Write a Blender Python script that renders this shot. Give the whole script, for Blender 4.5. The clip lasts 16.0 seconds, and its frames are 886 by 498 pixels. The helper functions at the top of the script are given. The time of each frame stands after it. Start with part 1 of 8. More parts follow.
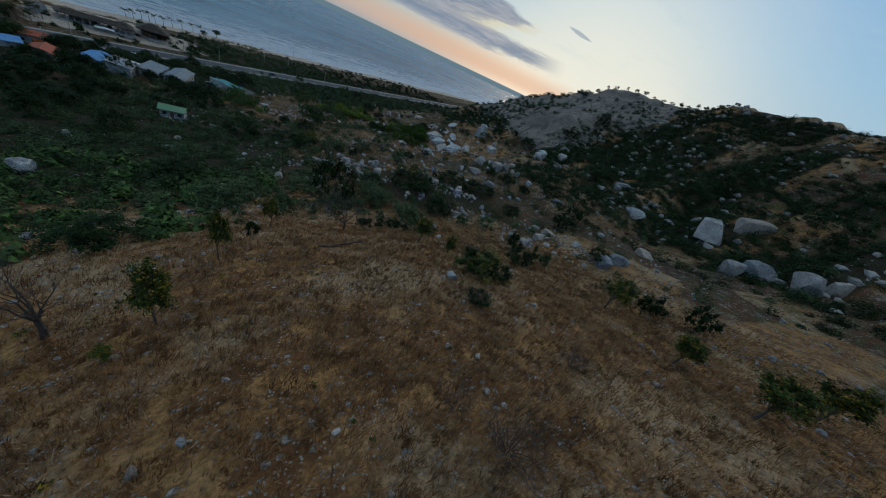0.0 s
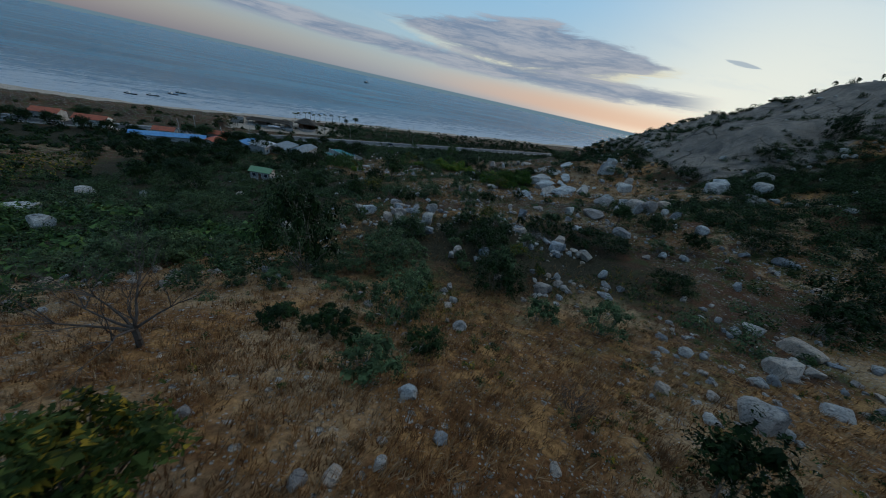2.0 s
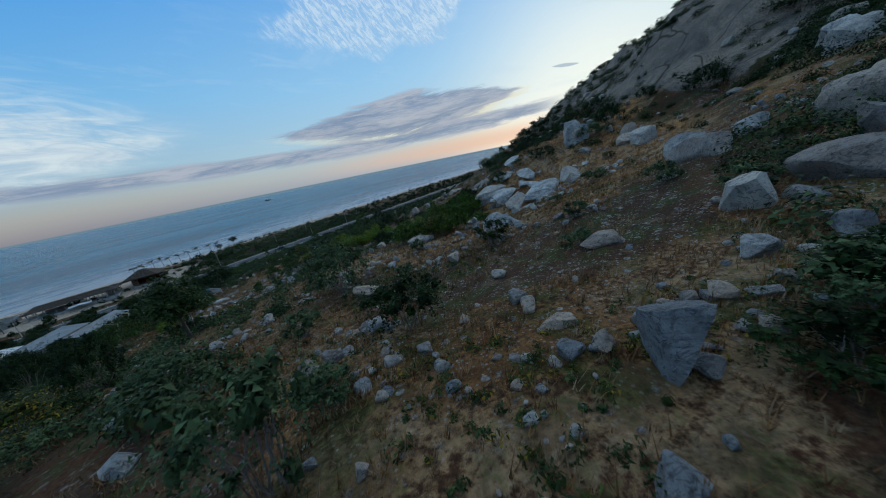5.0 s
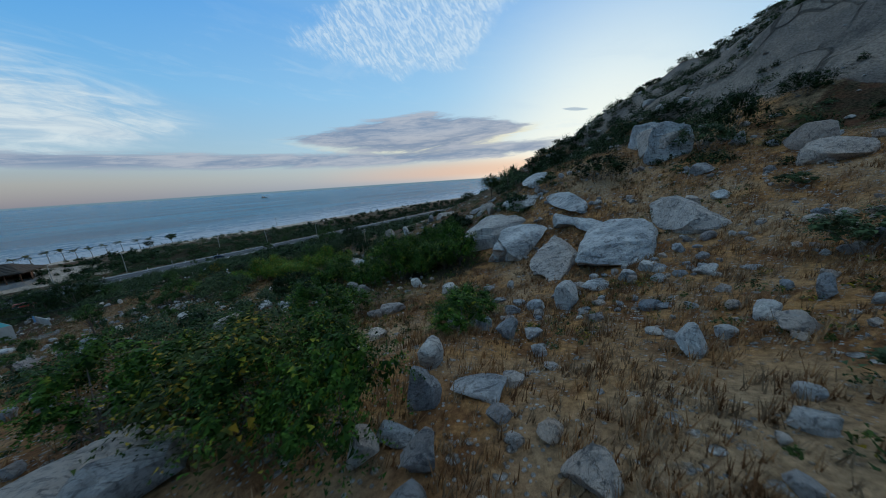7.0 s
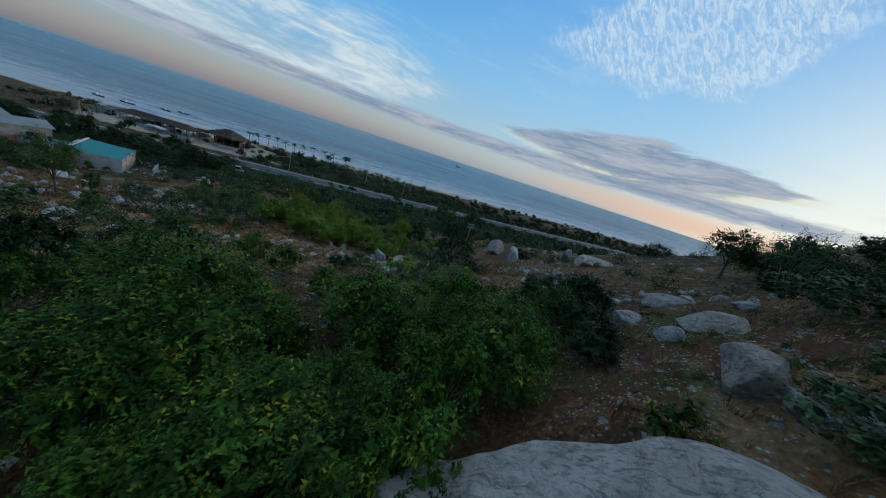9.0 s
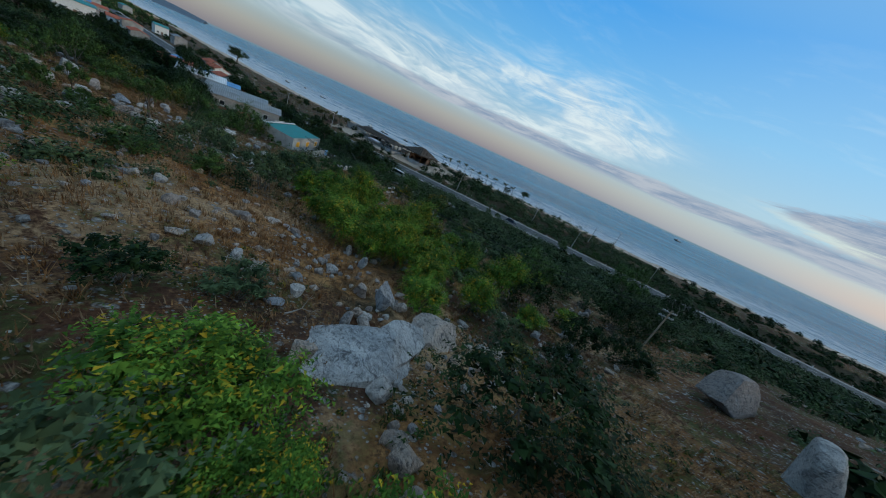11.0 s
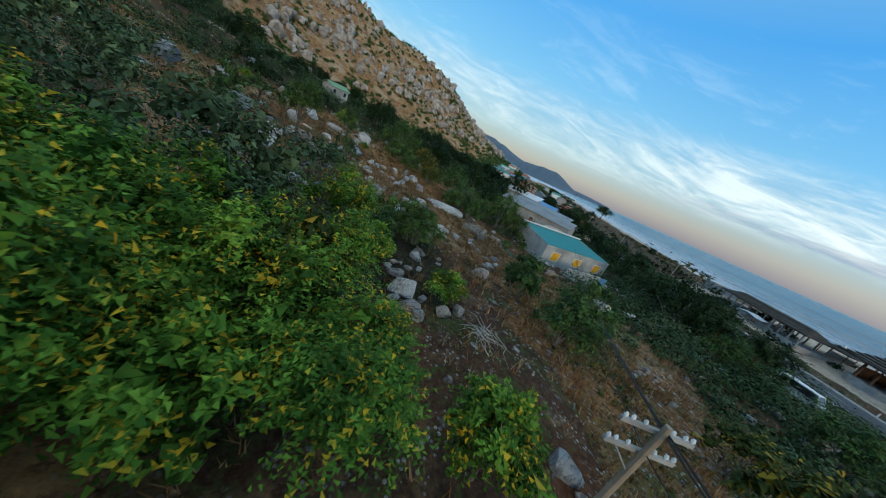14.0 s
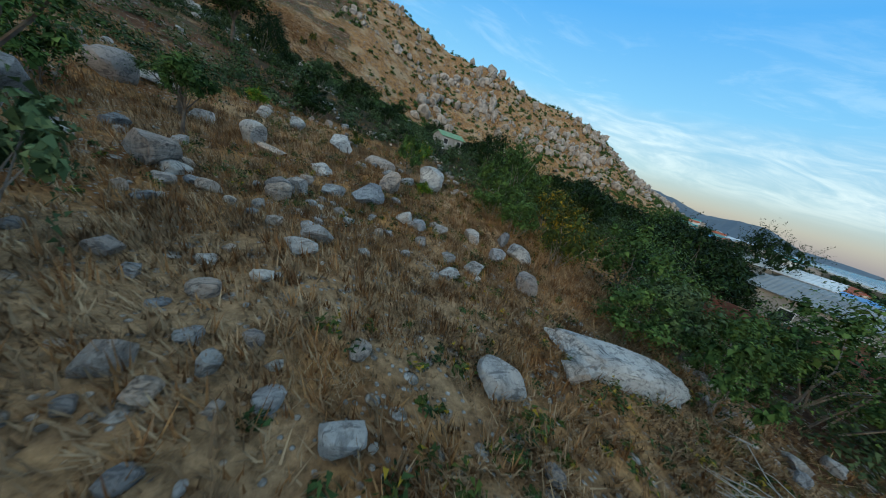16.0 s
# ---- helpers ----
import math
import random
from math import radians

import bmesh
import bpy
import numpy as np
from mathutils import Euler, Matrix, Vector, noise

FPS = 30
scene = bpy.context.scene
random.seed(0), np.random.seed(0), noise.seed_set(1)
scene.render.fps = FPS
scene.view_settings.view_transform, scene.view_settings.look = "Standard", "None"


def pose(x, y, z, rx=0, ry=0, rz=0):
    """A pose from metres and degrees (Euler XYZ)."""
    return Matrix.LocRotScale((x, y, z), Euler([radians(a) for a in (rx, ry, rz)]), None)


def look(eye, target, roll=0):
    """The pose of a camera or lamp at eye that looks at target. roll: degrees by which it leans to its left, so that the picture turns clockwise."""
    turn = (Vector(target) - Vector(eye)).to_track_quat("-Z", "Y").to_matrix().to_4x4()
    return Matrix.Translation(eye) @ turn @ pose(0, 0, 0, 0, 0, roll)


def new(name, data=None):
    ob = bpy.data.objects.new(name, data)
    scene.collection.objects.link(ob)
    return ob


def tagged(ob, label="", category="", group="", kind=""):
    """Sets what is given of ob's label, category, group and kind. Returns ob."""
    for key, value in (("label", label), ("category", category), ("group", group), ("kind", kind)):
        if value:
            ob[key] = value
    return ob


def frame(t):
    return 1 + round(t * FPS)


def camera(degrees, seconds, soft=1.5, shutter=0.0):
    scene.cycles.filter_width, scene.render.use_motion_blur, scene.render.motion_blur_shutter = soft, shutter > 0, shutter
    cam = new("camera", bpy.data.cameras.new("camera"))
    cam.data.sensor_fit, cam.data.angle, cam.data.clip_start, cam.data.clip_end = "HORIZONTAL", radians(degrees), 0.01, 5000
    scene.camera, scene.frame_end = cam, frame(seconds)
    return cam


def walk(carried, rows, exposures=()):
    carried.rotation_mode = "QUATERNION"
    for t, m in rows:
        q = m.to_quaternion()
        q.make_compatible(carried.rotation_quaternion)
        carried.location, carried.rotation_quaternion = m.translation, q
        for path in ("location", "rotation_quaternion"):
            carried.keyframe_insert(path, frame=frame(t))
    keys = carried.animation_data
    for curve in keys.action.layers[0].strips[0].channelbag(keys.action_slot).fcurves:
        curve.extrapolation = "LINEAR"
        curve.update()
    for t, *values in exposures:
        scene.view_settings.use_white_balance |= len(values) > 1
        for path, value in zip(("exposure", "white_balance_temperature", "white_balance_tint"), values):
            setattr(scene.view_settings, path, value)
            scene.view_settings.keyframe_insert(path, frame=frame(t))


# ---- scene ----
cam = camera(113.0, 16.0, 1.0, 0.05)
PATH = [
    (0.0, pose(-29.32, -94.57, 59.55, 56.61, -21.73, -14.12)),
    (0.5, pose(-22.92, -88.60, 57.81, 56.73, -18.42, -3.46)),
    (1.0, pose(-17.90, -81.88, 55.24, 57.75, -15.74, 3.53)),
    (1.5, pose(-13.28, -74.41, 51.73, 59.66, -13.59, 7.17)),
    (2.0, pose(-10.62, -65.63, 49.00, 61.38, -11.25, 7.43)),
    (2.5, pose(-8.61, -56.37, 45.36, 63.90, -8.02, 5.66)),
    (3.0, pose(-7.34, -47.40, 42.39, 65.48, -4.51, 3.09)),
    (3.5, pose(-6.52, -37.56, 39.32, 67.33, -0.20, -0.38)),
    (4.0, pose(-5.66, -27.53, 36.86, 69.42, 3.96, -3.84)),
    (4.5, pose(-4.49, -16.80, 35.40, 71.27, 8.08, -6.99)),
    (4.7, pose(-4.07, -12.72, 34.97, 71.86, 9.29, -8.21)),
    (5.4, pose(-1.81, 0.89, 33.04, 73.88, 11.91, -12.18)),
    (6.1, pose(1.70, 13.30, 31.35, 75.61, 10.01, -13.84)),
    (6.8, pose(6.36, 26.32, 30.32, 76.74, 5.15, -10.63)),
    (7.0, pose(8.03, 30.37, 30.11, 76.77, 3.55, -9.35)),
    (7.5, pose(11.57, 40.25, 29.78, 76.50, -0.98, -4.40)),
    (8.0, pose(14.47, 49.86, 29.45, 75.63, -6.52, 3.99)),
    (8.5, pose(16.59, 59.51, 28.54, 74.66, -12.58, 14.64)),
    (9.0, pose(17.80, 69.72, 28.06, 72.50, -17.15, 25.85)),
    (9.2, pose(17.94, 73.58, 27.55, 71.89, -18.68, 30.17)),
    (9.9, pose(17.25, 86.11, 25.95, 68.94, -22.19, 44.78)),
    (10.6, pose(13.06, 96.06, 23.58, 67.71, -22.87, 57.98)),
    (11.3, pose(6.26, 104.13, 21.07, 67.57, -22.63, 72.18)),
    (11.5, pose(4.06, 106.49, 20.31, 67.42, -22.43, 76.68)),
    (12.0, pose(-1.55, 111.49, 18.68, 67.18, -21.71, 87.91)),
    (12.5, pose(-8.46, 114.90, 17.05, 67.67, -21.54, 99.34)),
    (13.0, pose(-15.43, 117.02, 15.82, 67.94, -21.72, 111.81)),
    (13.5, pose(-23.23, 117.68, 14.77, 68.27, -21.99, 123.64)),
    (14.0, pose(-31.32, 116.03, 13.82, 68.69, -22.47, 133.75)),
    (14.5, pose(-37.99, 113.12, 13.20, 69.07, -22.42, 142.08)),
    (15.0, pose(-43.73, 108.71, 12.34, 69.81, -21.42, 149.15)),
    (15.5, pose(-48.83, 103.82, 11.43, 70.48, -18.78, 156.03)),
    (16.0, pose(-52.82, 96.41, 10.77, 71.23, -15.59, 161.23)),
]
walk(cam, PATH, [(0.0, -0.2, 6050, -2), (2.0, -0.18, 5850, -3), (4.5, 0.0, 5700, -4), (9.0, 0.0, 5700, -4), (11.5, 0.2, 5780, -6), (12.5, 0.34, 5800, -7), (16.0, 0.64, 6050, -8)])

# ---- the lie of the land: x along the slope, y towards the bay, z up; the sea lies at SEA ----
SEA = -3.0
# hills and hollows: x, y, radius, height
HILLS = [
    (160, -40, 120, 47.4), (160, -160, 75, 24.6), (80, -240, 75, 36.9), (160, -200, 75, 28.4), (200, -80, 75,
    21.2), (-80, -240, 75, 23.4), (132, 188, 45, 17.3), (54, -98, 45, -4.5), (184, 6, 45, 24.7), (184, 110, 45,
    19.4), (132, 136, 45, 25.8), (-24, -124, 45, 15.5), (184, 58, 45, 19.9), (-24, 58, 45, -4.4)]
KNOLLS_EAST = [
    (40, -24, 28, -4.4), (72, -40, 28, -11.0), (76, 128, 18, 5.0), (64, 68, 18, -5.6), (40, -52, 18, 3.7), (88,
    20, 18, -7.7), (64, -16, 18, 5.2), (148, 104, 18, 8.6), (64, 92, 18, -2.9), (40, 80, 18, 10.3), (52, 140, 18,
    4.0), (28, 56, 18, -5.5), (76, 32, 18, 1.5), (88, 80, 18, 17.0), (40, 20, 18, 0.7)]
KNOLLS_WEST = [
    (-72, -136, 28, 8.1), (-88, -88, 28, -1.8), (-40, 168, 28, -1.4), (-44, -76, 18, 5.1), (16, 80, 18, -3.7),
    (-8, 56, 18, 2.8), (-80, 32, 18, 1.2), (-8, -76, 18, 5.2), (-20, -4, 18, 2.0), (-92, -40, 18, 0.8), (-80, 92,
    18, -2.7), (-32, -64, 18, 1.6), (-8, 128, 18, -4.6), (-32, 32, 18, 2.4), (16, 140, 18, 1.9)]

LATTICE = np.random.RandomState(11).rand(256, 256)


def vnoise(x, y, size):
    """Smooth noise from 0 to 1 over the plan."""
    u, v = np.asarray(x, float) / size + 731.3, np.asarray(y, float) / size + 517.7
    i, j = np.floor(u).astype(int), np.floor(v).astype(int)
    f, g = u - i, v - j
    f, g = f * f * (3 - 2 * f), g * g * (3 - 2 * g)
    a, b = LATTICE[i % 256, j % 256], LATTICE[(i + 1) % 256, j % 256]
    c, d = LATTICE[i % 256, (j + 1) % 256], LATTICE[(i + 1) % 256, (j + 1) % 256]
    return (a * (1 - f) + b * f) * (1 - g) + (c * (1 - f) + d * f) * g


def fbm(x, y, size, octaves=4):
    """Layered noise round 0."""
    total, gain = 0.0, 1.0
    for k in range(octaves):
        total = total + gain * (vnoise(x + 37.1 * k, y - 19.7 * k, size / 2 ** k) - 0.5)
        gain *= 0.5
    return total


def smooth(v):
    v = np.clip(v, 0, 1)
    return v * v * (3 - 2 * v)


def road_y(x):
    """The road's centre line: straight along the bay, bending off to the village."""
    a, b = 169 + 1.05 * (x + 93), 47 + 0.52 * (x + 210)
    return 0.5 * (a + b + np.sqrt((a - b) ** 2 + 400))


def seaward(x, y):
    """Metres from the road's centre line, positive towards the sea."""
    x = np.asarray(x, float)
    a, b = 169 + 1.05 * (x + 93), 47 + 0.52 * (x + 210)
    k = 0.5 * (1 + (a - b) / np.sqrt((a - b) ** 2 + 400))
    slope = 1.05 * k + 0.52 * (1 - k)
    return (y - road_y(x)) / np.sqrt(1 + slope * slope)


def rise(x, y):
    return smooth((-seaward(x, y) - 6) / 40)


def ridge(x, y):
    """The long mountain above the village."""
    crest = -225 + 12 * np.sin(x / 60)
    top = np.interp(x, [-640, -592, -482, -390, -303, -205, -117, -59, 60], [0, 2, 29, 59, 73, 74, 76, 78, 0])
    rough = 1 + 0.13 * fbm(x, y, 60, 4)
    return 1.08 * top * rough * np.clip(1 - np.abs(y - crest) / 150, 0, 1) ** 1.25


def broad_z(x, y):
    """The ground without its small unevenness."""
    x, y = np.asarray(x, float), np.asarray(y, float)
    s = seaward(x, y)
    inland = 0.2 + 0.055 * np.clip(-s - 8, 0, 150) + ridge(x, y)
    lift = rise(x, y)
    for cx, cy, r, h in HILLS + KNOLLS_EAST + KNOLLS_WEST:
        inland = inland + lift * h * np.exp(-((x - cx) ** 2 + (y - cy) ** 2) / (2 * r * r))
    shore = s + 14 * fbm(x, y, 60, 2)
    dune = 0.2 + 3.0 * smooth((shore - 14) / 22) - 10.0 * smooth((shore - 62) / 46) - 6.0 * smooth((shore - 110) / 200)
    return np.where(s < 0, inland, np.where(s > 9, dune, 0.2))


def stony(x, y):
    """How rocky the ground is, 0 to 1."""
    return smooth((np.asarray(x, float) - 48) / 25) * rise(x, y)


def dome(x, y):
    """How far the hill's ground is one smooth granite dome, 0 to 1."""
    return stony(x, y) * smooth((broad_z(x, y) - 36) / 9) * smooth((np.asarray(y, float) - 38) / 26)


def ground_z(x, y):
    lift = rise(x, y)
    s = seaward(x, y)
    rough = lift * (1.1 * fbm(x, y, 13, 3) + 0.35 * fbm(x, y, 2.6, 2)) + stony(x, y) * 4.5 * fbm(x, y, 11, 3)
    beach = smooth((s - 9) / 12) * 0.9 * fbm(x, y, 9, 3)
    return broad_z(x, y) + rough + beach

# ---- sky and light: just before sunset, the sun low behind the hill ----
SUN_AZIMUTH, SUN_HEIGHT = 38.0, 4.0     # degrees from +y towards +x, degrees above the horizon


def toward(azimuth, height):
    a, h = radians(azimuth), radians(height)
    return Vector((math.sin(a) * math.cos(h), math.cos(a) * math.cos(h), math.sin(h)))


class Nodes:
    """A node tree under construction."""

    def __init__(self, tree):
        self.tree = tree
        tree.nodes.clear()

    def add(self, kind, **values):
        node = self.tree.nodes.new(kind)
        for key, value in values.items():
            if key == "operation":
                node.operation = value
            elif key == "blend":
                node.data_type, node.blend_type = "RGBA", value
            elif key == "dims":
                node.noise_dimensions = value
        return node

    def link(self, out, to):
        if isinstance(out, (int, float)):
            to.default_value = out
        elif isinstance(out, (tuple, list)):
            to.default_value = (*out, 1.0) if len(out) == 3 and len(to.default_value) == 4 else out
        else:
            self.tree.links.new(out, to)

    def math(self, operation, a, b=0.0, c=0.0):
        n = self.add("ShaderNodeMath", operation=operation)
        self.link(a, n.inputs[0]), self.link(b, n.inputs[1]), self.link(c, n.inputs[2])
        return n.outputs[0]

    def vec(self, operation, a, b=(0, 0, 0)):
        n = self.add("ShaderNodeVectorMath", operation=operation)
        self.link(a, n.inputs[0]), self.link(b, n.inputs[1])
        return n.outputs["Value"] if operation in ("DOT_PRODUCT", "LENGTH") else n.outputs[0]

    def mix(self, factor, a, b, blend="MIX"):
        n = self.add("ShaderNodeMix", blend=blend)
        self.link(factor, n.inputs[0]), self.link(a, n.inputs[6]), self.link(b, n.inputs[7])
        return n.outputs[2]

    def step(self, v, low, high, a=0.0, b=1.0):
        n = self.add("ShaderNodeMapRange")
        n.interpolation_type = "SMOOTHSTEP"
        for k, value in enumerate((v, low, high, a, b)):
            self.link(value, n.inputs[k])
        return n.outputs[0]

    def noise(self, vector, scale, detail=4.0, rough=0.55, warp=0.0):
        n = self.add("ShaderNodeTexNoise")
        self.link(vector, n.inputs["Vector"])
        n.inputs["Scale"].default_value, n.inputs["Detail"].default_value = scale, detail
        n.inputs["Roughness"].default_value, n.inputs["Distortion"].default_value = rough, warp
        return n.outputs["Fac"]

    def ramp(self, v, *stops):
        n = self.add("ShaderNodeValToRGB")
        ramp = n.color_ramp
        while len(ramp.elements) < len(stops):
            ramp.elements.new(0.5)
        for e, (at, colour) in zip(ramp.elements, stops):
            e.position, e.color = at, (*colour, 1.0)
        self.link(v, n.inputs[0])
        return n.outputs[0]

    def join(self, x, y, z):
        n = self.add("ShaderNodeCombineXYZ")
        for k, v in enumerate((x, y, z)):
            self.link(v, n.inputs[k])
        return n.outputs[0]

    def split(self, v):
        n = self.add("ShaderNodeSeparateXYZ")
        self.link(v, n.inputs[0])
        return n.outputs


def build_sky():
    world = bpy.data.worlds.new("dusk_sky")
    world.use_nodes = True
    scene.world = world
    n = Nodes(world.node_tree)
    way = n.vec("NORMALIZE", n.add("ShaderNodeTexCoord").outputs["Generated"])
    x, y, z = n.split(way)
    deg = 57.2958
    height = n.math("MULTIPLY", n.math("ARCSINE", z), deg)
    azimuth = n.math("MULTIPLY", n.math("ARCTAN2", x, y), deg)
    near_sun = n.vec("DOT_PRODUCT", way, tuple(toward(SUN_AZIMUTH, SUN_HEIGHT)))
    flat = n.math("DIVIDE", n.math("ADD", n.math("MULTIPLY", x, math.sin(radians(SUN_AZIMUTH))), n.math("MULTIPLY", y, math.cos(radians(SUN_AZIMUTH)))),
                  n.math("MAXIMUM", n.math("SQRT", n.math("ADD", n.math("MULTIPLY", x, x), n.math("MULTIPLY", y, y))), 0.01))
    air = n.add("ShaderNodeTexSky")
    air.sky_type, air.sun_disc = "NISHITA", False
    air.sun_elevation, air.sun_rotation = radians(SUN_HEIGHT), radians(SUN_AZIMUTH)
    # clear sky: deep blue above, paler down to a dusty pink horizon, whitening towards the sun
    clear = n.ramp(n.math("DIVIDE", height, 60.0), (0.0, (0.30, 0.26, 0.31)), (0.04, (0.40, 0.36, 0.39)), (0.10, (0.36, 0.47, 0.62)),
                   (0.24, (0.20, 0.46, 0.80)), (0.42, (0.075, 0.33, 0.80)), (0.66, (0.30, 0.45, 0.68)), (1.0, (0.62, 0.64, 0.68)))
    clear = n.mix(0.06, clear, air.outputs[0])
    pale = n.math("MULTIPLY", n.step(flat, -0.1, 0.95), n.step(height, 55.0, 8.0))
    clear = n.mix(n.math("MULTIPLY", pale, 0.4), clear, (0.62, 0.76, 0.90))
    clear = n.mix(n.step(flat, 0.1, -0.7, 0.0, 0.2), clear, (0.02, 0.05, 0.10))
    glow = n.math("POWER", n.math("MAXIMUM", near_sun, 0.0), 22.0)
    clear = n.mix(n.math("MULTIPLY", glow, 0.9), clear, (1.15, 1.06, 0.95))
    ember = n.math("MULTIPLY", n.step(flat, 0.55, 0.98), n.math("MULTIPLY", n.step(height, 4.2, 1.6), n.step(height, -0.3, 1.2)))
    clear = n.mix(n.math("MULTIPLY", ember, 0.62), clear, (1.05, 0.56, 0.36))
    # high cirrus: a wedge that opens to the west, its streaks drawn out along it
    wave = n.noise(n.join(n.math("MULTIPLY", azimuth, 0.03), n.math("MULTIPLY", height, 0.05), 9.0), 1.0, 3.0, 0.5)
    skew = n.math("ADD", n.math("ADD", height, n.math("MULTIPLY", azimuth, 0.10)), n.math("MULTIPLY", wave, 6.0))
    streak = n.join(n.math("MULTIPLY", azimuth, 0.035), n.math("MULTIPLY", skew, 0.16), 3.1)
    veil, thread = n.noise(streak, 1.4, 9.0, 0.62, 0.9), n.noise(n.vec("MULTIPLY", streak, (2.0, 2.0, 1.0)), 1.6, 9.0, 0.62, 1.4)
    top = n.math("MULTIPLY", n.step(azimuth, -22.0, -44.0, 9.6, 15.2), n.step(azimuth, -44.0, -78.0, 1.0, 0.80))
    foot = n.step(azimuth, -24.0, -48.0, 9.0, 5.0)
    where = n.math("MULTIPLY", n.step(n.math("SUBTRACT", height, top), 3.0, -2.6), n.step(n.math("SUBTRACT", height, foot), -1.6, 1.6))
    side = n.math("MULTIPLY", n.step(azimuth, -23.0, -33.0), n.step(azimuth, -130.0, -66.0, 0.45, 1.0))
    thin = n.math("ADD", n.math("MULTIPLY", veil, 0.65), n.math("MULTIPLY", thread, 0.35))
    cirrus = n.math("MULTIPLY", n.step(thin, 0.34, 0.62), n.math("MULTIPLY", where, side))
    wisps = n.math("MULTIPLY", n.math("MULTIPLY", n.step(thin, 0.50, 0.66), n.step(height, 30.0, 14.0)), n.step(height, 4.0, 9.0, 0.0, 0.35))
    colour = n.mix(n.math("MULTIPLY", wisps, 0.6), clear, (0.74, 0.80, 0.90))
    colour = n.mix(n.math("MULTIPLY", cirrus, 0.9), colour, n.mix(n.step(thread, 0.36, 0.62), (0.72, 0.73, 0.79), (0.93, 0.89, 0.88)))
    # a rippled patch high over the sea
    patch = n.noise(n.join(n.math("MULTIPLY", azimuth, 0.09), n.math("MULTIPLY", height, 0.13), 0.0), 1.3, 5.0, 0.6)
    across = n.math("ADD", n.math("MULTIPLY", azimuth, 1.25), n.math("MULTIPLY", height, 0.9))
    ripple = n.noise(n.join(across, n.math("SUBTRACT", n.math("MULTIPLY", height, 0.5), n.math("MULTIPLY", azimuth, 0.16)), 0.0), 1.0, 6.0, 0.7, 0.9)
    dx = n.math("DIVIDE", n.math("SUBTRACT", azimuth, 5.0), 18.5)
    dy = n.math("DIVIDE", n.math("SUBTRACT", height, n.math("ADD", 24.0, n.math("MULTIPLY", azimuth, 0.06))), 7.4)
    disc = n.math("SUBTRACT", 1.0, n.math("SQRT", n.math("ADD", n.math("MULTIPLY", dx, dx), n.math("MULTIPLY", dy, dy))))
    fleece = n.math("MULTIPLY", n.step(n.math("ADD", n.math("MULTIPLY", disc, 1.1), n.math("MULTIPLY", n.math("SUBTRACT", patch, 0.5), 1.2)), 0.02, 0.34), n.step(ripple, 0.34, 0.60, 0.45, 1.0))
    colour = n.mix(n.math("MULTIPLY", fleece, 0.72), colour, n.mix(n.step(ripple, 0.40, 0.62), (0.55, 0.66, 0.84), (0.86, 0.88, 0.96)))
    # the mauve lens of cloud with its bright lower rim, and the long band beneath it
    flow = n.join(n.math("MULTIPLY", azimuth, 0.055), n.math("SUBTRACT", n.math("MULTIPLY", height, 0.42), n.math("MULTIPLY", azimuth, 0.012)), 7.7)
    wisp, curl = n.noise(flow, 1.5, 8.0, 0.62, 0.7), n.noise(n.vec("MULTIPLY", flow, (3.0, 3.0, 1.0)), 1.5, 6.0, 0.65, 0.6)
    tilt = n.math("ADD", 8.3, n.math("MULTIPLY", azimuth, 0.012))
    dx = n.math("DIVIDE", n.math("SUBTRACT", azimuth, 4.0), 22.5)
    dy = n.math("DIVIDE", n.math("SUBTRACT", height, tilt), n.step(azimuth, -18.0, 8.0, 2.4, 3.7))
    disc = n.math("SUBTRACT", 1.0, n.math("ADD", n.math("MULTIPLY", dx, dx), n.math("ABSOLUTE", dy)))
    ragged = n.math("ADD", disc, n.math("ADD", n.math("MULTIPLY", n.math("SUBTRACT", wisp, 0.5), 1.2), n.math("MULTIPLY", n.math("SUBTRACT", curl, 0.5), 0.5)))
    lens = n.step(ragged, -0.02, 0.28)
    rim = n.math("MULTIPLY", n.step(ragged, -0.30, 0.02), n.step(n.math("SUBTRACT", height, tilt), 0.6, -1.2))
    middle = n.math("ADD", 4.5, n.math("MULTIPLY", n.math("ABSOLUTE", n.math("ADD", azimuth, 4.0)), 0.012))
    dy = n.math("DIVIDE", n.math("SUBTRACT", height, middle), n.step(azimuth, -75.0, -20.0, 0.9, 1.5))
    band = n.math("SUBTRACT", 1.0, n.math("ABSOLUTE", dy))
    reach = n.math("MULTIPLY", n.step(azimuth, 34.0, 26.0), n.step(azimuth, -110.0, -60.0))
    band = n.math("MULTIPLY", n.step(n.math("ADD", band, n.math("ADD", n.math("MULTIPLY", n.math("SUBTRACT", wisp, 0.5), 1.9), n.math("MULTIPLY", n.math("SUBTRACT", curl, 0.5), 0.8))), 0.0, 0.6), reach)
    mauve = n.mix(n.step(n.math("ADD", n.math("MULTIPLY", wisp, 0.6), n.math("MULTIPLY", curl, 0.4)), 0.40, 0.62), (0.27, 0.31, 0.44), (0.56, 0.52, 0.58))
    colour = n.mix(n.math("MULTIPLY", n.math("MULTIPLY", rim, n.step(flat, 0.4, 0.9)), 0.75), colour, (1.05, 0.86, 0.62))
    colour = n.mix(n.math("MULTIPLY", band, 0.9), colour, mauve)
    colour = n.mix(n.math("MULTIPLY", lens, 0.92), colour, mauve)
    # a small dark shred beside the glow
    dx = n.math("DIVIDE", n.math("SUBTRACT", azimuth, 32.6), 2.3)
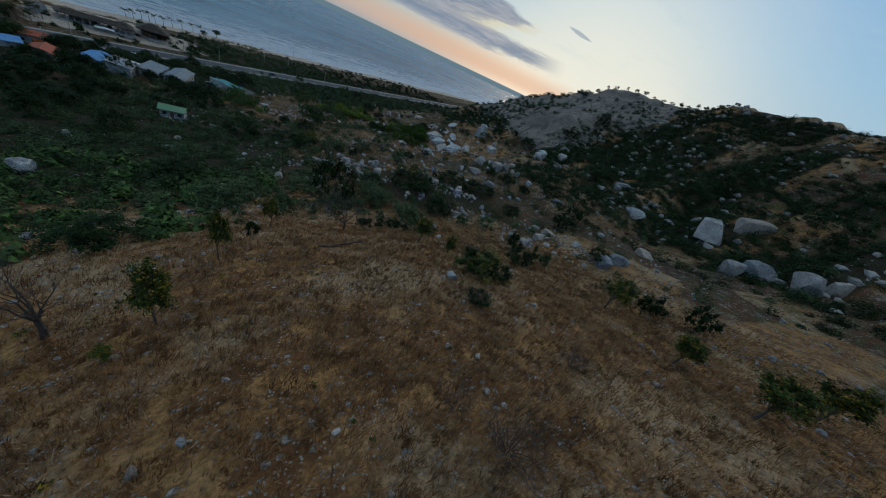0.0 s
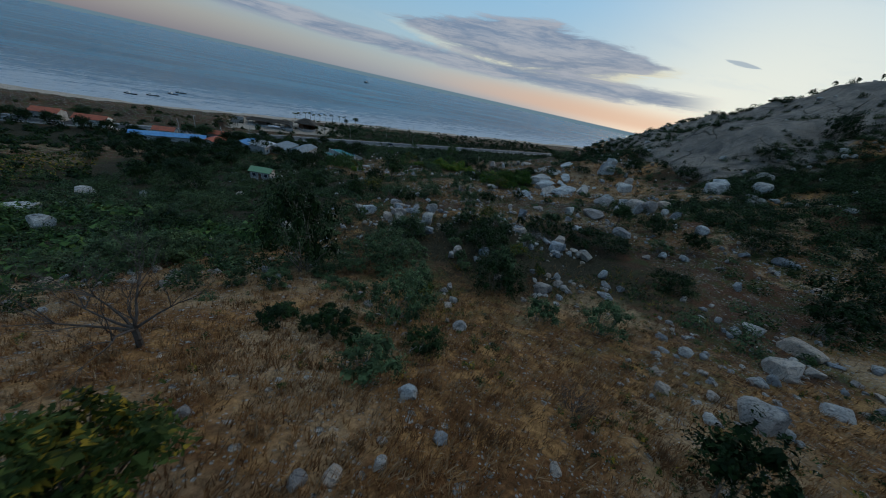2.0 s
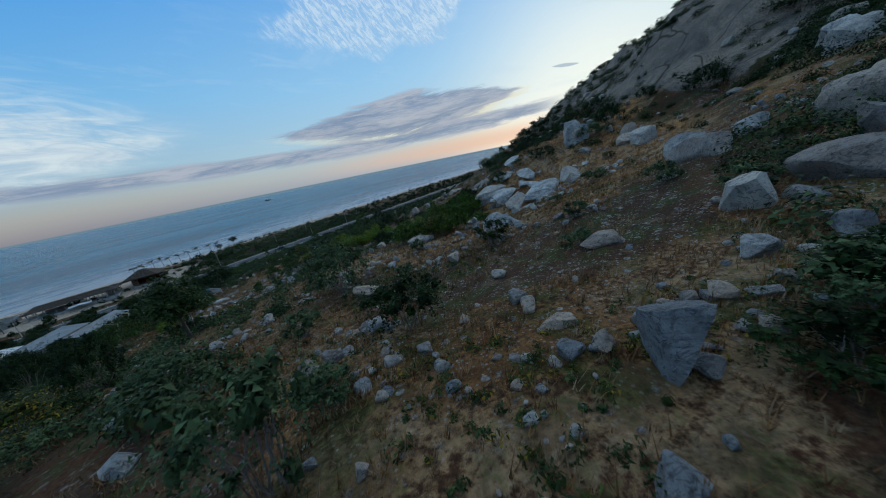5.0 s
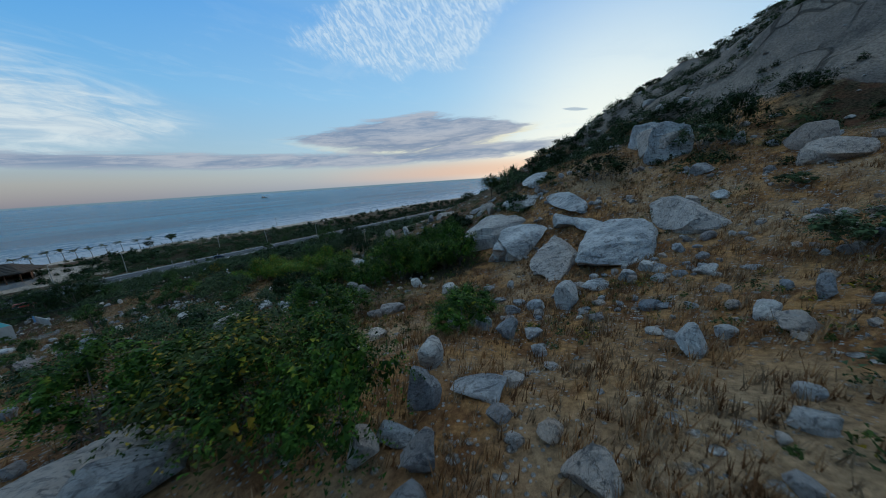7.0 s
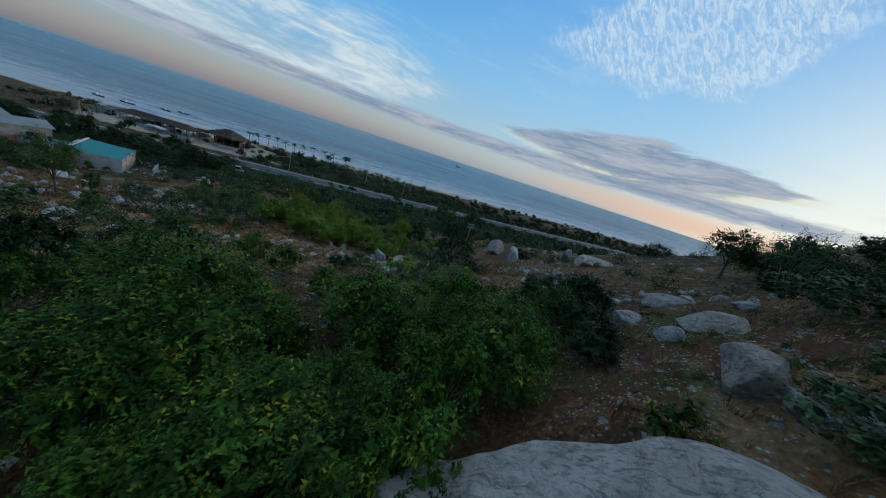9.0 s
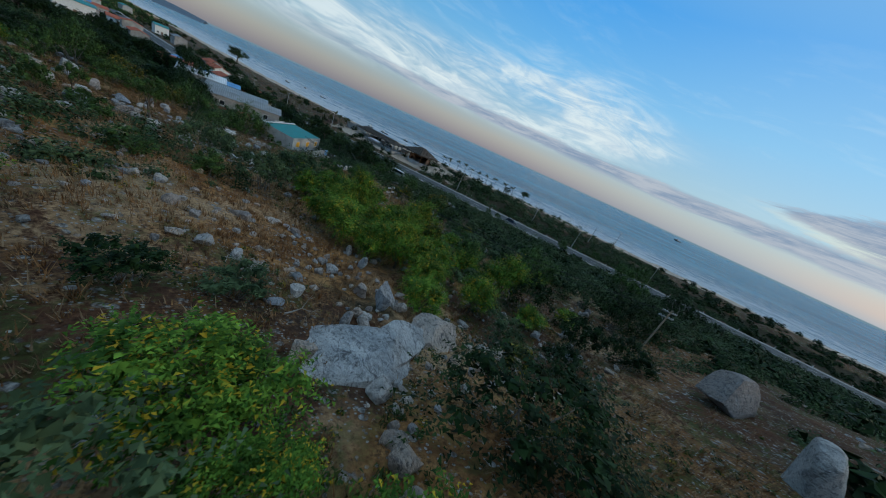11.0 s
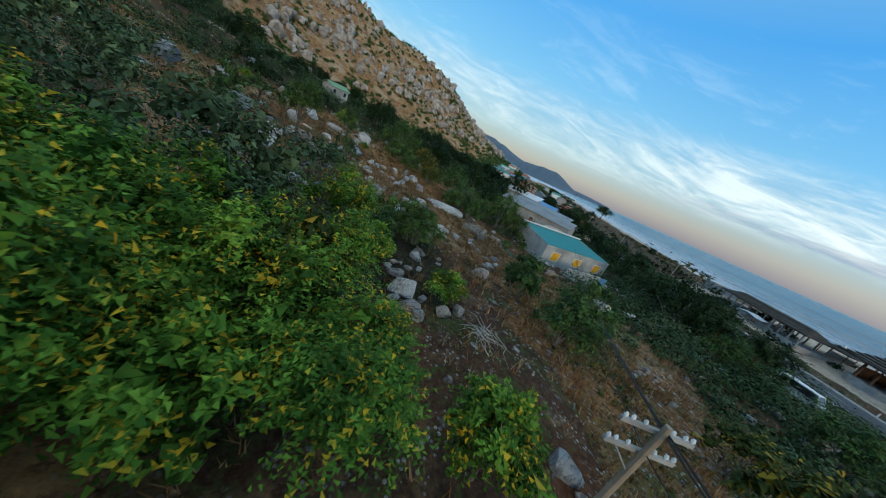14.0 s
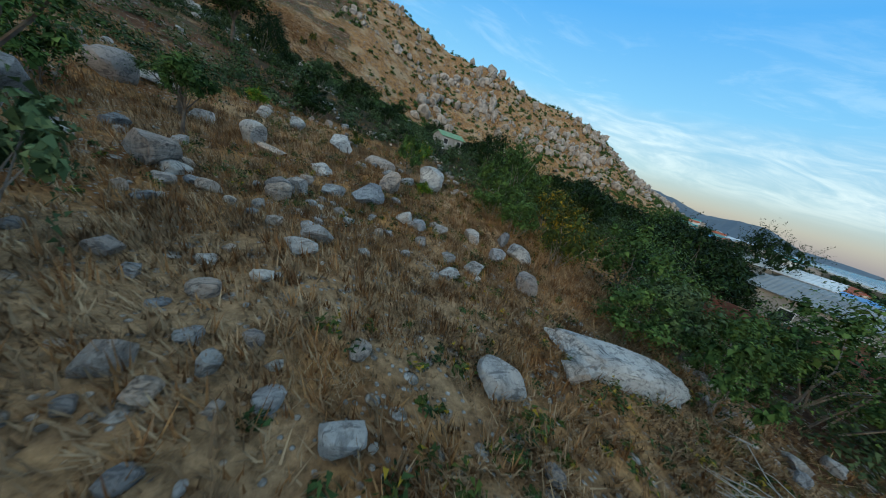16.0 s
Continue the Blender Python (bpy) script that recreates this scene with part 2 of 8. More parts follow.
    dy = n.math("DIVIDE", n.math("SUBTRACT", height, n.math("SUBTRACT", 10.0, n.math("MULTIPLY", n.math("SUBTRACT", azimuth, 32.6), 0.15))), 0.32)
    shred = n.math("SUBTRACT", 1.0, n.math("ADD", n.math("MULTIPLY", dx, dx), n.math("ABSOLUTE", dy)))
    colour = n.mix(n.math("MULTIPLY", n.step(n.math("ADD", shred, n.math("SUBTRACT", curl, 0.5)), 0.0, 0.5), 0.7), colour, (0.42, 0.47, 0.58))
    # far sea below the horizon
    colour = n.mix(n.step(height, -0.02, -0.18), colour, (0.19, 0.26, 0.32))
    out, back = n.add("ShaderNodeOutputWorld"), n.add("ShaderNodeBackground")
    n.link(colour, back.inputs[0])
    back.inputs[1].default_value = 0.85
    n.link(back.outputs[0], out.inputs[0])


build_sky()

sun = new("sun", bpy.data.lights.new("sun", "SUN"))
sun.data.energy, sun.data.angle, sun.data.color = 0.8, radians(12), (1.0, 0.72, 0.48)
sun.matrix_world = look((0, 0, 0), tuple(-toward(SUN_AZIMUTH, 9.0)))

# ---- materials ----
def material(name, build):
    m = bpy.data.materials.new(name)
    m.use_nodes = True
    n = Nodes(m.node_tree)
    out, bsdf = n.add("ShaderNodeOutputMaterial"), n.add("ShaderNodeBsdfPrincipled")
    n.link(bsdf.outputs[0], out.inputs[0])
    build(n, bsdf)
    return m


def place(n):
    return n.add("ShaderNodeNewGeometry").outputs["Position"]


def own(n):
    return n.add("ShaderNodeTexCoord").outputs["Object"]


def bump(n, bsdf, v, strength, distance):
    b = n.add("ShaderNodeBump")
    b.inputs["Strength"].default_value, b.inputs["Distance"].default_value = strength, distance
    n.link(v, b.inputs["Height"]), n.link(b.outputs[0], bsdf.inputs["Normal"])


def cells(n, p, scale, feature="F1"):
    v = n.add("ShaderNodeTexVoronoi")
    v.feature = feature
    n.link(p, v.inputs["Vector"])
    v.inputs["Scale"].default_value = scale
    return v.outputs


def cracks(n, p, scale, warp=0.6, width=0.03):
    """Thin dark joints, 1 in the joint and 0 beside it."""
    shake = n.add("ShaderNodeTexNoise")
    n.link(p, shake.inputs["Vector"])
    shake.inputs["Scale"].default_value, shake.inputs["Detail"].default_value = scale * 0.9, 2.0
    q = n.vec("ADD", p, n.vec("MULTIPLY", n.vec("SUBTRACT", shake.outputs["Color"], (0.5, 0.5, 0.5)), (warp / scale, warp / scale, warp / scale)))
    return n.step(cells(n, q, scale, "DISTANCE_TO_EDGE")["Distance"], width, 0.004)


def ground_look(n, bsdf):
    p = place(n)
    zone = n.add("ShaderNodeVertexColor")
    zone.layer_name = "cover"
    gold, scrub, sand = n.split(zone.outputs[0])
    bare = zone.outputs["Alpha"]
    wide, mid, fine, grit = n.noise(p, 0.09, 4), n.noise(p, 0.6, 6, 0.65, 0.5), n.noise(p, 4.0, 6, 0.7), n.noise(p, 24.0, 4, 0.7)
    soil = n.mix(n.step(wide, 0.35, 0.65), (0.068, 0.042, 0.029), (0.120, 0.057, 0.031))
    soil = n.mix(n.step(mid, 0.50, 0.66), soil, (0.155, 0.108, 0.068))
    straw = n.mix(n.step(mid, 0.35, 0.60), (0.41, 0.225, 0.088), (0.17, 0.082, 0.035))
    straw = n.mix(n.step(wide, 0.46, 0.62), straw, (0.38, 0.255, 0.145))
    cover = n.step(n.math("ADD", gold, n.math("MULTIPLY", n.math("SUBTRACT", n.math("ADD", n.math("MULTIPLY", mid, 0.6), n.math("MULTIPLY", fine, 0.4)), 0.5), 2.0)), 0.28, 0.56)
    colour = n.mix(cover, soil, straw)
    weeds = n.math("MULTIPLY", n.step(n.math("ADD", n.noise(p, 0.33, 5, 0.75), n.math("MULTIPLY", fine, 0.5)), 0.74, 0.86), n.step(gold, 0.9, 0.4))
    colour = n.mix(n.math("MULTIPLY", weeds, 0.75), colour, (0.055, 0.075, 0.022))
    # dark leaf litter, which also paints the shade under bushes
    shaded_litter = n.mix(n.step(fine, 0.4, 0.6), (0.022, 0.024, 0.013), (0.055, 0.042, 0.025))
    colour = n.mix(n.step(n.math("ADD", scrub, n.math("MULTIPLY", n.math("SUBTRACT", mid, 0.5), 0.9)), 0.3, 0.7), colour, shaded_litter)
    # pebbles of two sizes in patches
    relief = n.math("ADD", n.math("MULTIPLY", fine, 0.8), n.math("MULTIPLY", grit, 0.35))
    for scale, share, patch in ((1.9, 0.70, n.step(mid, 0.44, 0.56)), (6.0, 0.62, n.step(mid, 0.40, 0.52))):
        pebble = cells(n, p, scale)
        one = n.split(pebble["Color"])[0]
        shape = n.math("MULTIPLY", n.math("MULTIPLY", n.step(pebble["Distance"], 0.42, 0.34), n.step(one, share, share + 0.02)), n.math("MULTIPLY", patch, n.step(scrub, 0.45, 0.12)))
        grey = n.mix(n.step(fine, 0.35, 0.7), (0.22, 0.215, 0.21), (0.44, 0.42, 0.40))
        colour = n.mix(n.math("MULTIPLY", shape, n.step(sand, 0.6, 0.2, 0.0, 0.9)), colour, grey)
        relief = n.math("ADD", relief, n.math("MULTIPLY", shape, 0.5 if scale > 3 else 1.0))
    # bare granite of the hill, streaked down the slope, with few long splits
    slab = n.step(n.math("ADD", bare, n.math("MULTIPLY", n.math("SUBTRACT", n.noise(p, 0.06, 6, 0.62), 0.5), 1.5)), 0.34, 0.42)
    fall = n.noise(n.vec("MULTIPLY", p, (0.035, 0.16, 0.10)), 1.0, 8, 0.60, 1.6)
    face = n.mix(n.step(n.noise(p, 0.12, 7, 0.65, 0.6), 0.36, 0.64), (0.30, 0.25, 0.205), (0.19, 0.165, 0.145))
    face = n.mix(n.math("MULTIPLY", n.step(fall, 0.50, 0.66), 0.7), face, (0.10, 0.092, 0.085))
    face = n.mix(n.math("MULTIPLY", n.step(mid, 0.54, 0.68), 0.45), face, (0.13, 0.118, 0.105))
    joint = n.math("MULTIPLY", cracks(n, n.vec("MULTIPLY", p, (0.6, 1.4, 0.8)), 0.07, 1.5, 0.022), n.step(n.noise(p, 0.05, 2), 0.42, 0.55))
    face = n.mix(n.math("MULTIPLY", joint, 0.75), face, (0.05, 0.046, 0.04))
    colour = n.mix(slab, colour, face)
    relief = n.math("ADD", relief, n.math("MULTIPLY", slab, n.math("SUBTRACT", n.math("MULTIPLY", fall, 3.0), n.math("MULTIPLY", joint, 2.5))))
    shingle = n.mix(n.step(mid, 0.3, 0.7), (0.60, 0.49, 0.39), (0.44, 0.35, 0.28))
    colour = n.mix(n.step(n.math("ADD", sand, n.math("MULTIPLY", n.math("SUBTRACT", n.noise(p, 0.25, 5, 0.65), 0.5), 0.8)), 0.40, 0.60), colour, shingle)
    colour = n.mix(0.75, colour, n.mix(1.0, colour, n.ramp(fine, (0.30, (0.25, 0.25, 0.25)), (0.70, (1.75, 1.75, 1.75))), "MULTIPLY"))
    n.link(colour, bsdf.inputs["Base Color"])
    bsdf.inputs["Roughness"].default_value = 0.95
    bsdf.inputs["Specular IOR Level"].default_value = 0.1
    bump(n, bsdf, relief, 1.0, 0.16)


def sea_look(n, bsdf):
    p = place(n)
    x, y, z = n.split(p)
    along = n.join(n.math("ADD", n.math("MULTIPLY", x, 0.7), n.math("MULTIPLY", y, 0.7)), n.math("MULTIPLY", n.math("SUBTRACT", y, x), 3.6), 0.0)
    swell, chop = n.noise(along, 0.011, 4, 0.55, 0.5), n.noise(along, 0.07, 7, 0.7)
    patch = n.noise(along, 0.0022, 5, 0.6, 0.8)
    deep = n.mix(n.step(patch, 0.40, 0.62), (0.020, 0.118, 0.195), (0.072, 0.235, 0.345))
    deep = n.mix(n.math("MULTIPLY", n.step(chop, 0.52, 0.66), 0.6), deep, (0.085, 0.20, 0.23))
    shoal = n.add("ShaderNodeVertexColor")
    shoal.layer_name = "shallow"
    near = n.split(shoal.outputs[0])[0]
    colour = n.mix(n.math("MULTIPLY", near, 0.85), deep, (0.37, 0.42, 0.51))
    foam = n.step(n.math("ADD", n.math("MULTIPLY", near, 0.30), n.math("ADD", n.math("MULTIPLY", chop, 0.7), n.math("MULTIPLY", swell, 0.3))), 0.64, 0.72)
    colour = n.mix(n.math("MULTIPLY", foam, n.step(near, 0.05, 0.6, 0.12, 0.95)), colour, (0.66, 0.67, 0.70))
    n.link(colour, bsdf.inputs["Base Color"])
    n.link(n.mix(foam, (0.26, 0.26, 0.26), (0.8, 0.8, 0.8)), bsdf.inputs["Roughness"])
    bsdf.inputs["IOR"].default_value = 1.33
    bsdf.inputs["Specular IOR Level"].default_value = 0.25
    bump(n, bsdf, n.math("ADD", swell, n.math("MULTIPLY", chop, 0.5)), 1.0, 7.0)


def rock_look(dark, loose=False, shade=1.0):
    def build(n, bsdf):
        p = place(n)
        info = n.add("ShaderNodeNewGeometry").outputs["Random Per Island"] if loose else n.add("ShaderNodeObjectInfo").outputs["Random"]
        q = n.vec("ADD", p, n.join(0.0, 0.0, n.math("MULTIPLY", info, 40.0)))
        wide, mid, fine = n.noise(q, 0.35, 5, 0.6, 0.6), n.noise(q, 1.3, 7, 0.7, 0.9), n.noise(q, 9.0, 6, 0.75)
        streak = n.noise(n.vec("MULTIPLY", q, (2.6, 2.6, 0.35)), 1.0, 5, 0.65, 0.5)
        colour = n.mix(n.step(wide, 0.38, 0.62), (0.70, 0.685, 0.67), (0.45, 0.455, 0.465))
        colour = n.mix(n.math("MULTIPLY", n.step(info, 0.35, 0.9), 0.7), colour, (0.58, 0.45, 0.35))
        colour = n.mix(n.math("MULTIPLY", n.step(streak, 0.52, 0.66), 0.45), colour, (0.22, 0.215, 0.215))
        colour = n.mix(n.math("MULTIPLY", n.step(mid, 0.53, 0.66), 0.85 if dark else 0.5), colour, (0.085, 0.085, 0.09) if dark else (0.16, 0.155, 0.15))
        colour = n.mix(n.math("MULTIPLY", n.step(mid, 0.43, 0.33), 0.6), colour, (0.62, 0.60, 0.57))
        colour = n.mix(n.math("MULTIPLY", n.step(fine, 0.52, 0.64), 0.38), colour, (0.16, 0.15, 0.145))
        vein = n.noise(n.vec("MULTIPLY", q, (0.8, 3.2, 2.2)), 0.9, 7, 0.7, 2.2)
        colour = n.mix(n.math("MULTIPLY", n.step(vein, 0.53, 0.60), 0.62), colour, (0.115, 0.115, 0.125))
        strata = n.noise(n.vec("MULTIPLY", q, (0.7, 0.9, 3.4)), 0.8, 6, 0.62, 1.2)
        joint = n.math("MULTIPLY", n.step(n.math("ABSOLUTE", n.math("SUBTRACT", strata, 0.5)), 0.009, 0.0), n.step(wide, 0.46, 0.56))
        colour = n.mix(n.math("MULTIPLY", joint, 0.55), colour, (0.085, 0.082, 0.08))
        if shade < 1:
            tone = n.mix(n.step(n.math("FRACT", n.math("MULTIPLY", info, 7.3)), 0.0, 1.0), (0.62 * shade, 0.64 * shade, 0.69 * shade), (1.08 * shade, 1.02 * shade, 0.96 * shade))
            colour = n.mix(1.0, colour, tone, "MULTIPLY")
        n.link(colour, bsdf.inputs["Base Color"])
        bsdf.inputs["Roughness"].default_value = 0.85
        bsdf.inputs["Specular IOR Level"].default_value = 0.25
        rough = n.math("ADD", n.math("ADD", mid, n.math("ADD", n.math("MULTIPLY", wide, 0.6), n.math("MULTIPLY", strata, 0.7))), n.math("MULTIPLY", fine, 0.45))
        bump(n, bsdf, n.math("SUBTRACT", rough, n.math("MULTIPLY", joint, 0.6)), 1.0, 0.30)
    return build


def leaf_look(dark, light, turned=None, share=0.0):
    def build(n, bsdf):
        geo = n.add("ShaderNodeNewGeometry")
        each = geo.outputs["Random Per Island"]
        info = n.add("ShaderNodeObjectInfo").outputs["Random"]
        colour = n.mix(each, dark, light)
        colour = n.mix(n.math("MULTIPLY", info, 0.35), colour, dark)
        # noise darkens the leaf colour to paint shadowed gaps between clumps
        clump = n.noise(place(n), 0.8, 2)
        colour = n.mix(n.step(clump, 0.42, 0.60, 0.0, 0.72), colour, tuple(0.5 * c for c in dark))
        if turned:
            spray = n.noise(own(n), 1.1, 2)
            colour = n.mix(n.math("MULTIPLY", n.step(n.math("ADD", n.math("MULTIPLY", each, 0.5), spray), 1.02 - share, 1.14 - share), 0.85), colour, turned)
        n.link(colour, bsdf.inputs["Base Color"])
        bsdf.inputs["Roughness"].default_value = 0.65
        bsdf.inputs["Specular IOR Level"].default_value = 0.12
    return build


def plain_look(colour, rough=0.7, metal=0.0, other=None, scale=3.0, relief=0.0):
    def build(n, bsdf):
        p = own(n)
        mid, fine = n.noise(p, scale, 5, 0.6, 0.3), n.noise(p, scale * 9, 3, 0.6)
        worn = other or tuple(0.72 * c for c in colour)
        c = n.mix(n.step(mid, 0.35, 0.68), colour, worn)
        c = n.mix(n.math("MULTIPLY", n.step(fine, 0.52, 0.72), 0.35), c, tuple(0.55 * v for v in colour))
        n.link(c, bsdf.inputs["Base Color"])
        bsdf.inputs["Roughness"].default_value, bsdf.inputs["Metallic"].default_value = rough, metal
        if relief:
            bump(n, bsdf, n.math("ADD", mid, fine), 0.6, relief)
    return build


GROUND = material("dry_ground", ground_look)
WATER = material("sea_water", sea_look)
ROCK = material("granite", rock_look(False))
STONES = material("loose_granite", rock_look(False, True, 0.92))
BOULDER_ROCK = material("boulder_granite", rock_look(False, False, 0.98))
STONES_TAN = material("tan_granite", plain_look((0.42, 0.36, 0.31), 0.9, other=(0.17, 0.15, 0.135), scale=0.3, relief=0.2))
HILL_STONES = material("brown_granite", plain_look((0.42, 0.39, 0.36), 0.9, other=(0.20, 0.185, 0.17), scale=0.35, relief=0.2))
ROCK_DARK = material("stained_granite", rock_look(True))
LEAF_BRIGHT = material("bright_leaf", leaf_look((0.036, 0.095, 0.010), (0.245, 0.400, 0.045), (0.50, 0.32, 0.018), 0.11))
LEAF_FRESH = material("fresh_leaf", leaf_look((0.028, 0.060, 0.015), (0.135, 0.215, 0.055)))
# darkened copy of bright_leaf: the crowded grove's shade is in its colour
LEAF_SHADY = material("shady_leaf", leaf_look((0.013, 0.038, 0.006), (0.125, 0.225, 0.026), (0.30, 0.29, 0.025), 0.06))
LEAF_DARK = material("dark_leaf", leaf_look((0.007, 0.019, 0.005), (0.035, 0.066, 0.015)))
LEAF_GREY = material("grey_leaf", leaf_look((0.040, 0.066, 0.027), (0.150, 0.205, 0.092)))
LEAF_OLIVE = material("olive_leaf", leaf_look((0.036, 0.055, 0.012), (0.095, 0.125, 0.026), (0.33, 0.22, 0.02), 0.15))
TWIG = material("dry_twig", plain_look((0.15, 0.12, 0.10), 0.9, other=(0.27, 0.24, 0.21)))
DARK_TWIG = material("dark_twig", plain_look((0.055, 0.045, 0.04), 0.95, other=(0.10, 0.085, 0.075)))
BARK = material("bark", plain_look((0.085, 0.062, 0.048), 0.95, other=(0.15, 0.125, 0.10), relief=0.02))
LEAF_MID = material("scrub_leaf", leaf_look((0.013, 0.030, 0.009), (0.090, 0.140, 0.042)))
STRAW = material("dry_grass", leaf_look((0.17, 0.078, 0.032), (0.50, 0.285, 0.122)))
STRAW_PALE = material("pale_grass", leaf_look((0.25, 0.155, 0.085), (0.56, 0.41, 0.25)))

# ---- small builders ----
def mesh_of(name, verts, faces, *materials):
    me = bpy.data.meshes.new(name)
    me.from_pydata(verts, [], faces)
    for m in materials:
        me.materials.append(m)
    me.update()
    return me


def part(name, bm, mat, parent=None, label=""):
    """Links a bmesh as one mesh object, under a thing or a part."""
    me = bpy.data.meshes.new(name)
    bm.to_mesh(me)
    bm.free()
    me.materials.append(mat)
    ob = new(name, me)
    ob.parent = parent
    return tagged(ob, label=label) if label else ob


def spaced(spans):
    """Grid lines from (start, end, step at start, step at end) spans."""
    out = []
    for a, b, p, q in spans:
        v = a
        while v < b:
            out.append(v)
            v += p + (q - p) * (v - a) / (b - a)
    return np.array(out)


# ---- ground, sea, road ----
def cover_at(x, y):
    """Dry grass, scrub litter with painted bush shade, sand and bare rock over the plan."""
    s = seaward(x, y)
    gold = np.zeros(np.shape(x))
    for cx, cy, r, much in ((-16, -76, 40, 1.35), (34, 60, 22, 0.95), (16, 42, 18, 0.8), (-58, 85, 18, 1.0), (-54, 70, 15, 0.55), (27, 46, 15, 0.75), (40, 48, 13, 0.85), (-20, 100, 22, 0.6), (-30, -10, 18, 0.5), (-30, 70, 20, 0.6)):
        gold = gold + much * np.exp(-(((x - cx) / r) ** 2 + ((y - cy) / r) ** 2))
    gold = gold + 0.5 * stony(x, y) * smooth((vnoise(x, y, 17) - 0.5) / 0.15) + 0.42 * rise(x, y) * (vnoise(x, y, 11) > 0.52) + 0.95 * smooth((-x - 45) / 30) * smooth((-y - 15) / 35)
    scrub = 0.75 * stony(x, y) * (1 - dome(x, y)) * smooth((vnoise(x, y, 14) - 0.38) / 0.2) + 0.95 * np.exp(-((((x + 82) / 52) ** 2 + ((y - 8) / 62) ** 2) ** 1.5)) + 0.9 * smooth((s + 62) / 20) * smooth((-s - 8) / 5) + 0.85 * smooth((s - 8) / 3) * smooth((30 - s) / 6) * smooth((y - 165) / 10)
    scrub = scrub + 0.55 * np.exp(-(((x + 14) / 24) ** 2 + ((y + 22) / 22) ** 2)) + 0.45 * np.exp(-(((x - 12) / 16) ** 2 + ((y + 22) / 26) ** 2)) + 0.6 * np.exp(-(((x - 10) / 11) ** 2 + ((y - 80) / 11) ** 2)) + 0.5 * np.exp(-(((x + 24) / 12) ** 2 + ((y - 112) / 8) ** 2))
    scrub = scrub + 0.8 * np.exp(-(((x + 6) / 9) ** 2 + ((y + 16) / 8) ** 2)) + 0.6 * np.exp(-(((x - 5) / 9) ** 2 + ((y + 19) / 8) ** 2))
    scrub = scrub + 0.85 * np.exp(-(((x + 42) / 7.5) ** 2 + ((y - 98) / 9) ** 2))
    # dark patch painting the shade beneath the bushes by the late slope
    scrub = scrub + 0.7 * np.exp(-(((x + 42) / 6) ** 2 + ((y - 104) / 5) ** 2))
    # first term paints the black shade below the bush at the outcrop
    scrub = scrub + 0.9 * np.exp(-(((x - 14.5) / 6) ** 2 + ((y - 70) / 6) ** 2)) + 0.5 * np.exp(-(((x + 7) / 6) ** 2 + ((y - 107) / 5) ** 2))
    flat = np.exp(-(((x + 132) / 34) ** 2 + ((y - 140) / 30) ** 2))
    sand = smooth((s - 12) / 6) * np.clip(0.25 + 1.2 * flat, 0, 1) + smooth((s - 50) / 12)
    bare = 0.85 * dome(x, y) + 0.12 * stony(x, y)
    return np.clip(gold, 0, 1), np.clip(scrub, 0, 1), np.clip(sand, 0, 1), np.clip(bare, 0, 1)


def build_ground():
    xs = spaced([(-760, -130, 14, 2.6), (-130, -72, 2.4, 1.1), (-72, 62, 1.35, 1.35), (62, 170, 1.3, 2.6), (170, 460, 3, 16)])
    ys = spaced([(-420, -108, 9, 2.2), (-108, 142, 1.35, 1.35), (142, 270, 1.2, 2.2), (270, 620, 2.5, 16)])
    gx, gy = np.meshgrid(xs, ys, indexing="ij")
    gz = ground_z(gx, gy)
    nx, ny = gx.shape
    verts = np.stack([gx, gy, gz], -1).reshape(-1, 3)
    i = (np.arange(nx - 1)[:, None] * ny + np.arange(ny - 1)[None, :]).ravel()
    faces = np.stack([i, i + ny, i + ny + 1, i + 1], -1)
    me = mesh_of("ground", verts.tolist(), faces.tolist(), GROUND)
    me.polygons.foreach_set("use_smooth", [True] * len(faces))
    gold, scrub, sand, bare = cover_at(verts[:, 0], verts[:, 1])
    layer = me.color_attributes.new("cover", "FLOAT_COLOR", "POINT")
    layer.data.foreach_set("color", np.stack([gold, scrub, sand, bare], -1).ravel())
    tagged(new("ground", me), "stony brown hillside with dry grass falling to a beach", "ground", kind="structure")


def build_sea():
    xs = np.concatenate([np.arange(-4800, -700, 400), np.arange(-700, 700, 14), np.arange(700, 4801, 400)])
    ys = np.concatenate([np.arange(-2600, -300, 400), np.arange(-300, 900, 14), np.arange(900, 4801, 400)])
    gx, gy = np.meshgrid(xs, ys, indexing="ij")
    nx, ny = gx.shape
    verts = np.stack([gx, gy, np.full_like(gx, SEA)], -1).reshape(-1, 3)
    i = (np.arange(nx - 1)[:, None] * ny + np.arange(ny - 1)[None, :]).ravel()
    me = mesh_of("sea", verts.tolist(), np.stack([i, i + ny, i + ny + 1, i + 1], -1).tolist(), WATER)
    s = seaward(verts[:, 0], verts[:, 1])
    near = np.clip(1 - (s - 70) / 400, 0, 1) ** 1.8 * (s < 900)
    layer = me.color_attributes.new("shallow", "FLOAT_COLOR", "POINT")
    layer.data.foreach_set("color", np.stack([near, near, near, np.ones_like(near)], -1).ravel())
    tagged(new("sea", me), "blue grey sea with low swell and foam near the beach", "water", kind="structure")


build_ground()
build_sea()

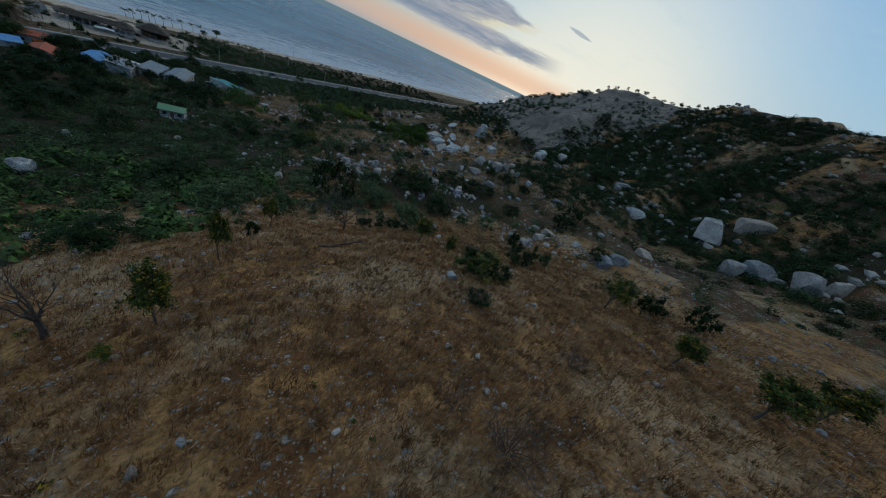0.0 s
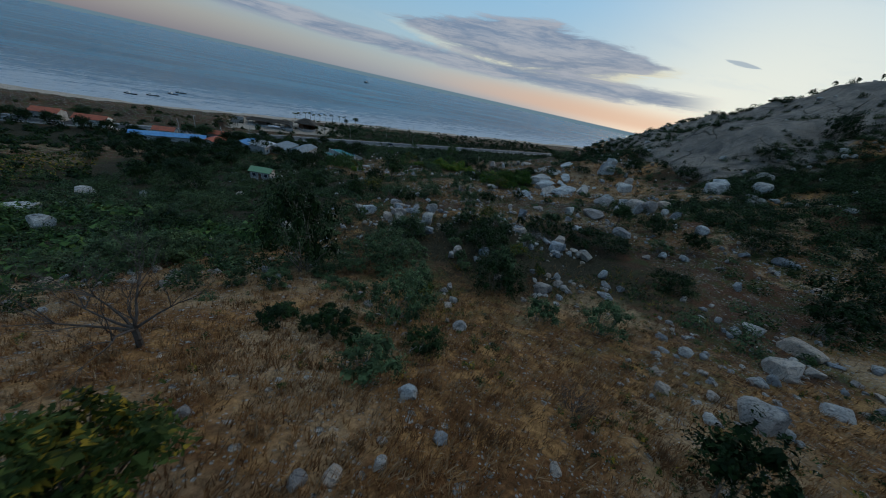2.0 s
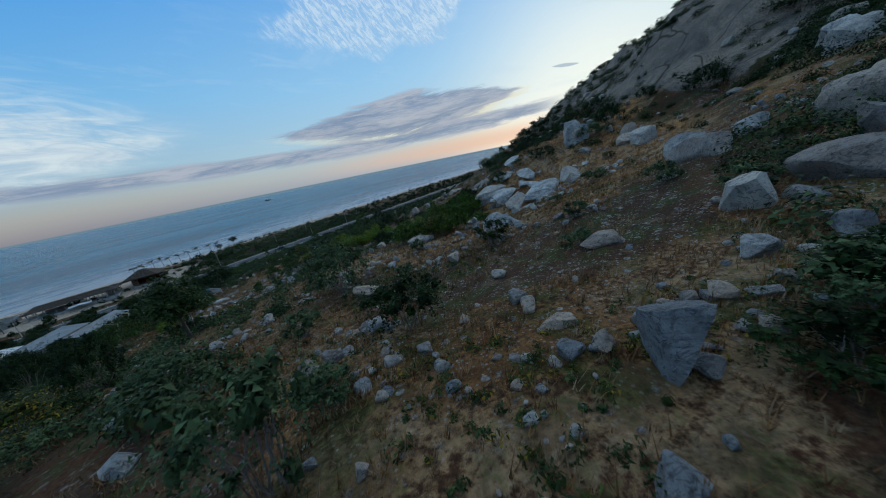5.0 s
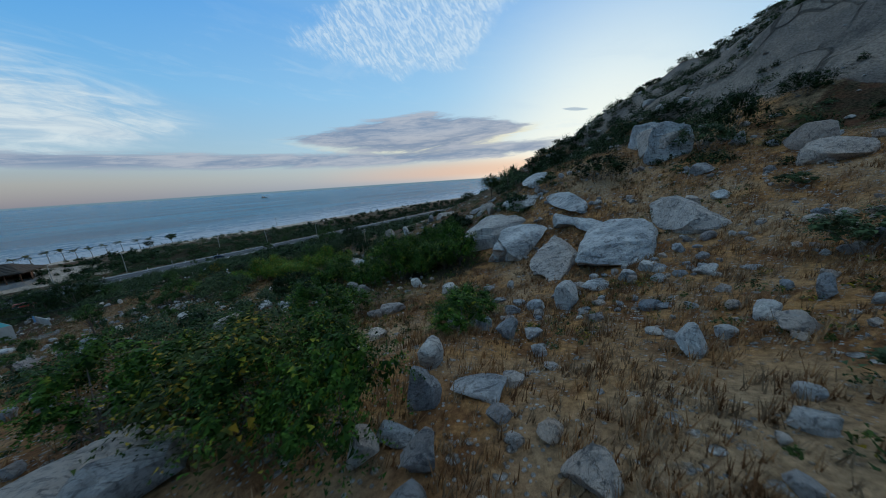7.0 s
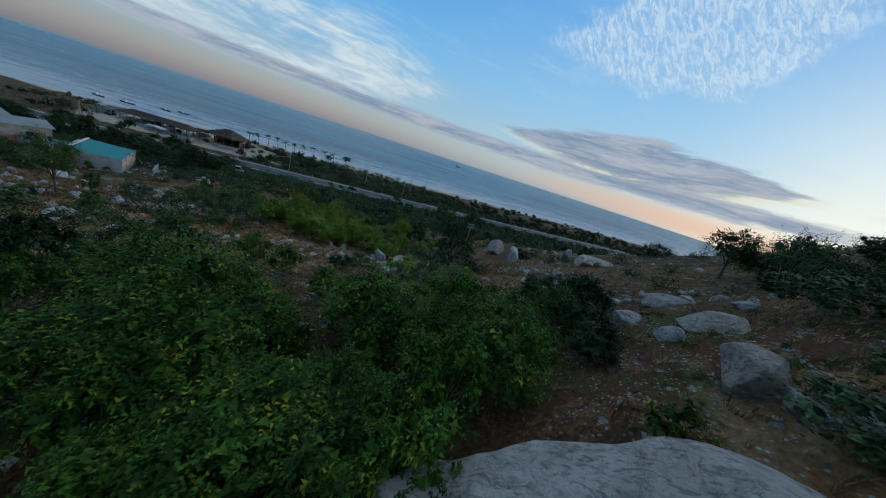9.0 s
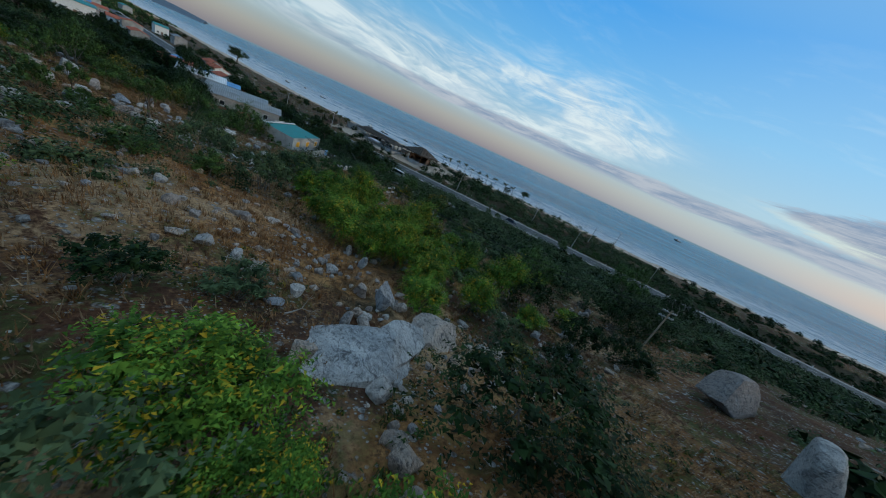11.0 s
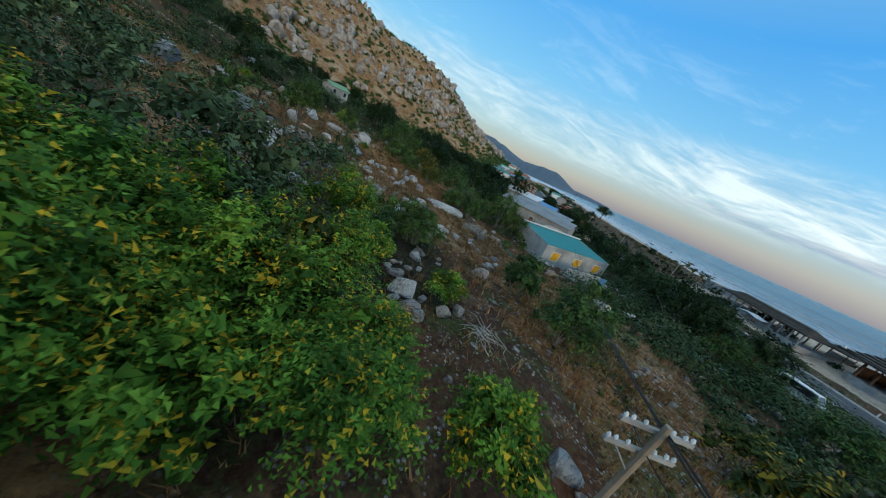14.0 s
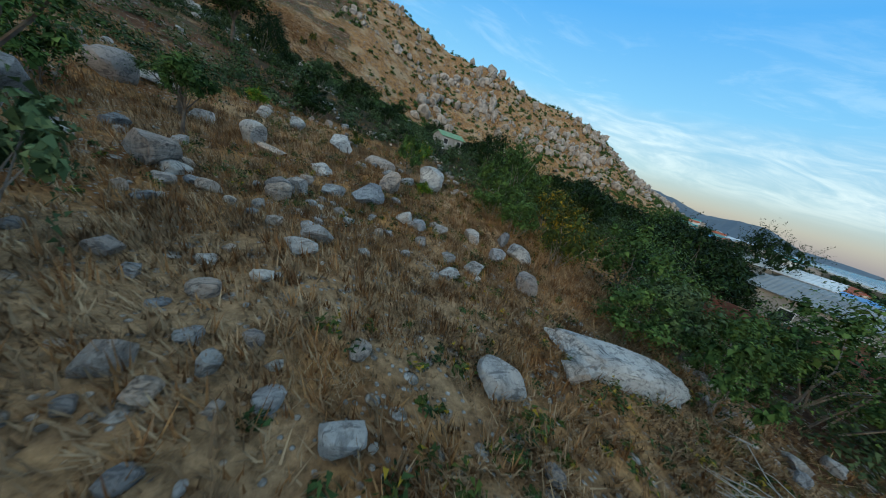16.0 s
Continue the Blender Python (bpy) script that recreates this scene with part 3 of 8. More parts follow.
# ---- where things stand: x, y, width, height in metres ----
OLIVE_A = [
    (0.2, -22.6, 3.8, 2), (-5.6, -11.6, 3.3, 1.9), (-4.1, -6.4, 4.6, 3.4), (-36.5, 17.6, 8.9, 4.5), (2.2, 40.3, 8.2,
    3.9), (4.2, 44.2, 3.4, 2.6), (-74.5, 72.2, 6.6, 5.4), (-36.1, 100.6, 5.1, 3.5), (-35.5, 108.7, 4, 3.7), (-1.3,
    117.4, 3.4, 2.7), (-45, 122.6, 3.6, 4), (-49.8, 122.7, 3.9, 2.9), (-51.6, 133.8, 6.2, 4.9), (-37.2, 134.6, 4.2, 3),
    (-35.1, -56.4, 2.4, 5), (-37.1, -69.4, 2.3, 5.5), (-16.7, -63.4, 3, 4.2), (-12, -72.2, 7.3, 3.4), (3.3, -76.6, 4.2,
    4.5), (-1, -86.2, 3.1, 3.2), (-0.9, -91.3, 3.8, 4.3), (5.7, -92.1, 3.4, 4.2)]
OLIVE_B = [
    (-37.7, -78.7, 2.8, 5.3), (-14.9, -68.5, 1.8, 3.4), (-38.6, -81.8, 1.2, 1.3), (-68.3, 81.1, 5, 4.2), (-54.7, 64.6,
    1.8, 1.7)]
OLIVE = OLIVE_A + OLIVE_B

BARE_A = [
    (-25.7, -56.1, 5.5, 4.6), (-42.8, -79.2, 2.5, 5)]
BARE = BARE_A

DRY_A = [
    (4.4, -12.4, 3.6, 2.4), (-9.8, -0.5, 2.1, 1.4), (46.2, 131.9, 8.1, 4.9), (-16.1, -78.9, 3.2, 2), (-12.8, -86.7, 2.2,
    1.9), (-20.2, -90.9, 2.6, 3.3), (-21.6, -88.2, 1.8, 2.3), (-9.3, -65.1, 1.9, 2.5), (-19.7, -61.7, 2.2, 0.7), (-2.4,
    -55.2, 3.1, 1.9)]
DRY = DRY_A

GREY_A = [
    (-13.6, -46.7, 7.4, 4.9), (-30.4, -43.8, 2.7, 2.3), (4.6, -43.5, 4.9, 3.9), (-18.3, -43.5, 2.9, 2.2), (-35.7, -43.4,
    2.5, 1.9), (-26.5, -43.3, 3.4, 2.4), (-0.7, -42.7, 3.8, 3.1), (-44.8, -42.3, 11, 5.1), (-54.4, -41.2, 2.9, 2),
    (-21.3, -41.2, 3.7, 1.6), (-13.3, -40, 4.7, 3.8), (-24.2, -38.4, 3.2, 1.9), (-35.6, -38.3, 3.9, 2.3), (-29.3, -38.1,
    3.5, 1.8), (-45.2, -36, 2.4, 2.2), (-21.8, -35.3, 3.4, 2), (-18.1, -35.1, 3.5, 1.9), (-3.4, -34.7, 4.6, 5.6),
    (-27.1, -34.4, 3.5, 2), (-13.5, -34.1, 3.8, 2.1), (-39.9, -33.4, 3.3, 2), (-58.2, -33.1, 3.4, 2.1)]
GREY_B = [
    (-51.1, -32.8, 2.9, 1.8), (-31.7, -31.3, 3.9, 2.1), (-8.3, -30.6, 2.3, 1.8), (-43.4, -30.3, 2.9, 1.7), (-19.7,
    -29.9, 9.5, 4.8), (-16.9, -29.8, 2.7, 2.2), (-2.8, -29.7, 4.2, 4.8), (-14.7, -28.7, 3.1, 2), (-24.9, -28.4, 3.3,
    2.1), (-8.7, -28.1, 2.3, 2), (-65.5, -28.1, 3.3, 1.8), (-34, -27.6, 8.3, 3.5), (-53.5, -27.6, 2.8, 1.8), (-61.4,
    -26.7, 3.1, 1.6), (-16.3, -26.1, 3.2, 2), (-19, -24.7, 2.6, 2), (-44.7, -24.6, 3.6, 2.2), (-69.8, -24.5, 3.6, 1.7),
    (-74.2, -24.1, 3, 2.6), (-30.9, -23.9, 3.4, 1.8), (-10.1, -23.6, 2.9, 1.9), (-36.2, -22.2, 3.3, 2.5)]
GREY_C = [
    (-52.3, -21.6, 2.7, 2), (-18, -20.1, 9, 3.3), (-23, -19.8, 2.3, 2.4), (-73.2, -19.2, 3.2, 1.8), (-41.6, -19, 3.7,
    1.7), (-63.9, -18.7, 3.7, 1.5), (-55.9, -18.6, 3.2, 2.3), (2.3, -17.8, 3.4, 2.7), (-69.8, -16.7, 2.7, 1.9), (-30.7,
    -16.6, 2.2, 1.9), (-43.6, -12.9, 2.9, 2.1), (27.8, -12.2, 5.2, 2.6), (-29.5, -11.4, 2.6, 2.3), (-64.7, -10.8, 3.5,
    2.1), (-2.4, -9.1, 4.8, 2.8), (-58.4, -8, 2.4, 1.9), (-8.3, -7.4, 3.8, 2.9), (-42.6, -5.9, 3.2, 2.4), (-34.9, -5.1,
    3.4, 2.1), (-76.4, -4.8, 4.2, 2.2), (9.8, -1.8, 5.1, 3.3), (-57.2, -1, 3.8, 2.3)]
GREY_D = [
    (-8.8, 0.5, 5.2, 5.5), (-36, 1.9, 3.7, 2.3), (-8, 4, 3, 2), (18, 8, 3.2, 2.2), (-29.5, 8.7, 7.6, 3.8), (-19.2, 11.1,
    6.8, 4), (9, 12, 2.6, 1.6), (-12, 14, 3.4, 2.2), (22, 18, 3.6, 2.4), (14, 20, 3, 2), (-63.2, 21.3, 3.4, 2.1), (-4,
    22, 2.6, 1.5), (-11.5, 25.1, 9.9, 6.2), (-14, 28, 4, 2.6), (-2, 33, 3, 2), (20, 34, 2.8, 1.6), (31.6, 41.4, 5.5,
    2.9), (42.3, 51.3, 3, 1.5), (49.9, 65.6, 9.4, 4.2), (27.6, 75.1, 4.8, 2.2), (-47.1, 89.1, 3, 3.9), (31.5, 90.8, 6.3,
    3.1)]
GREY_E = [
    (-43.9, 92.7, 4.7, 3.1), (-30.9, 94, 7.5, 5.1), (7.4, 97.7, 8.2, 4.4), (-4.5, 99.9, 3.5, 2.1), (42.3, 116.6, 8.9,
    7.4), (-15.9, 120.1, 3.1, 2.5), (-5.4, 120.1, 4.4, 3.1), (-20.8, 120.8, 3.8, 2.4), (-10.1, 121.2, 4.7, 3), (-25,
    123.4, 4.7, 2.3), (-16.9, 123.8, 3.3, 2.6), (-19.9, 126.3, 3.5, 2.4), (-24.7, 127.5, 3.9, 2.7), (-27.8, 127.7, 3.3,
    2.2), (-32.7, 129.4, 4.4, 2), (-21.2, 130.9, 4.4, 2.8), (-39.2, 132.1, 3.4, 2.6), (-31, 132.3, 4.2, 2.5), (-27.4,
    132.4, 3.7, 2.8), (-23.5, 135.4, 2.9, 2.1), (-43.4, 135.5, 3.1, 2.2), (-34.6, 136.3, 3.8, 2.6)]
GREY_F = [
    (-28.9, 136.6, 3.5, 2), (-37.9, 136.8, 3.9, 2.5), (-32.3, 138.9, 3.6, 2), (-25.2, 140.4, 3.5, 2.4), (-29.3, 140.5,
    2.8, 2.9), (-45.4, 141.5, 3.7, 2), (-35.3, 141.7, 3.7, 2), (-25.7, 143.7, 2.8, 2.6), (-38.3, 144.9, 2.7, 2), (-30.7,
    147, 2.9, 3.1), (-50.9, 147.2, 3.5, 2), (-15.8, 147.3, 8.5, 5.7), (-33.9, 147.6, 4.5, 2.1), (-43.1, 148.7, 3.8,
    2.2), (-30.8, 151.1, 2.8, 2.9), (-49.3, 154.1, 2.8, 2.1), (-56.8, 157.8, 4.2, 2), (-67.4, 158.1, 3.4, 2.2), (-35.1,
    158.7, 4, 2.4), (-44.2, 158.9, 3.3, 2.8), (-48.6, 160.8, 3.2, 2.6), (-44.6, 171.9, 3.5, 2.6)]
GREY_G = [
    (-83.2, 173.8, 3.2, 2.5), (-78.2, 174.7, 2.8, 2.8), (-46.6, 174.9, 3.8, 2.6), (-51.8, 185.3, 2.8, 2.7), (-63.2,
    198.6, 2.9, 3.1), (-69.8, 209.7, 3.2, 2.6), (-74.2, 212.2, 3.8, 2.7), (-85.6, 220.3, 3.2, 2.9), (-85.3, 226.9, 3.7,
    2.3), (1.2, -66.7, 1.8, 3.9), (-24.7, -35.9, 7.6, 3), (-18.1, -33.3, 8.2, 3.7), (-13.3, -55.2, 3.9, 2.6), (-42.4,
    -37.5, 5.8, 4.5), (-44.6, -41.9, 5.6, 4.5), (-54.6, -42.7, 5.6, 3.2), (-57.9, -17.3, 7.9, 5.7), (-60, -25, 5.7,
    5.3), (-71, 87.4, 5.6, 4.2), (-84.7, 87.9, 4.8, 4.2), (-34.1, 103.5, 9.1, 5.6), (-27.9, 99.4, 7.4, 4.8), (26.8, 80.6, 4, 2.2),
    (28.8, 82.5, 4.2, 2.3), (33.6, 77.4, 4.6, 2.6), (34.6, 92.0, 5, 3)]
GREY = GREY_A + GREY_B + GREY_C + GREY_D + GREY_E + GREY_F + GREY_G

DARK_KNOLL = [(-12.4, -71.4, 5.4, 3.6), (-10.6, -73.4, 3.4, 2.4), (-15.6, -78.6, 2.6, 1.5)]
DARK_A = [
    (-257.7, -138.4, 3.5, 2.3), (-206.1, -123.4, 3.4, 3.4), (-225.1, -118.6, 4.3, 2.9), (-204.8, -104.9, 5, 3.6),
    (-165.3, -102.2, 4.8, 3.2), (-459.3, -101.1, 4.2, 2.9), (-212.6, -99, 5.1, 2.4), (-223.4, -94.2, 4.5, 2.9), (-185.3,
    -94, 3.5, 2.5), (-221.8, -87, 4.2, 2.6), (-195.3, -82.8, 3.8, 3.1), (-216, -75.5, 3.5, 2.9), (-202.5, -74.2, 4.6,
    3), (-211.4, -72.1, 3.6, 2.5), (-50.1, -61.4, 9.2, 3.1), (20.5, -59.3, 6, 3.6), (-293.4, -52.9, 3.7, 3), (-15.4,
    -51.8, 2, 1.5), (-10.9, -51.4, 3.4, 1.9), (-21.6, -50.9, 2.9, 1.9), (-17.3, -50.8, 3.4, 2.5), (-19.4, -50.2, 2.1,
    1.3)]
DARK_B = [
    (-22.3, -49, 3, 1.4), (-18.9, -48, 2.1, 1.4), (-27.4, -37.1, 11, 11.7), (-4, -35.7, 8.3, 5.2), (38.1, -31.8, 11,
    6.9), (20.1, -28.2, 7.2, 3.6), (-57.6, -26.8, 11, 4.6), (-5.9, -24.1, 6.1, 4.5), (-4.1, -22, 3.4, 2.1), (-18.5,
    -21.3, 7, 3.9), (-7.4, -21.2, 3.2, 2.5), (-2.7, -20.6, 3.6, 2.3), (-10.3, -20.6, 3.4, 2.3), (-202.7, -19.6, 3.3,
    2.9), (-5.1, -19.3, 3.6, 2.4), (-8.1, -19.2, 2.6, 1.9), (-11.5, -18.3, 3.8, 2.7), (-2.2, -17.6, 3, 2.2), (-6.2,
    -15.6, 4.2, 2.8), (-3.9, -14.9, 3, 2), (-1.4, -14.9, 3.2, 2.5), (42.5, -13.2, 9, 5)]
DARK_C = [
    (-1, -12.9, 3.6, 2.2), (-4.8, -12.9, 3.3, 2.7), (13.3, -12.7, 4.4, 2), (17.6, -12.6, 10.2, 3.8), (32.5, -12.3, 5.6,
    4.6), (-9.6, -11.7, 3.7, 2.1), (21.2, -11.4, 2.7, 2.4), (11.6, -10.2, 4.2, 2.6), (7.7, -10, 5.6, 3.4), (-6.2, -9.7,
    3.2, 2.1), (-9, -9.6, 3.6, 2.2), (4.9, -8.8, 4, 2.6), (-393.4, -8.5, 3.5, 3.4), (15.3, -7.8, 3, 2.4), (2.6, -6.2,
    2.5, 2.2), (-248.7, -6.1, 4, 3.5), (17.8, -5.7, 3.6, 2.2), (12.7, -4.9, 3.5, 2.1), (30.2, -3.7, 8, 4.7), (6.9, -2.2,
    3.8, 1.7), (10.5, -1.1, 4.4, 3), (-16.8, -0.1, 3, 1.8)]
DARK_D = [
    (-22.7, 1.9, 3.5, 3.6), (-81.3, 3.1, 8.8, 6.2), (-26.6, 6.6, 4, 3), (21.7, 7.6, 4.7, 1.6), (-4.1, 8.7, 5.8, 4),
    (-38.8, 8.8, 4.2, 3.5), (-35.3, 11.9, 3, 2.9), (-41.1, 15.3, 3.9, 3.5), (-342, 16.6, 3.8, 3.4), (-45.6, 16.8, 5,
    2.6), (-53.1, 17.6, 4.1, 3.5), (-133.8, 19.8, 5.6, 2.7), (-37.2, 20.7, 3.7, 2.5), (5.6, 22, 4.7, 3.1), (-55.5, 22.1,
    3.9, 2.4), (-62, 23.4, 4.8, 3.1), (-125.8, 24.4, 5.2, 3.6), (-38.9, 26.3, 6.6, 6.6), (-142.2, 26.9, 5.3, 3.7),
    (-58.4, 30.6, 3.7, 2.7), (-49.1, 32.4, 3.1, 3.2), (-143.1, 34.9, 4.3, 3.8)]
DARK_E = [
    (-61.5, 35.5, 5.2, 3.6), (-80.1, 36.5, 3.7, 3), (-84.1, 37.9, 5, 2.6), (5.8, 37.9, 4.1, 3.8), (-87.6, 38, 3.9, 3.1),
    (3.2, 39.4, 4.7, 3.7), (-101.2, 40.2, 4.9, 2.3), (-75.1, 40.7, 3.1, 2.3), (-0.7, 41.4, 4.1, 3.4), (-3.4, 41.6, 4.7,
    3.9), (3.9, 42.3, 4.8, 3), (-122.9, 42.6, 4.4, 2.8), (-77.8, 46.3, 4.7, 3), (11.2, 46.6, 4.7, 2.7), (-3.8, 46.6,
    3.4, 3.1), (-48.8, 49.1, 4.6, 3.8), (-275.8, 49.4, 4.7, 3.8), (-141.2, 50, 3.7, 2.9), (2.3, 50, 6.7, 4.7), (12.9,
    50.2, 4.9, 3), (-3, 50.3, 4.6, 2.7), (-86.2, 50.9, 4.8, 2.7)]
DARK_F = [
    (-76.2, 51.5, 8.9, 8), (-61.7, 51.8, 5, 3.2), (89.9, 52, 11, 6.1), (-92.7, 52, 4.1, 3.2), (67.6, 53.7, 11, 6.6),
    (-86.4, 54.5, 4.8, 3.5), (-75, 54.7, 4.1, 2.9), (2.4, 56.4, 5.4, 3.2), (-92.4, 56.5, 3.5, 3),
    (-50, 56.6, 5.7, 3.3), (-75, 58, 4.7, 3.2), (109.8, 58.3, 11, 11), (-83.2, 59.2, 5, 2.6), (-111.1, 60.2, 3.6, 2.7),
    (-228.3, 61.1, 4.7, 3), (-89.6, 61.6, 10.7, 6.4), (-77.1, 66.3, 4.9, 2.9), (66, 66.4, 7.1, 4), (-72.1, 66.5, 9.6,
    7.9), (-119.6, 66.8, 4.7, 3), (55.2, 67, 8, 7.2)]
DARK_G = [
    (-17, 67.3, 3.8, 2.5), (-59.7, 67.5, 3.3, 3.9), (-79.8, 70, 5.1, 3.1), (37.5, 70.4, 9.6, 4.4), (-123.3, 70.4, 4.6,
    2.4), (-117.2, 70.5, 5.4, 2.9), (4.8, 71.9, 5, 4.1), (11.6, 72.2, 4.1, 3.9), (2.1, 72.3, 4.1, 3.2), (7.9, 72.8, 3.8,
    4.3), (-69, 73.1, 4.7, 3.5), (-3.7, 73.2, 3.6, 4.7), (13.9, 74.3, 5.9, 3.9), (-112.8, 74.4, 11, 9.3), (-9.3, 75.2,
    4.8, 4.8), (1.9, 75.8, 4.6, 3.8), (16.7, 75.8, 3.9, 3.6), (-4.1, 75.9, 3.7, 3), (10.3, 75.9, 4.1, 3.6), (-187.6, 76,
    5.4, 2.8), (-67.5, 76.5, 4.6, 3.2), (4.7, 76.6, 5.5, 3.4)]
DARK_H = [
    (-7, 76.7, 5.5, 3.6), (-40.5, 76.8, 4, 3.6), (12.7, 77, 5, 3.9), (28.2, 77.4, 5.2, 3.1), (-71.3, 78.8, 5, 2.8),
    (4.5, 79.2, 4.7, 3.1), (7.6, 79.2, 3.5, 3.5), (16.2, 79.3, 3.7, 4.7), (-84.9, 80, 11, 7.8), (-4.4, 80.1, 3.6, 4.5),
    (-112, 80.2, 3.9, 3.2), (-11.8, 80.3, 4.5, 4), (-1.1, 80.3, 3.8, 3.5), (11.5, 80.8, 3.6, 3.7), (-39, 80.9, 3.3,
    2.2), (-7.3, 81, 3.9, 4.1), (14.2, 81.2, 3.9, 3.1), (-108.4, 81.7, 3.8, 2.8), (-102.8, 81.7, 4.4, 3.5), (17.4, 81.9,
    5.5, 4.5), (-91.1, 82, 4.5, 3.8), (-10.5, 82.6, 4.3, 4.6)]
DARK_I = [
    (-74, 82.8, 9.9, 6.1), (8.3, 83.2, 5.2, 3.8), (-3, 83.2, 4.6, 3.7), (12.7, 83.5, 5.7, 3.5), (-32.6, 84.7, 3.5, 2.4),
    (21.2, 85, 3.1, 2), (18.2, 85.7, 5, 3.4), (10.3, 85.9, 4.5, 3.1), (40.1, 86.1, 3.3, 3.4), (-153.3, 86.3, 5.4, 2.9),
    (-112.6, 86.7, 3.2, 2.8), (13.4, 86.8, 4.1, 4.8), (8.4, 87.6, 5, 3.4), (-68.4, 87.8, 5.6, 3.2), (68.3, 87.9, 10.7,
    4.7), (16.9, 87.9, 5.2, 3.6), (20.8, 88.2, 5.6, 3.3), (-25.1, 89.3, 4.6, 2.3), (-72.4, 89.8, 5.5, 3.8), (-85.4,
    89.8, 4.9, 2.9), (2, 90, 3, 2.4), (14.5, 90.1, 5.5, 4.1)]
DARK_J = [
    (18.9, 90.6, 4.6, 4), (-148.5, 91.4, 3.3, 3.2), (-68.3, 92.1, 3.3, 3.8), (-77.3, 92.4, 10.3, 6.8), (-100.8, 92.6,
    5.8, 3.7), (-26.4, 94.6, 4.3, 3), (8, 95, 3, 2), (-79, 95, 2.6, 2.2), (18, 95.7, 4.3, 3.9), (21, 95.7, 5.1, 4.3),
    (22, 96, 3.6, 2.6), (-4, 96, 3.4, 2.2), (-76.5, 97.3, 2.6, 2), (-71.5, 98, 2.2, 1.3), (-52.1, 98.1, 1.3, 0.6),
    (-47.2, 98.4, 1.3, 0.7), (-49.9, 98.4, 1.5, 0.6), (-48.1, 99, 1.3, 0.8), (-74.3, 99.4, 2, 1.6), (-49.3, 99.5, 1.3,
    0.8), (34.2, 100.4, 4, 1.9), (-49.3, 100.9, 2.5, 1.6)]
DARK_K = [
    (-124.6, 101.4, 6.3, 3.2), (-46.5, 101.6, 3.6, 2.4), (-43, 102.4, 3.6, 2.8), (-45.7, 103, 4.7, 3.2), (-111.5, 103.9,
    5.5, 3.7), (20, 104, 3.2, 2.2), (-41, 105, 3, 2.2), (-54.4, 108.1, 3.6, 2.8), (-50.4, 109.9, 3.8, 3.3), (5, 110.7,
    10.6, 4.4), (-169.7, 112.3, 3.5, 2.9), (-48.2, 113.9, 5.2, 3.6), (46.6, 114, 3.1, 1.8), (-51.4, 114.1, 5.1, 4.7),
    (40.2, 114.6, 3.4, 2.3), (64, 117.8, 4, 3.2), (52.7, 118.8, 4.5, 3.4), (-173.6, 119.6, 6, 2.7), (43.7, 119.8, 4,
    2.5), (-81, 120.3, 11, 7.5), (48.2, 120.3, 3.8, 2.2), (61.2, 120.7, 4, 2.6)]
DARK_L = [
    (66.5, 122, 5, 3), (-1.4, 123.5, 4.7, 3.5), (-75.2, 124.9, 5.7, 4), (48.2, 126, 8.5, 3.9), (-22.4, 126.1, 5.3, 5.3),
    (58.5, 127.2, 4.8, 2.9), (43.5, 127.4, 4.6, 2.4), (66.4, 127.5, 4.1, 2.7), (-19.3, 127.8, 4.4, 3.3), (53.7, 127.8,
    3.8, 2.5), (62.5, 127.9, 3.8, 3.5), (50.3, 128.9, 4.3, 2), (-4.1, 129.6, 6.1, 5), (-13.1, 130.1, 8.3, 6.1), (-63.5,
    130.6, 5.7, 3.8), (-54, 130.8, 4.1, 3.3), (56.8, 130.9, 4.4, 2.4), (-34.3, 131.7, 4.9, 3.3), (-49.3, 132.6, 5.4,
    3.8), (-1.5, 133.9, 6.2, 4), (57.9, 134.4, 5.2, 2.5), (61.6, 134.4, 4.6, 2.7)]
DARK_M = [
    (53.3, 139.8, 3.3, 3.4), (-155.2, 141.8, 5, 3.3), (-24.1, 142.4, 9.1, 6.6), (36, 142.8, 7.1, 3.5), (73.7, 144.4,
    4.8, 2.4), (-9.8, 146.6, 9.1, 6.6), (-8.4, 152.8, 8, 5.6), (-26.8, 179.6, 11, 9.1), (-15.9, 184.9, 11, 6.8), (-59.9,
    194.2, 5.3, 4.1), (-262.8, 210.5, 5.2, 3.3), (-58.4, 213.7, 4.5, 4), (-131.2, 217.3, 5.5, 4.3), (-247.4, 228.2, 4,
    3.3), (-42.9, 267.6, 5.7, 3.3), (-162.5, 363.9, 5.8, 3.7), (-255.9, 409.2, 6.1, 2.6), (-176.1, 493.6, 4.4, 3.8),
    (-253.4, 525.9, 4.3, 2.6), (-288.5, 626.5, 5.1, 3.7), (-347.1, 709.2, 3.8, 4.1), (-248.2, 715.5, 5.4, 3.9)]
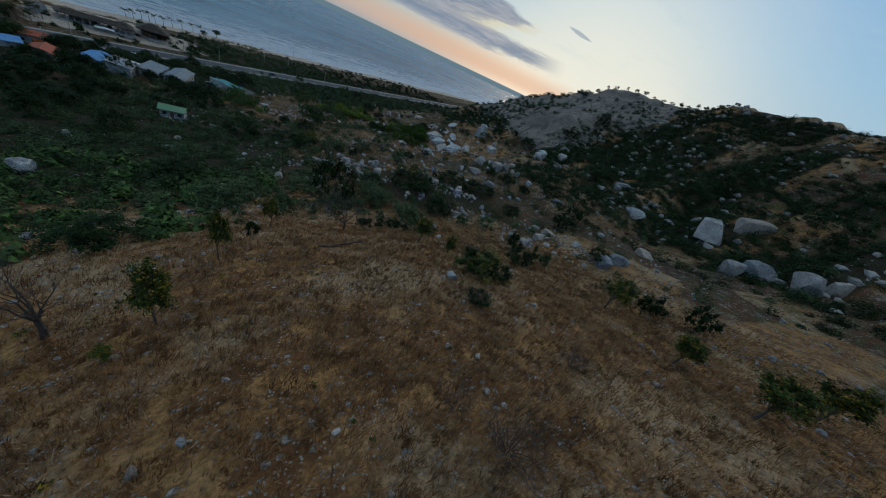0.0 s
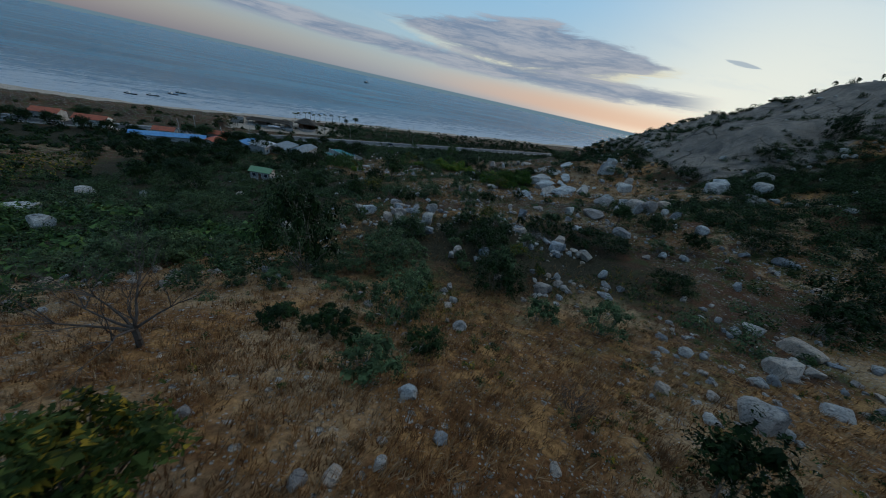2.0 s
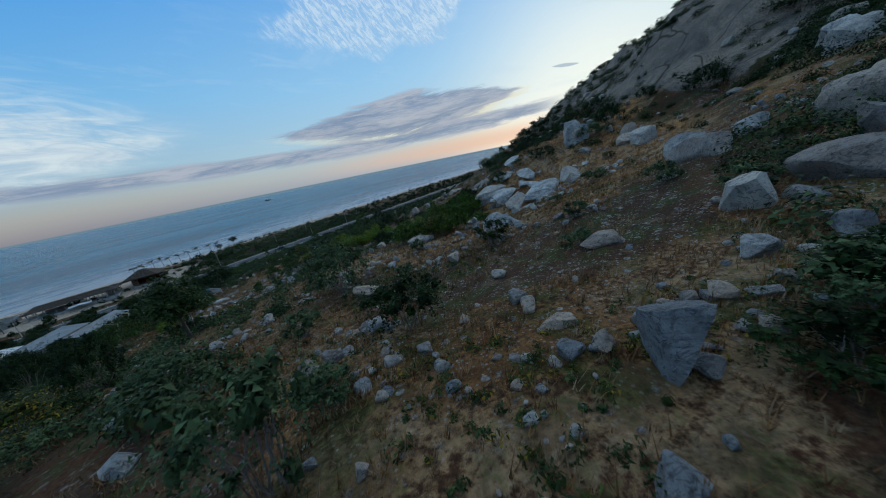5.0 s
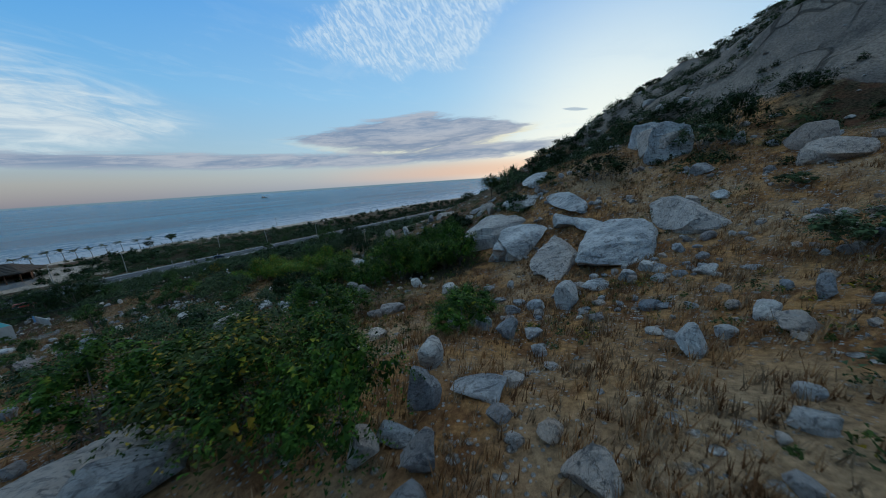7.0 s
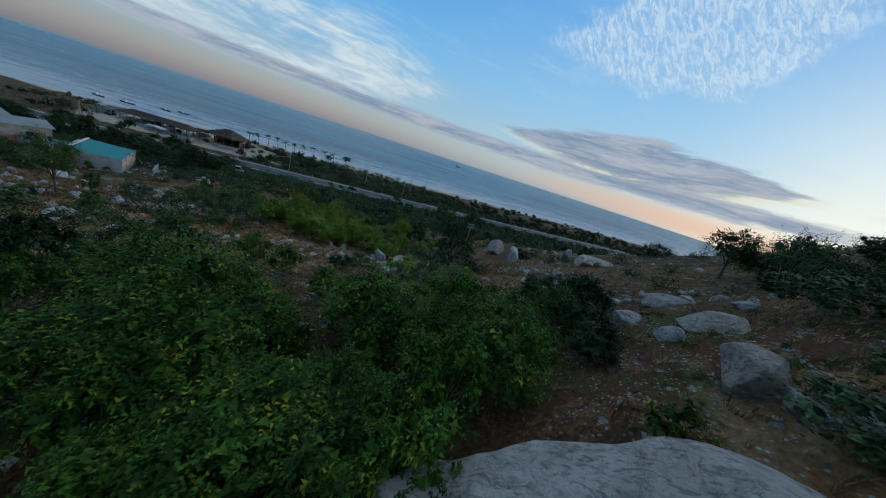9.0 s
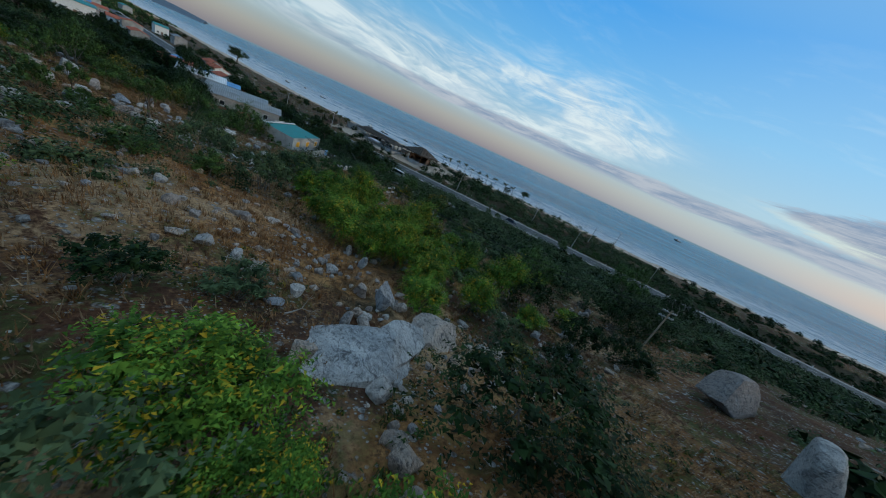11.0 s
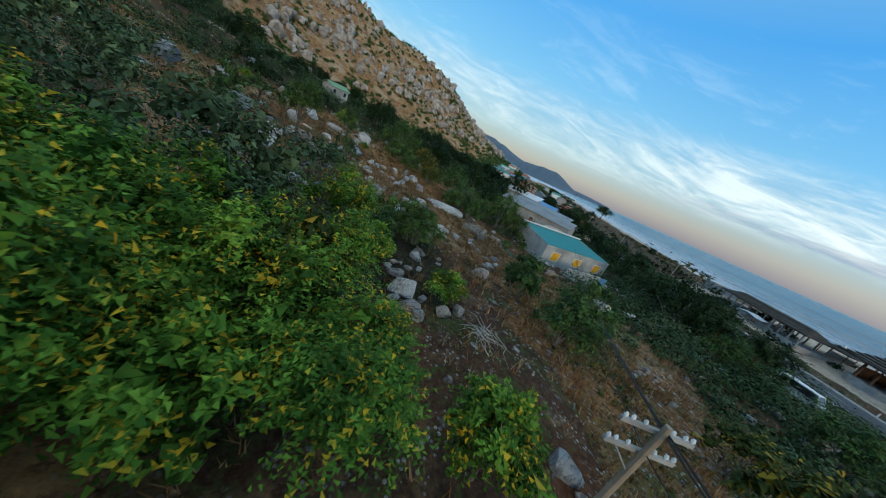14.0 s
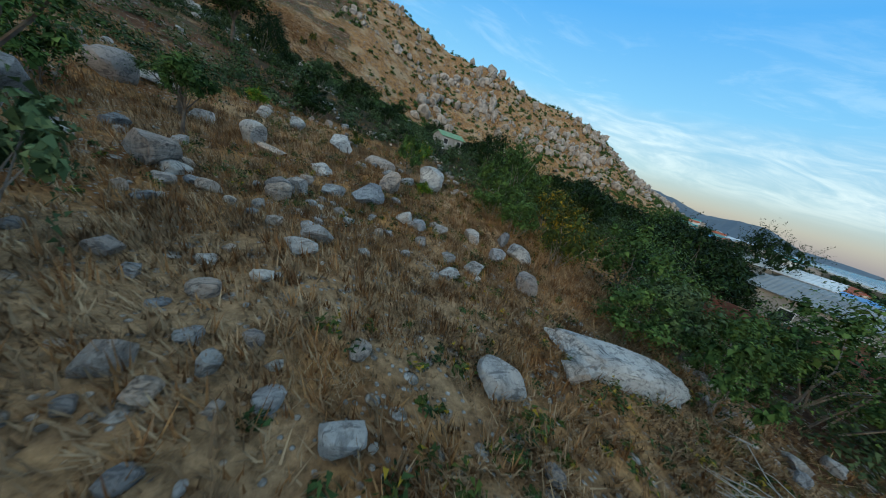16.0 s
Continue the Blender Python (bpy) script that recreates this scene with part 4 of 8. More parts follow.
DARK_N = [
    (-338.7, 764.2, 4.4, 3.4), (-91.5, 834.3, 5.3, 3.6), (-48.8, -64.9, 3.2, 3.1), (1.6, -58.9, 3.9, 4.3), (-35.8,
    -63.6, 2.1, 2.5), (-1.7, -65.5, 5.6, 3.4), (31, -36.6, 7.3, 5.5), (12.1, -80.9, 4.1, 4.2), (8.1, -77.8, 4, 3.7),
    (-67, 72.9, 5.9, 4.2), (-86.4, 63.6, 9.8, 4.2), (-92.6, 71.5, 9.5, 4.2), (-96.9, 78, 7.6, 4.2), (-49.1, 54.4, 3.7,
    3.3), (112.5, 140.9, 4.9, 2.4), (115.6, 133.6, 4.9, 2.7), (122.6, 130, 4.2, 1.8), (126.6, 124.3, 4.9, 1.4), (129.8,
    119.3, 2.9, 2.2), (140.2, 123, 4.4, 1.8), (136.8, 108.6, 4.6, 3.2), (142.5, 108.6, 2.7, 2.5)]
DARK_O = [
    (145.2, 102.8, 2.2, 2.1), (148.2, 97, 2.3, 3.1), (150.6, 91, 3.4, 3.1), (158.4, 90.7, 4.4, 3), (158.9, 82.8, 2.7,
    1.5), (159.9, 75.9, 3.9, 1.7), (162.3, 70.6, 4.3, 2.1), (166.6, 67.9, 3.7, 3.1), (163, 59.7, 3.7, 1.6), (165, 56.4,
    2.6, 2.4), (167.4, 53, 3.7, 2.5), (158.3, 42, 3.3, 2.6), (159.6, 40, 3.3, 2.5), (162.8, 38.9, 4.3, 1.7), (163.7,
    36.4, 3.3, 2.3), (106.1, 151.5, 4.1, 1.9), (111.2, 142.7, 3.8, 2.5), (121.7, 119.5, 4.7, 2.1), (136.7, 126, 4, 1.7),
    (131, 111.7, 3.6, 1.7), (128.9, 101.7, 4.8, 2.2), (107.6, 143.5, 4.5, 2.2)]
DARK_P = [
    (117.2, 144.5, 4.7, 2.1), (117.4, 128.8, 3.1, 2.4), (124.7, 128.5, 4.6, 2.9), (134.2, 124.5, 3.9, 1.6), (130.7,
    116.7, 3.9, 1.8), (128.7, 110.7, 4.3, 3), (85.2, 79, 3.6, 2.5)]
DARK = DARK_KNOLL + DARK_A + DARK_B + DARK_C + DARK_D + DARK_E + DARK_F + DARK_G + DARK_H + DARK_I + DARK_J + DARK_K + DARK_L + DARK_M + DARK_N + DARK_O + DARK_P

YELLOW_A = [
    (-12.3, -43.2, 3.3, 3.3), (2.1, -30.2, 1.9, 1.6), (2, -28.6, 1.2, 1.4), (22.9, 79.4, 2.5, 1.9), (-24.6, 120.1, 4,
    5.1), (1, -64.4, 1.7, 3.5)]
YELLOW = YELLOW_A

TREES_A = [
    (24.1, -1.2, 4.3, 5.8), (-37.9, 6, 5.3, 5), (-56, 19.3, 8.6, 6.5), (-36.8, 37, 9.7, 9.7),
    (-44.3, 73.5, 3.7, 3.3), (-44.5, 85, 3.9, 6.4), (38.3, 120.8, 6.6, 7.4), (-45.8, 77.5, 3, 3.8)]
TREES = TREES_A

LUSH_A = [
    (16.2, 68.9, 5.8, 5.6), (1.3, 73.5, 3.9, 2.9), (16, 73.5, 3.5, 2.8), (12.3, 74, 6.6, 4.8), (6.7, 75.4, 7.9, 7.2),
    (14.6, 76.7, 3.9, 3.6), (-1.7, 77.5, 7.2, 5.4), (3.4, 80.6, 4.9, 3.2), (9.8, 82.9, 6.9, 5.9), (15.8, 85.1, 6.4, 4),
    (10.3, 87.8, 5.8, 3.3), (1.8, 87.8, 3.7, 3.3), (-9.3, 88.7, 4.1, 3.7), (-5.2, 89.2, 3.8, 3.4), (9.6, 93.5, 5, 3.1),
    (2.6, 99.7, 5.2, 3.2), (5.9, 101, 3.9, 2.5), (8.7, 103.5, 4.8, 2.5), (-39.4, 103.5, 4.2, 3.4), (-29.9, 104, 4.8, 4), (-22.2, 104.9, 3.9, 4.1)]
LUSH_B = [
    (-33.1, 106.1, 4.6, 3.8), (-20.1, 106.7, 7.2, 4.7), (-31.4, 106.9, 4.7, 4.1), (-38.1, 107.3, 3.3, 3), (-25.6, 107.7,
    4.3, 4.4), (-35.9, 108.2, 4.6, 3.8), (-32, 108.6, 4.6, 3.8), (-33.7, 109.2, 4.6, 3.8), (-42.4, 109.3, 2.4, 1.9),
    (-17.3, 109.7, 4, 4.1), (-31, 110, 4.6, 3.8), (-28.4, 110.4, 6.3, 6.3), (-24.6, 111, 5.3, 4.4), (-19.7, 111.2, 5.5,
    4.1), (-32.3, 111.2, 3.7, 3.3), (-35.1, 112.2, 5.3, 3.2), (-7.9, 112.3, 4.3, 3.3), (-17, 113.1, 6.3, 5.4), (-22,
    114.3, 5.2, 4.1), (-25.3, 114.3, 5.7, 5), (-12.5, 114.6, 5.8, 3.6), (-28.1, 114.7, 4.1, 3.8)]
LUSH_C = [
    (-24.6, 127.6, 5.2, 3.8), (-27.4, 125.4, 4.4, 3.2), (-20.6, 124.6, 5.0, 3.6),
    (14.0, 70.2, 4.4, 3.6), (18.2, 72.2, 3.2, 2.7), (10.8, 71.6, 4.0, 3.3),
    (-37.5, 115.4, 3.2, 3.1), (-18.9, 116.2, 4.4, 3.5), (-15.6, 116.4, 5.6, 4.8), (-24.8, 117, 4.7, 4.8), (-31.9, 117,
    3.5, 3.5), (-21.1, 117.9, 4.5, 3.6), (-28, 119.2, 7.3, 6.1), (-10, 119.4, 5, 4.5), (-24, 120.4, 6.1, 4.1), (-15.5,
    128, 6.9, 6.3), (-9.4, 128, 4.6, 2.7), (-10.1, 135.7, 3.7, 2.9), (-21.4, 140.5, 5.3, 3), (-45.8, 62.5, 2.2, 2),
    (-61.1, 63.7, 3.7, 3.3), (-60, 73.2, 1.6, 1.4)]
LUSH = LUSH_A + LUSH_B + LUSH_C

BOULDERS_A = [
    (-16.2, -74.1, 1.2, 0.8), (-6, -69.7, 0.9, 0.5), (-13.4, -61.7, 0.6, 0.3), (20.9, -61.3, 4, 2.4), (-12.5, -61.3,
    0.7, 0.3), (-11.2, -60.5, 0.6, 0.4), (26.7, -59.4, 3.7, 2.5), (-4.7, -59, 0.6, 0.6), (-9.2, -58.8, 0.7, 0.6), (-11,
    -56.6, 1.1, 0.7), (42.2, -53.1, 4.5, 1.9), (-11.2, -52.2, 0.9, 0.7), (90.1, -45.4, 9, 5.1), (-3.3, -31.8, 1.1, 1),
    (-6.3, -27.6, 1.4, 1.1), (-10, -27.4, 1.1, 1.1), (-9.2, -25.9, 1.5, 1.2), (-17.5, -18.8, 2.5, 1.6), (-14.9, -18.6,
    2.1, 1.6), (-20.4, -16.2, 2.5, 1.5), (-30.9, -15.6, 1.5, 0.9), (-21.3, -13.3, 2, 2)]
BOULDERS_B = [
    (-21.8, -10.5, 2.3, 2), (-4, -9.9, 0.6, 0.4), (-29.5, -8.2, 3.9, 2.2), (-6, 10, 1.6, 1), (3, 13, 1.1, 0.7), (-3, 15,
    1.3, 0.8), (34, 19.8, 3.1, 1.9), (-8, 20, 2.2, 1.3), (29.4, 20.8, 6.3, 2.5), (1, 21, 1.4, 0.9), (7, 23, 1.2, 0.8),
    (62.4, 29.2, 7.5, 3.8), (-0.1, 38.2, 2.7, 1.1), (46.5, 46.2, 5.3, 3.3), (-1.7, 57.4, 1.5, 0.6), (-8.9, 58.9, 2.8,
    1.3), (13.1, 60.2, 1.8, 1.1), (47, 69.7, 6.7, 4.3), (-35.8, 74.8, 2.9, 1.7), (-41.7, 85.9, 1.4, 1.1), (11, 93, 1.6,
    1), (-48.9, 94.1, 0.8, 0.7)]
BOULDERS_C = [
    (-52.5, 95.2, 0.9, 0.9), (-9.3, 95.6, 0.5, 0.6), (-10.4, 96.1, 1, 0.5), (-46.2, 96.3, 1.4, 0.6), (-10, 97.6, 1,
    0.5), (-48.3, 97.8, 1, 0.8), (-63.6, 97.9, 1.2, 1.3), (-49.3, 97.9, 1.1, 0.8), (6, 98, 1.5, 0.9), (-50.6, 98.1, 0.6,
    0.6), (-51.6, 98.3, 0.6, 0.4), (-48.9, 99.3, 0.4, 0.3), (-9.2, 99.3, 1, 0.6), (-53.1, 99.3, 0.8, 0.8), (-47.1,
    100.1, 0.5, 0.3), (-53, 100.1, 0.8, 0.6), (-51.8, 100.7, 0.7, 0.6), (-50.8, 100.9, 1, 0.8), (-4.7, 101.6, 1.1, 0.4),
    (-0.3, 102.7, 1.1, 0.9), (-6.4, 102.8, 0.9, 0.6), (-4.2, 105.4, 0.9, 1)]
BOULDERS_D = [
    (-4.3, 106.7, 1.3, 0.7), (-37.2, 108.4, 0.6, 0.5), (-50.1, 91.6, 0.7, 0.8), (-50.1, 92.4, 0.3, 0.4), (-50.8, 92.2,
    0.5, 0.3), (-52.4, 92.3, 0.5, 0.3), (-51.4, 91.6, 0.5, 0.2), (-50.9, 91, 0.5, 0.3), (-51.9, 91, 0.4, 0.2), (-54,
    90.8, 0.7, 0.3), (-53.6, 93, 0.8, 0.9), (-57.7, 91.4, 1.5, 0.7), (-51.1, 93.4, 0.4, 0.1), (-51.7, 93.5, 0.2, 0.3),
    (-51.7, 92.4, 0.3, 0.3), (-54.1, 93.1, 0.2, 0.2), (-48.5, 88.5, 0.7, 0.3), (-50.2, 88, 0.6, 0.3), (-51.6, 88.7, 0.6,
    0.2), (-50.6, 89.4, 0.7, 0.2), (-47.1, 85, 0.5, 0.5), (-48, 82.7, 0.5, 0.5)]
BOULDERS_E = [
    (-48.6, 82.8, 0.9, 0.5), (-52.4, 75.8, 1.6, 0.6), (-53, 78.7, 1.4, 0.7), (-55, 78.8, 2, 1.2), (-56.7, 75.1, 1.8,
    1.6), (-56.7, 68.9, 2.9, 0.9), (-53.5, 67.5, 1.9, 1.5), (-61.4, 70.6, 2.5, 2.1), (-57.1, 77.2, 0.8, 0.5), (-57.2,
    79.9, 1.1, 0.8), (-58, 80.5, 1, 0.6), (-59.5, 79.9, 1.3, 0.7), (-57.7, 82.3, 0.9, 0.5), (-62, 79.6, 1.2, 0.8),
    (-64.9, 79, 1.2, 1.1), (-65.3, 80.9, 1.8, 1.1), (-59.1, 83.2, 0.8, 0.7), (-58.6, 84.9, 1.1, 0.5), (-63, 81.8, 1,
    0.9), (-60.3, 84, 1, 0.7), (-60.2, 84.9, 0.4, 0.3), (-62.9, 85.1, 1.3, 1)]
BOULDERS_F = [
    (-61.2, 90.8, 1, 0.7), (-57.7, 93.8, 0.5, 0.7), (-49.4, 75.7, 1.6, 0.6), (-48.1, 74.1, 1.5, 1.4), (-47.6, 76, 0.4,
    0.5), (-45, 72.7, 1.5, 0.7), (-47.2, 67.2, 1.2, 0.9), (-49.6, 65.9, 1.3, 1.1), (-44.6, 83.5, 1.2, 0.9), (-46.5,
    81.7, 2.1, 1.1), (-40.6, 72.1, 2.1, 1.7), (-6.8, 108.5, 1.8, 2.2), (-8.9, 107.4, 1, 1.1), (-5.4, 106.4, 0.8, 0.7),
    (-5.4, 107.1, 0.9, 0.3), (-9.3, 102.2, 0.4, 0.5), (-9.6, 102.5, 0.5, 0.5), (-8.7, 102.5, 0.4, 0.2), (-8.4, 102.9,
    0.7, 0.5), (-7.6, 103.9, 0.6, 0.2), (-11.2, 104.6, 0.7, 0.6), (-11.1, 105.6, 0.5, 0.4)]
BOULDERS_G = [
    (-11, 105.2, 0.2, 0.3), (-17.3, 98.6, 1.8, 0.6), (-16.9, 97.1, 0.5, 0.3), (-18.7, 100.9, 1.5, 0.5), (-17.1, 103.1,
    0.8, 0.6), (-18, 103.1, 0.5, 0.4), (-15.8, 104.6, 0.5, 0.4), (-15.4, 103.6, 0.5, 0.4), (-13.7, 103.2, 0.3, 0.3),
    (-14.5, 103.6, 0.3, 0.3), (-13.6, 98.8, 0.6, 0.2), (-14.3, 99.8, 0.6, 0.2), (-17, 99.4, 0.6, 0.3), (-18.9, 95.2,
    0.6, 0.7), (-20, 92.1, 0.6, 0.3), (-18.7, 91.7, 1, 0.6), (-24.6, 99, 0.6, 0.4), (-25.6, 98.2, 0.6, 0.3), (-26.1,
    93.9, 0.9, 0.6), (-14.9, 108.8, 1, 1.3), (-14, 109.5, 0.5, 0.5), (-13.3, 108.4, 0.5, 0.5)]
BOULDERS_H = [
    (-12, 107.1, 0.5, 0.6), (-9.2, 106.3, 0.3, 0.3), (-10.1, 107, 0.4, 0.4), (-10.4, 111.5, 1.1, 0.5), (-9.1, 110.7,
    0.6, 0.3), (-8.2, 109.6, 0.4, 0.5), (-7.9, 110, 0.6, 0.7), (-8.8, 109, 0.6, 0.2), (-9.9, 109.5, 1, 0.4), (-8.7,
    113.3, 0.4, 0.5), (-9.2, 114.3, 1, 1.3), (-9.4, 115.1, 0.8, 0.7), (-8.5, 112.8, 0.4, 0.3), (-8.3, 112.3, 0.4, 0.5),
    (-9, 112.2, 0.5, 0.6), (-7.4, 115.2, 0.7, 0.9), (-12, 110.7, 0.4, 0.4), (-41.9, 69.7, 2.1, 0.8), (-33.9, 81.8, 1.3,
    0.5), (37, 57.2, 1.4, 1.2), (37.7, 56, 1.5, 1.4), (37.4, 54.2, 0.2, 0.3)]
BOULDERS_I = [
    (21.9, 51.4, 2.1, 0.7), (24.2, 52, 0.8, 0.5), (24.8, 51.5, 0.6, 0.5), (25.4, 51.1, 0.7, 0.5), (20.1, 50.1, 1.6,
    0.5), (23, 49.8, 2.3, 0.7), (19.6, 48.3, 1.8, 2), (30.5, 50.3, 0.9, 0.8), (27.6, 49.6, 0.5, 0.6), (26.7, 48.3, 0.8,
    1), (26.3, 47.2, 0.5, 0.6), (24.4, 48.1, 0.8, 0.5), (15.6, 48.8, 1.5, 0.7), (16.8, 50.5, 1.1, 0.4), (17.3, 49, 1.5,
    0.8), (16.9, 47.6, 0.8, 1), (14.6, 47.4, 1, 0.4), (15.9, 52.5, 1.3, 0.5), (14.4, 53.8, 1.5, 0.6), (16.3, 56.6, 1.1,
    0.5), (16.5, 46.8, 0.5, 0.2), (17.3, 46.9, 0.5, 0.2)]
BOULDERS_J = [
    (22.7, 45.9, 0.4, 0.4), (43.6, 60.5, 2.3, 1.4), (0.9, 77, 2.6, 0.9), (2.6, 68, 2.5, 1.4), (6.8, 56.2, 2.5, 0.8),
    (5.3, 55, 1.4, 0.7), (6.1, 48.5, 1.3, 0.6), (5.1, 46.2, 1.2, 0.4), (8.8, 41.6, 1.2, 1.2), (8.4, 39, 1.3, 1.5), (7,
    40.8, 0.3, 0.4), (6.5, 37.2, 1, 1), (7.4, 37.7, 1.3, 0.5), (8, 36.5, 0.9, 1.1), (10.4, 39.2, 1.9, 0.6), (10.5, 37.6,
    0.8, 0.7), (11.8, 39.4, 0.9, 0.5), (10.6, 36.6, 0.5, 0.5), (11.5, 36.4, 0.8, 0.3), (11.8, 35, 1.4, 0.7), (19.2, 41,
    0.7, 0.9), (19.3, 40.3, 0.6, 0.5)]
BOULDERS_K = [
    (18.5, 38.5, 1.1, 1.3), (20.7, 39.2, 0.8, 0.7), (22, 37.8, 1.2, 0.9), (26, 39.4, 0.9, 1.1), (23.1, 36.8, 0.4, 0.5),
    (16.7, 34.5, 0.8, 0.5), (18, 35.3, 0.6, 0.2), (15.8, 34.4, 0.3, 0.2), (14.9, 33.5, 0.6, 0.3), (27.8, 45.8, 1.2,
    0.8), (29.4, 44.5, 1, 0.4), (23.6, 41.1, 0.9, 0.5), (22.7, 43.8, 1.4, 0.5), (13.3, 44.1, 1.1, 1.3), (12.5, 46.1,
    1.7, 1), (11.1, 46.9, 1.4, 0.9), (14.6, 43.8, 1, 0.5), (14, 41.9, 0.8, 0.5), (13.7, 40.3, 0.6, 0.7), (13.9, 37.6,
    0.3, 0.4), (26.5, 49.1, 1.1, 0.9), (24.8, 48.9, 1.2, 0.9)]
BOULDERS_L = [
    (22.2, 56.6, 2.1, 0.9), (18.2, 55.6, 1.1, 0.9), (51.4, 55.8, 3.9, 2.8), (53.2, 64.3, 1.6, 1.9), (37.1, 58.4, 1.7,
    1.1), (39.6, 54.7, 1.8, 1), (-5.7, 40.7, 0.8, 0.8), (-9.6, 45.5, 0.9, 1.1), (-10.9, 45.3, 0.7, 0.8), (-2.7, 39.7,
    0.7, 0.7), (-13.3, 70.9, 2.1, 0.7), (-10.2, 69.6, 1.8, 1), (-15.4, 73.4, 1.2, 0.8), (-27.5, 81.1, 3, 0.9), (-23.2,
    77.7, 1.4, 0.5), (-13.4, 74.4, 1.2, 0.5), (-16.8, 78, 1.4, 0.6), (-9.2, 75.9, 1, 0.9), (-6, 73.8, 0.7, 0.5), (-8,
    77.3, 0.9, 0.6), (-0.7, 68.2, 1.4, 0.5), (1.1, 70, 1.9, 1.5)]
BOULDERS_M = [
    (0.7, 72.2, 1, 0.5), (2.8, 70.4, 1, 0.7), (1.8, 72.2, 1, 0.4), (7.5, 67.1, 0.8, 0.9), (6.9, 66.9, 0.3, 0.3), (5.7,
    66.4, 0.4, 0.5), (5.8, 68, 0.4, 0.5), (5.9, 68.5, 0.3, 0.4), (3.8, 69.2, 0.5, 0.4), (9.6, 65.8, 1.4, 1.2), (8.4,
    64.5, 0.9, 0.3), (10.5, 65.4, 0.9, 0.3), (11.9, 67.7, 0.6, 0.3), (4, 63.4, 0.3, 0.4), (-2.5, 66, 0.5, 0.6), (5.7,
    138.4, 5.5, 3.8), (11.1, 128.1, 2.7, 3.4), (24.8, 128.8, 8.3, 2.5), (20.3, 134.2, 2.6, 2.6), (19.4, 103.5, 2.3,
    1.9), (16.3, 108.3, 2.1, 0.8), (20.2, 96.1, 1.4, 1)]
BOULDERS_N = [
    (23.9, 91.8, 1.7, 1.2), (24.8, 88, 1.6, 1), (27, 89.2, 3.2, 1.5), (25.8, 83.2, 2.3, 2), (26.6, 81.8, 1.6, 0.8),
    (30.8, 99.7, 1.5, 0.7), (30.6, 95.7, 1.1, 0.7), (30, 95.1, 1.2, 0.7), (27.2, 83, 0.5, 0.4), (27.6, 98.2, 4.2, 1.3),
    (-40.3, 108.4, 1.4, 0.8), (-40.9, 107.2, 1.1, 0.4), (-39.6, 108.8, 0.6, 0.5), (-40, 109.5, 1.1, 0.4), (-40, 110.1,
    0.7, 0.5), (-41.2, 109.1, 0.5, 0.5), (-42.7, 110.3, 0.7, 0.7), (-41.6, 110.2, 0.8, 0.3), (-49.4, 107.2, 1.2, 0.7),
    (-53, 105.9, 1.1, 0.4), (-47.8, 111.4, 0.3, 0.3), (-36.4, 103.4, 1.3, 0.5)]
BOULDERS_O = [
    (-39.5, 103.2, 0.7, 0.3), (-40.7, 79.8, 2.5, 1.6), (-40.2, 89.5, 1.7, 1.3), (-38.3, 87.1, 1.8, 0.8), (-37.3, 93.9,
    1.1, 0.6), (-68.6, 106.4, 1.7, 0.9), (-66.7, 112.9, 1.4, 0.7), (-64.6, 114, 1, 1.2), (2, -10.2, 3.1, 1), (3.6, -0.3,
    2, 2.3), (2.4, 3.7, 1.6, 0.5), (2.5, 1, 0.9, 0.6), (16.3, 6.9, 2.2, 2.1), (15.2, 2.2, 1.9, 1.2), (18.1, 5.6, 2,
    0.7), (12, 3.2, 1.4, 0.9), (21.6, 5.7, 5.1, 2), (15.7, -3.2, 2.6, 1), (18.2, -4.1, 0.5, 0.6), (-3.3, -8.8, 0.8,
    0.6), (-0.5, -4.4, 0.9, 0.5), (3.2, -6.4, 0.9, 0.3)]
BOULDERS_P = [
    (-2.5, -6.8, 0.6, 0.2), (-25.9, 2.1, 3, 1.3), (-36.1, 4.2, 1.6, 0.7), (-24.2, -2.8, 2.4, 1.3), (-25.7, -3.3, 0.8,
    1), (-24.1, -5.2, 1.9, 1.1), (-20, -4.3, 1.8, 1.4), (-24.4, -0.7, 2.9, 0.9), (-16.6, -5.9, 2.5, 2.4), (-17.2, -2,
    1.7, 1), (-15.2, -2.8, 0.9, 0.5), (-13.2, -3.8, 1.4, 0.5), (-13.2, -6.5, 1.4, 0.8), (-20, -2.1, 1, 0.6), (-18.8,
    -7.4, 0.9, 0.6), (-22.6, 10.9, 1.4, 1.2), (-18.6, 6.3, 1.6, 0.8), (-14.9, 1.6, 1.2, 0.4), (-12.7, -0.3, 0.8, 0.3),
    (-11.4, -1.7, 1.2, 0.4), (-10.3, -4.6, 0.9, 0.6), (-8.1, -3.4, 0.3, 0.4)]
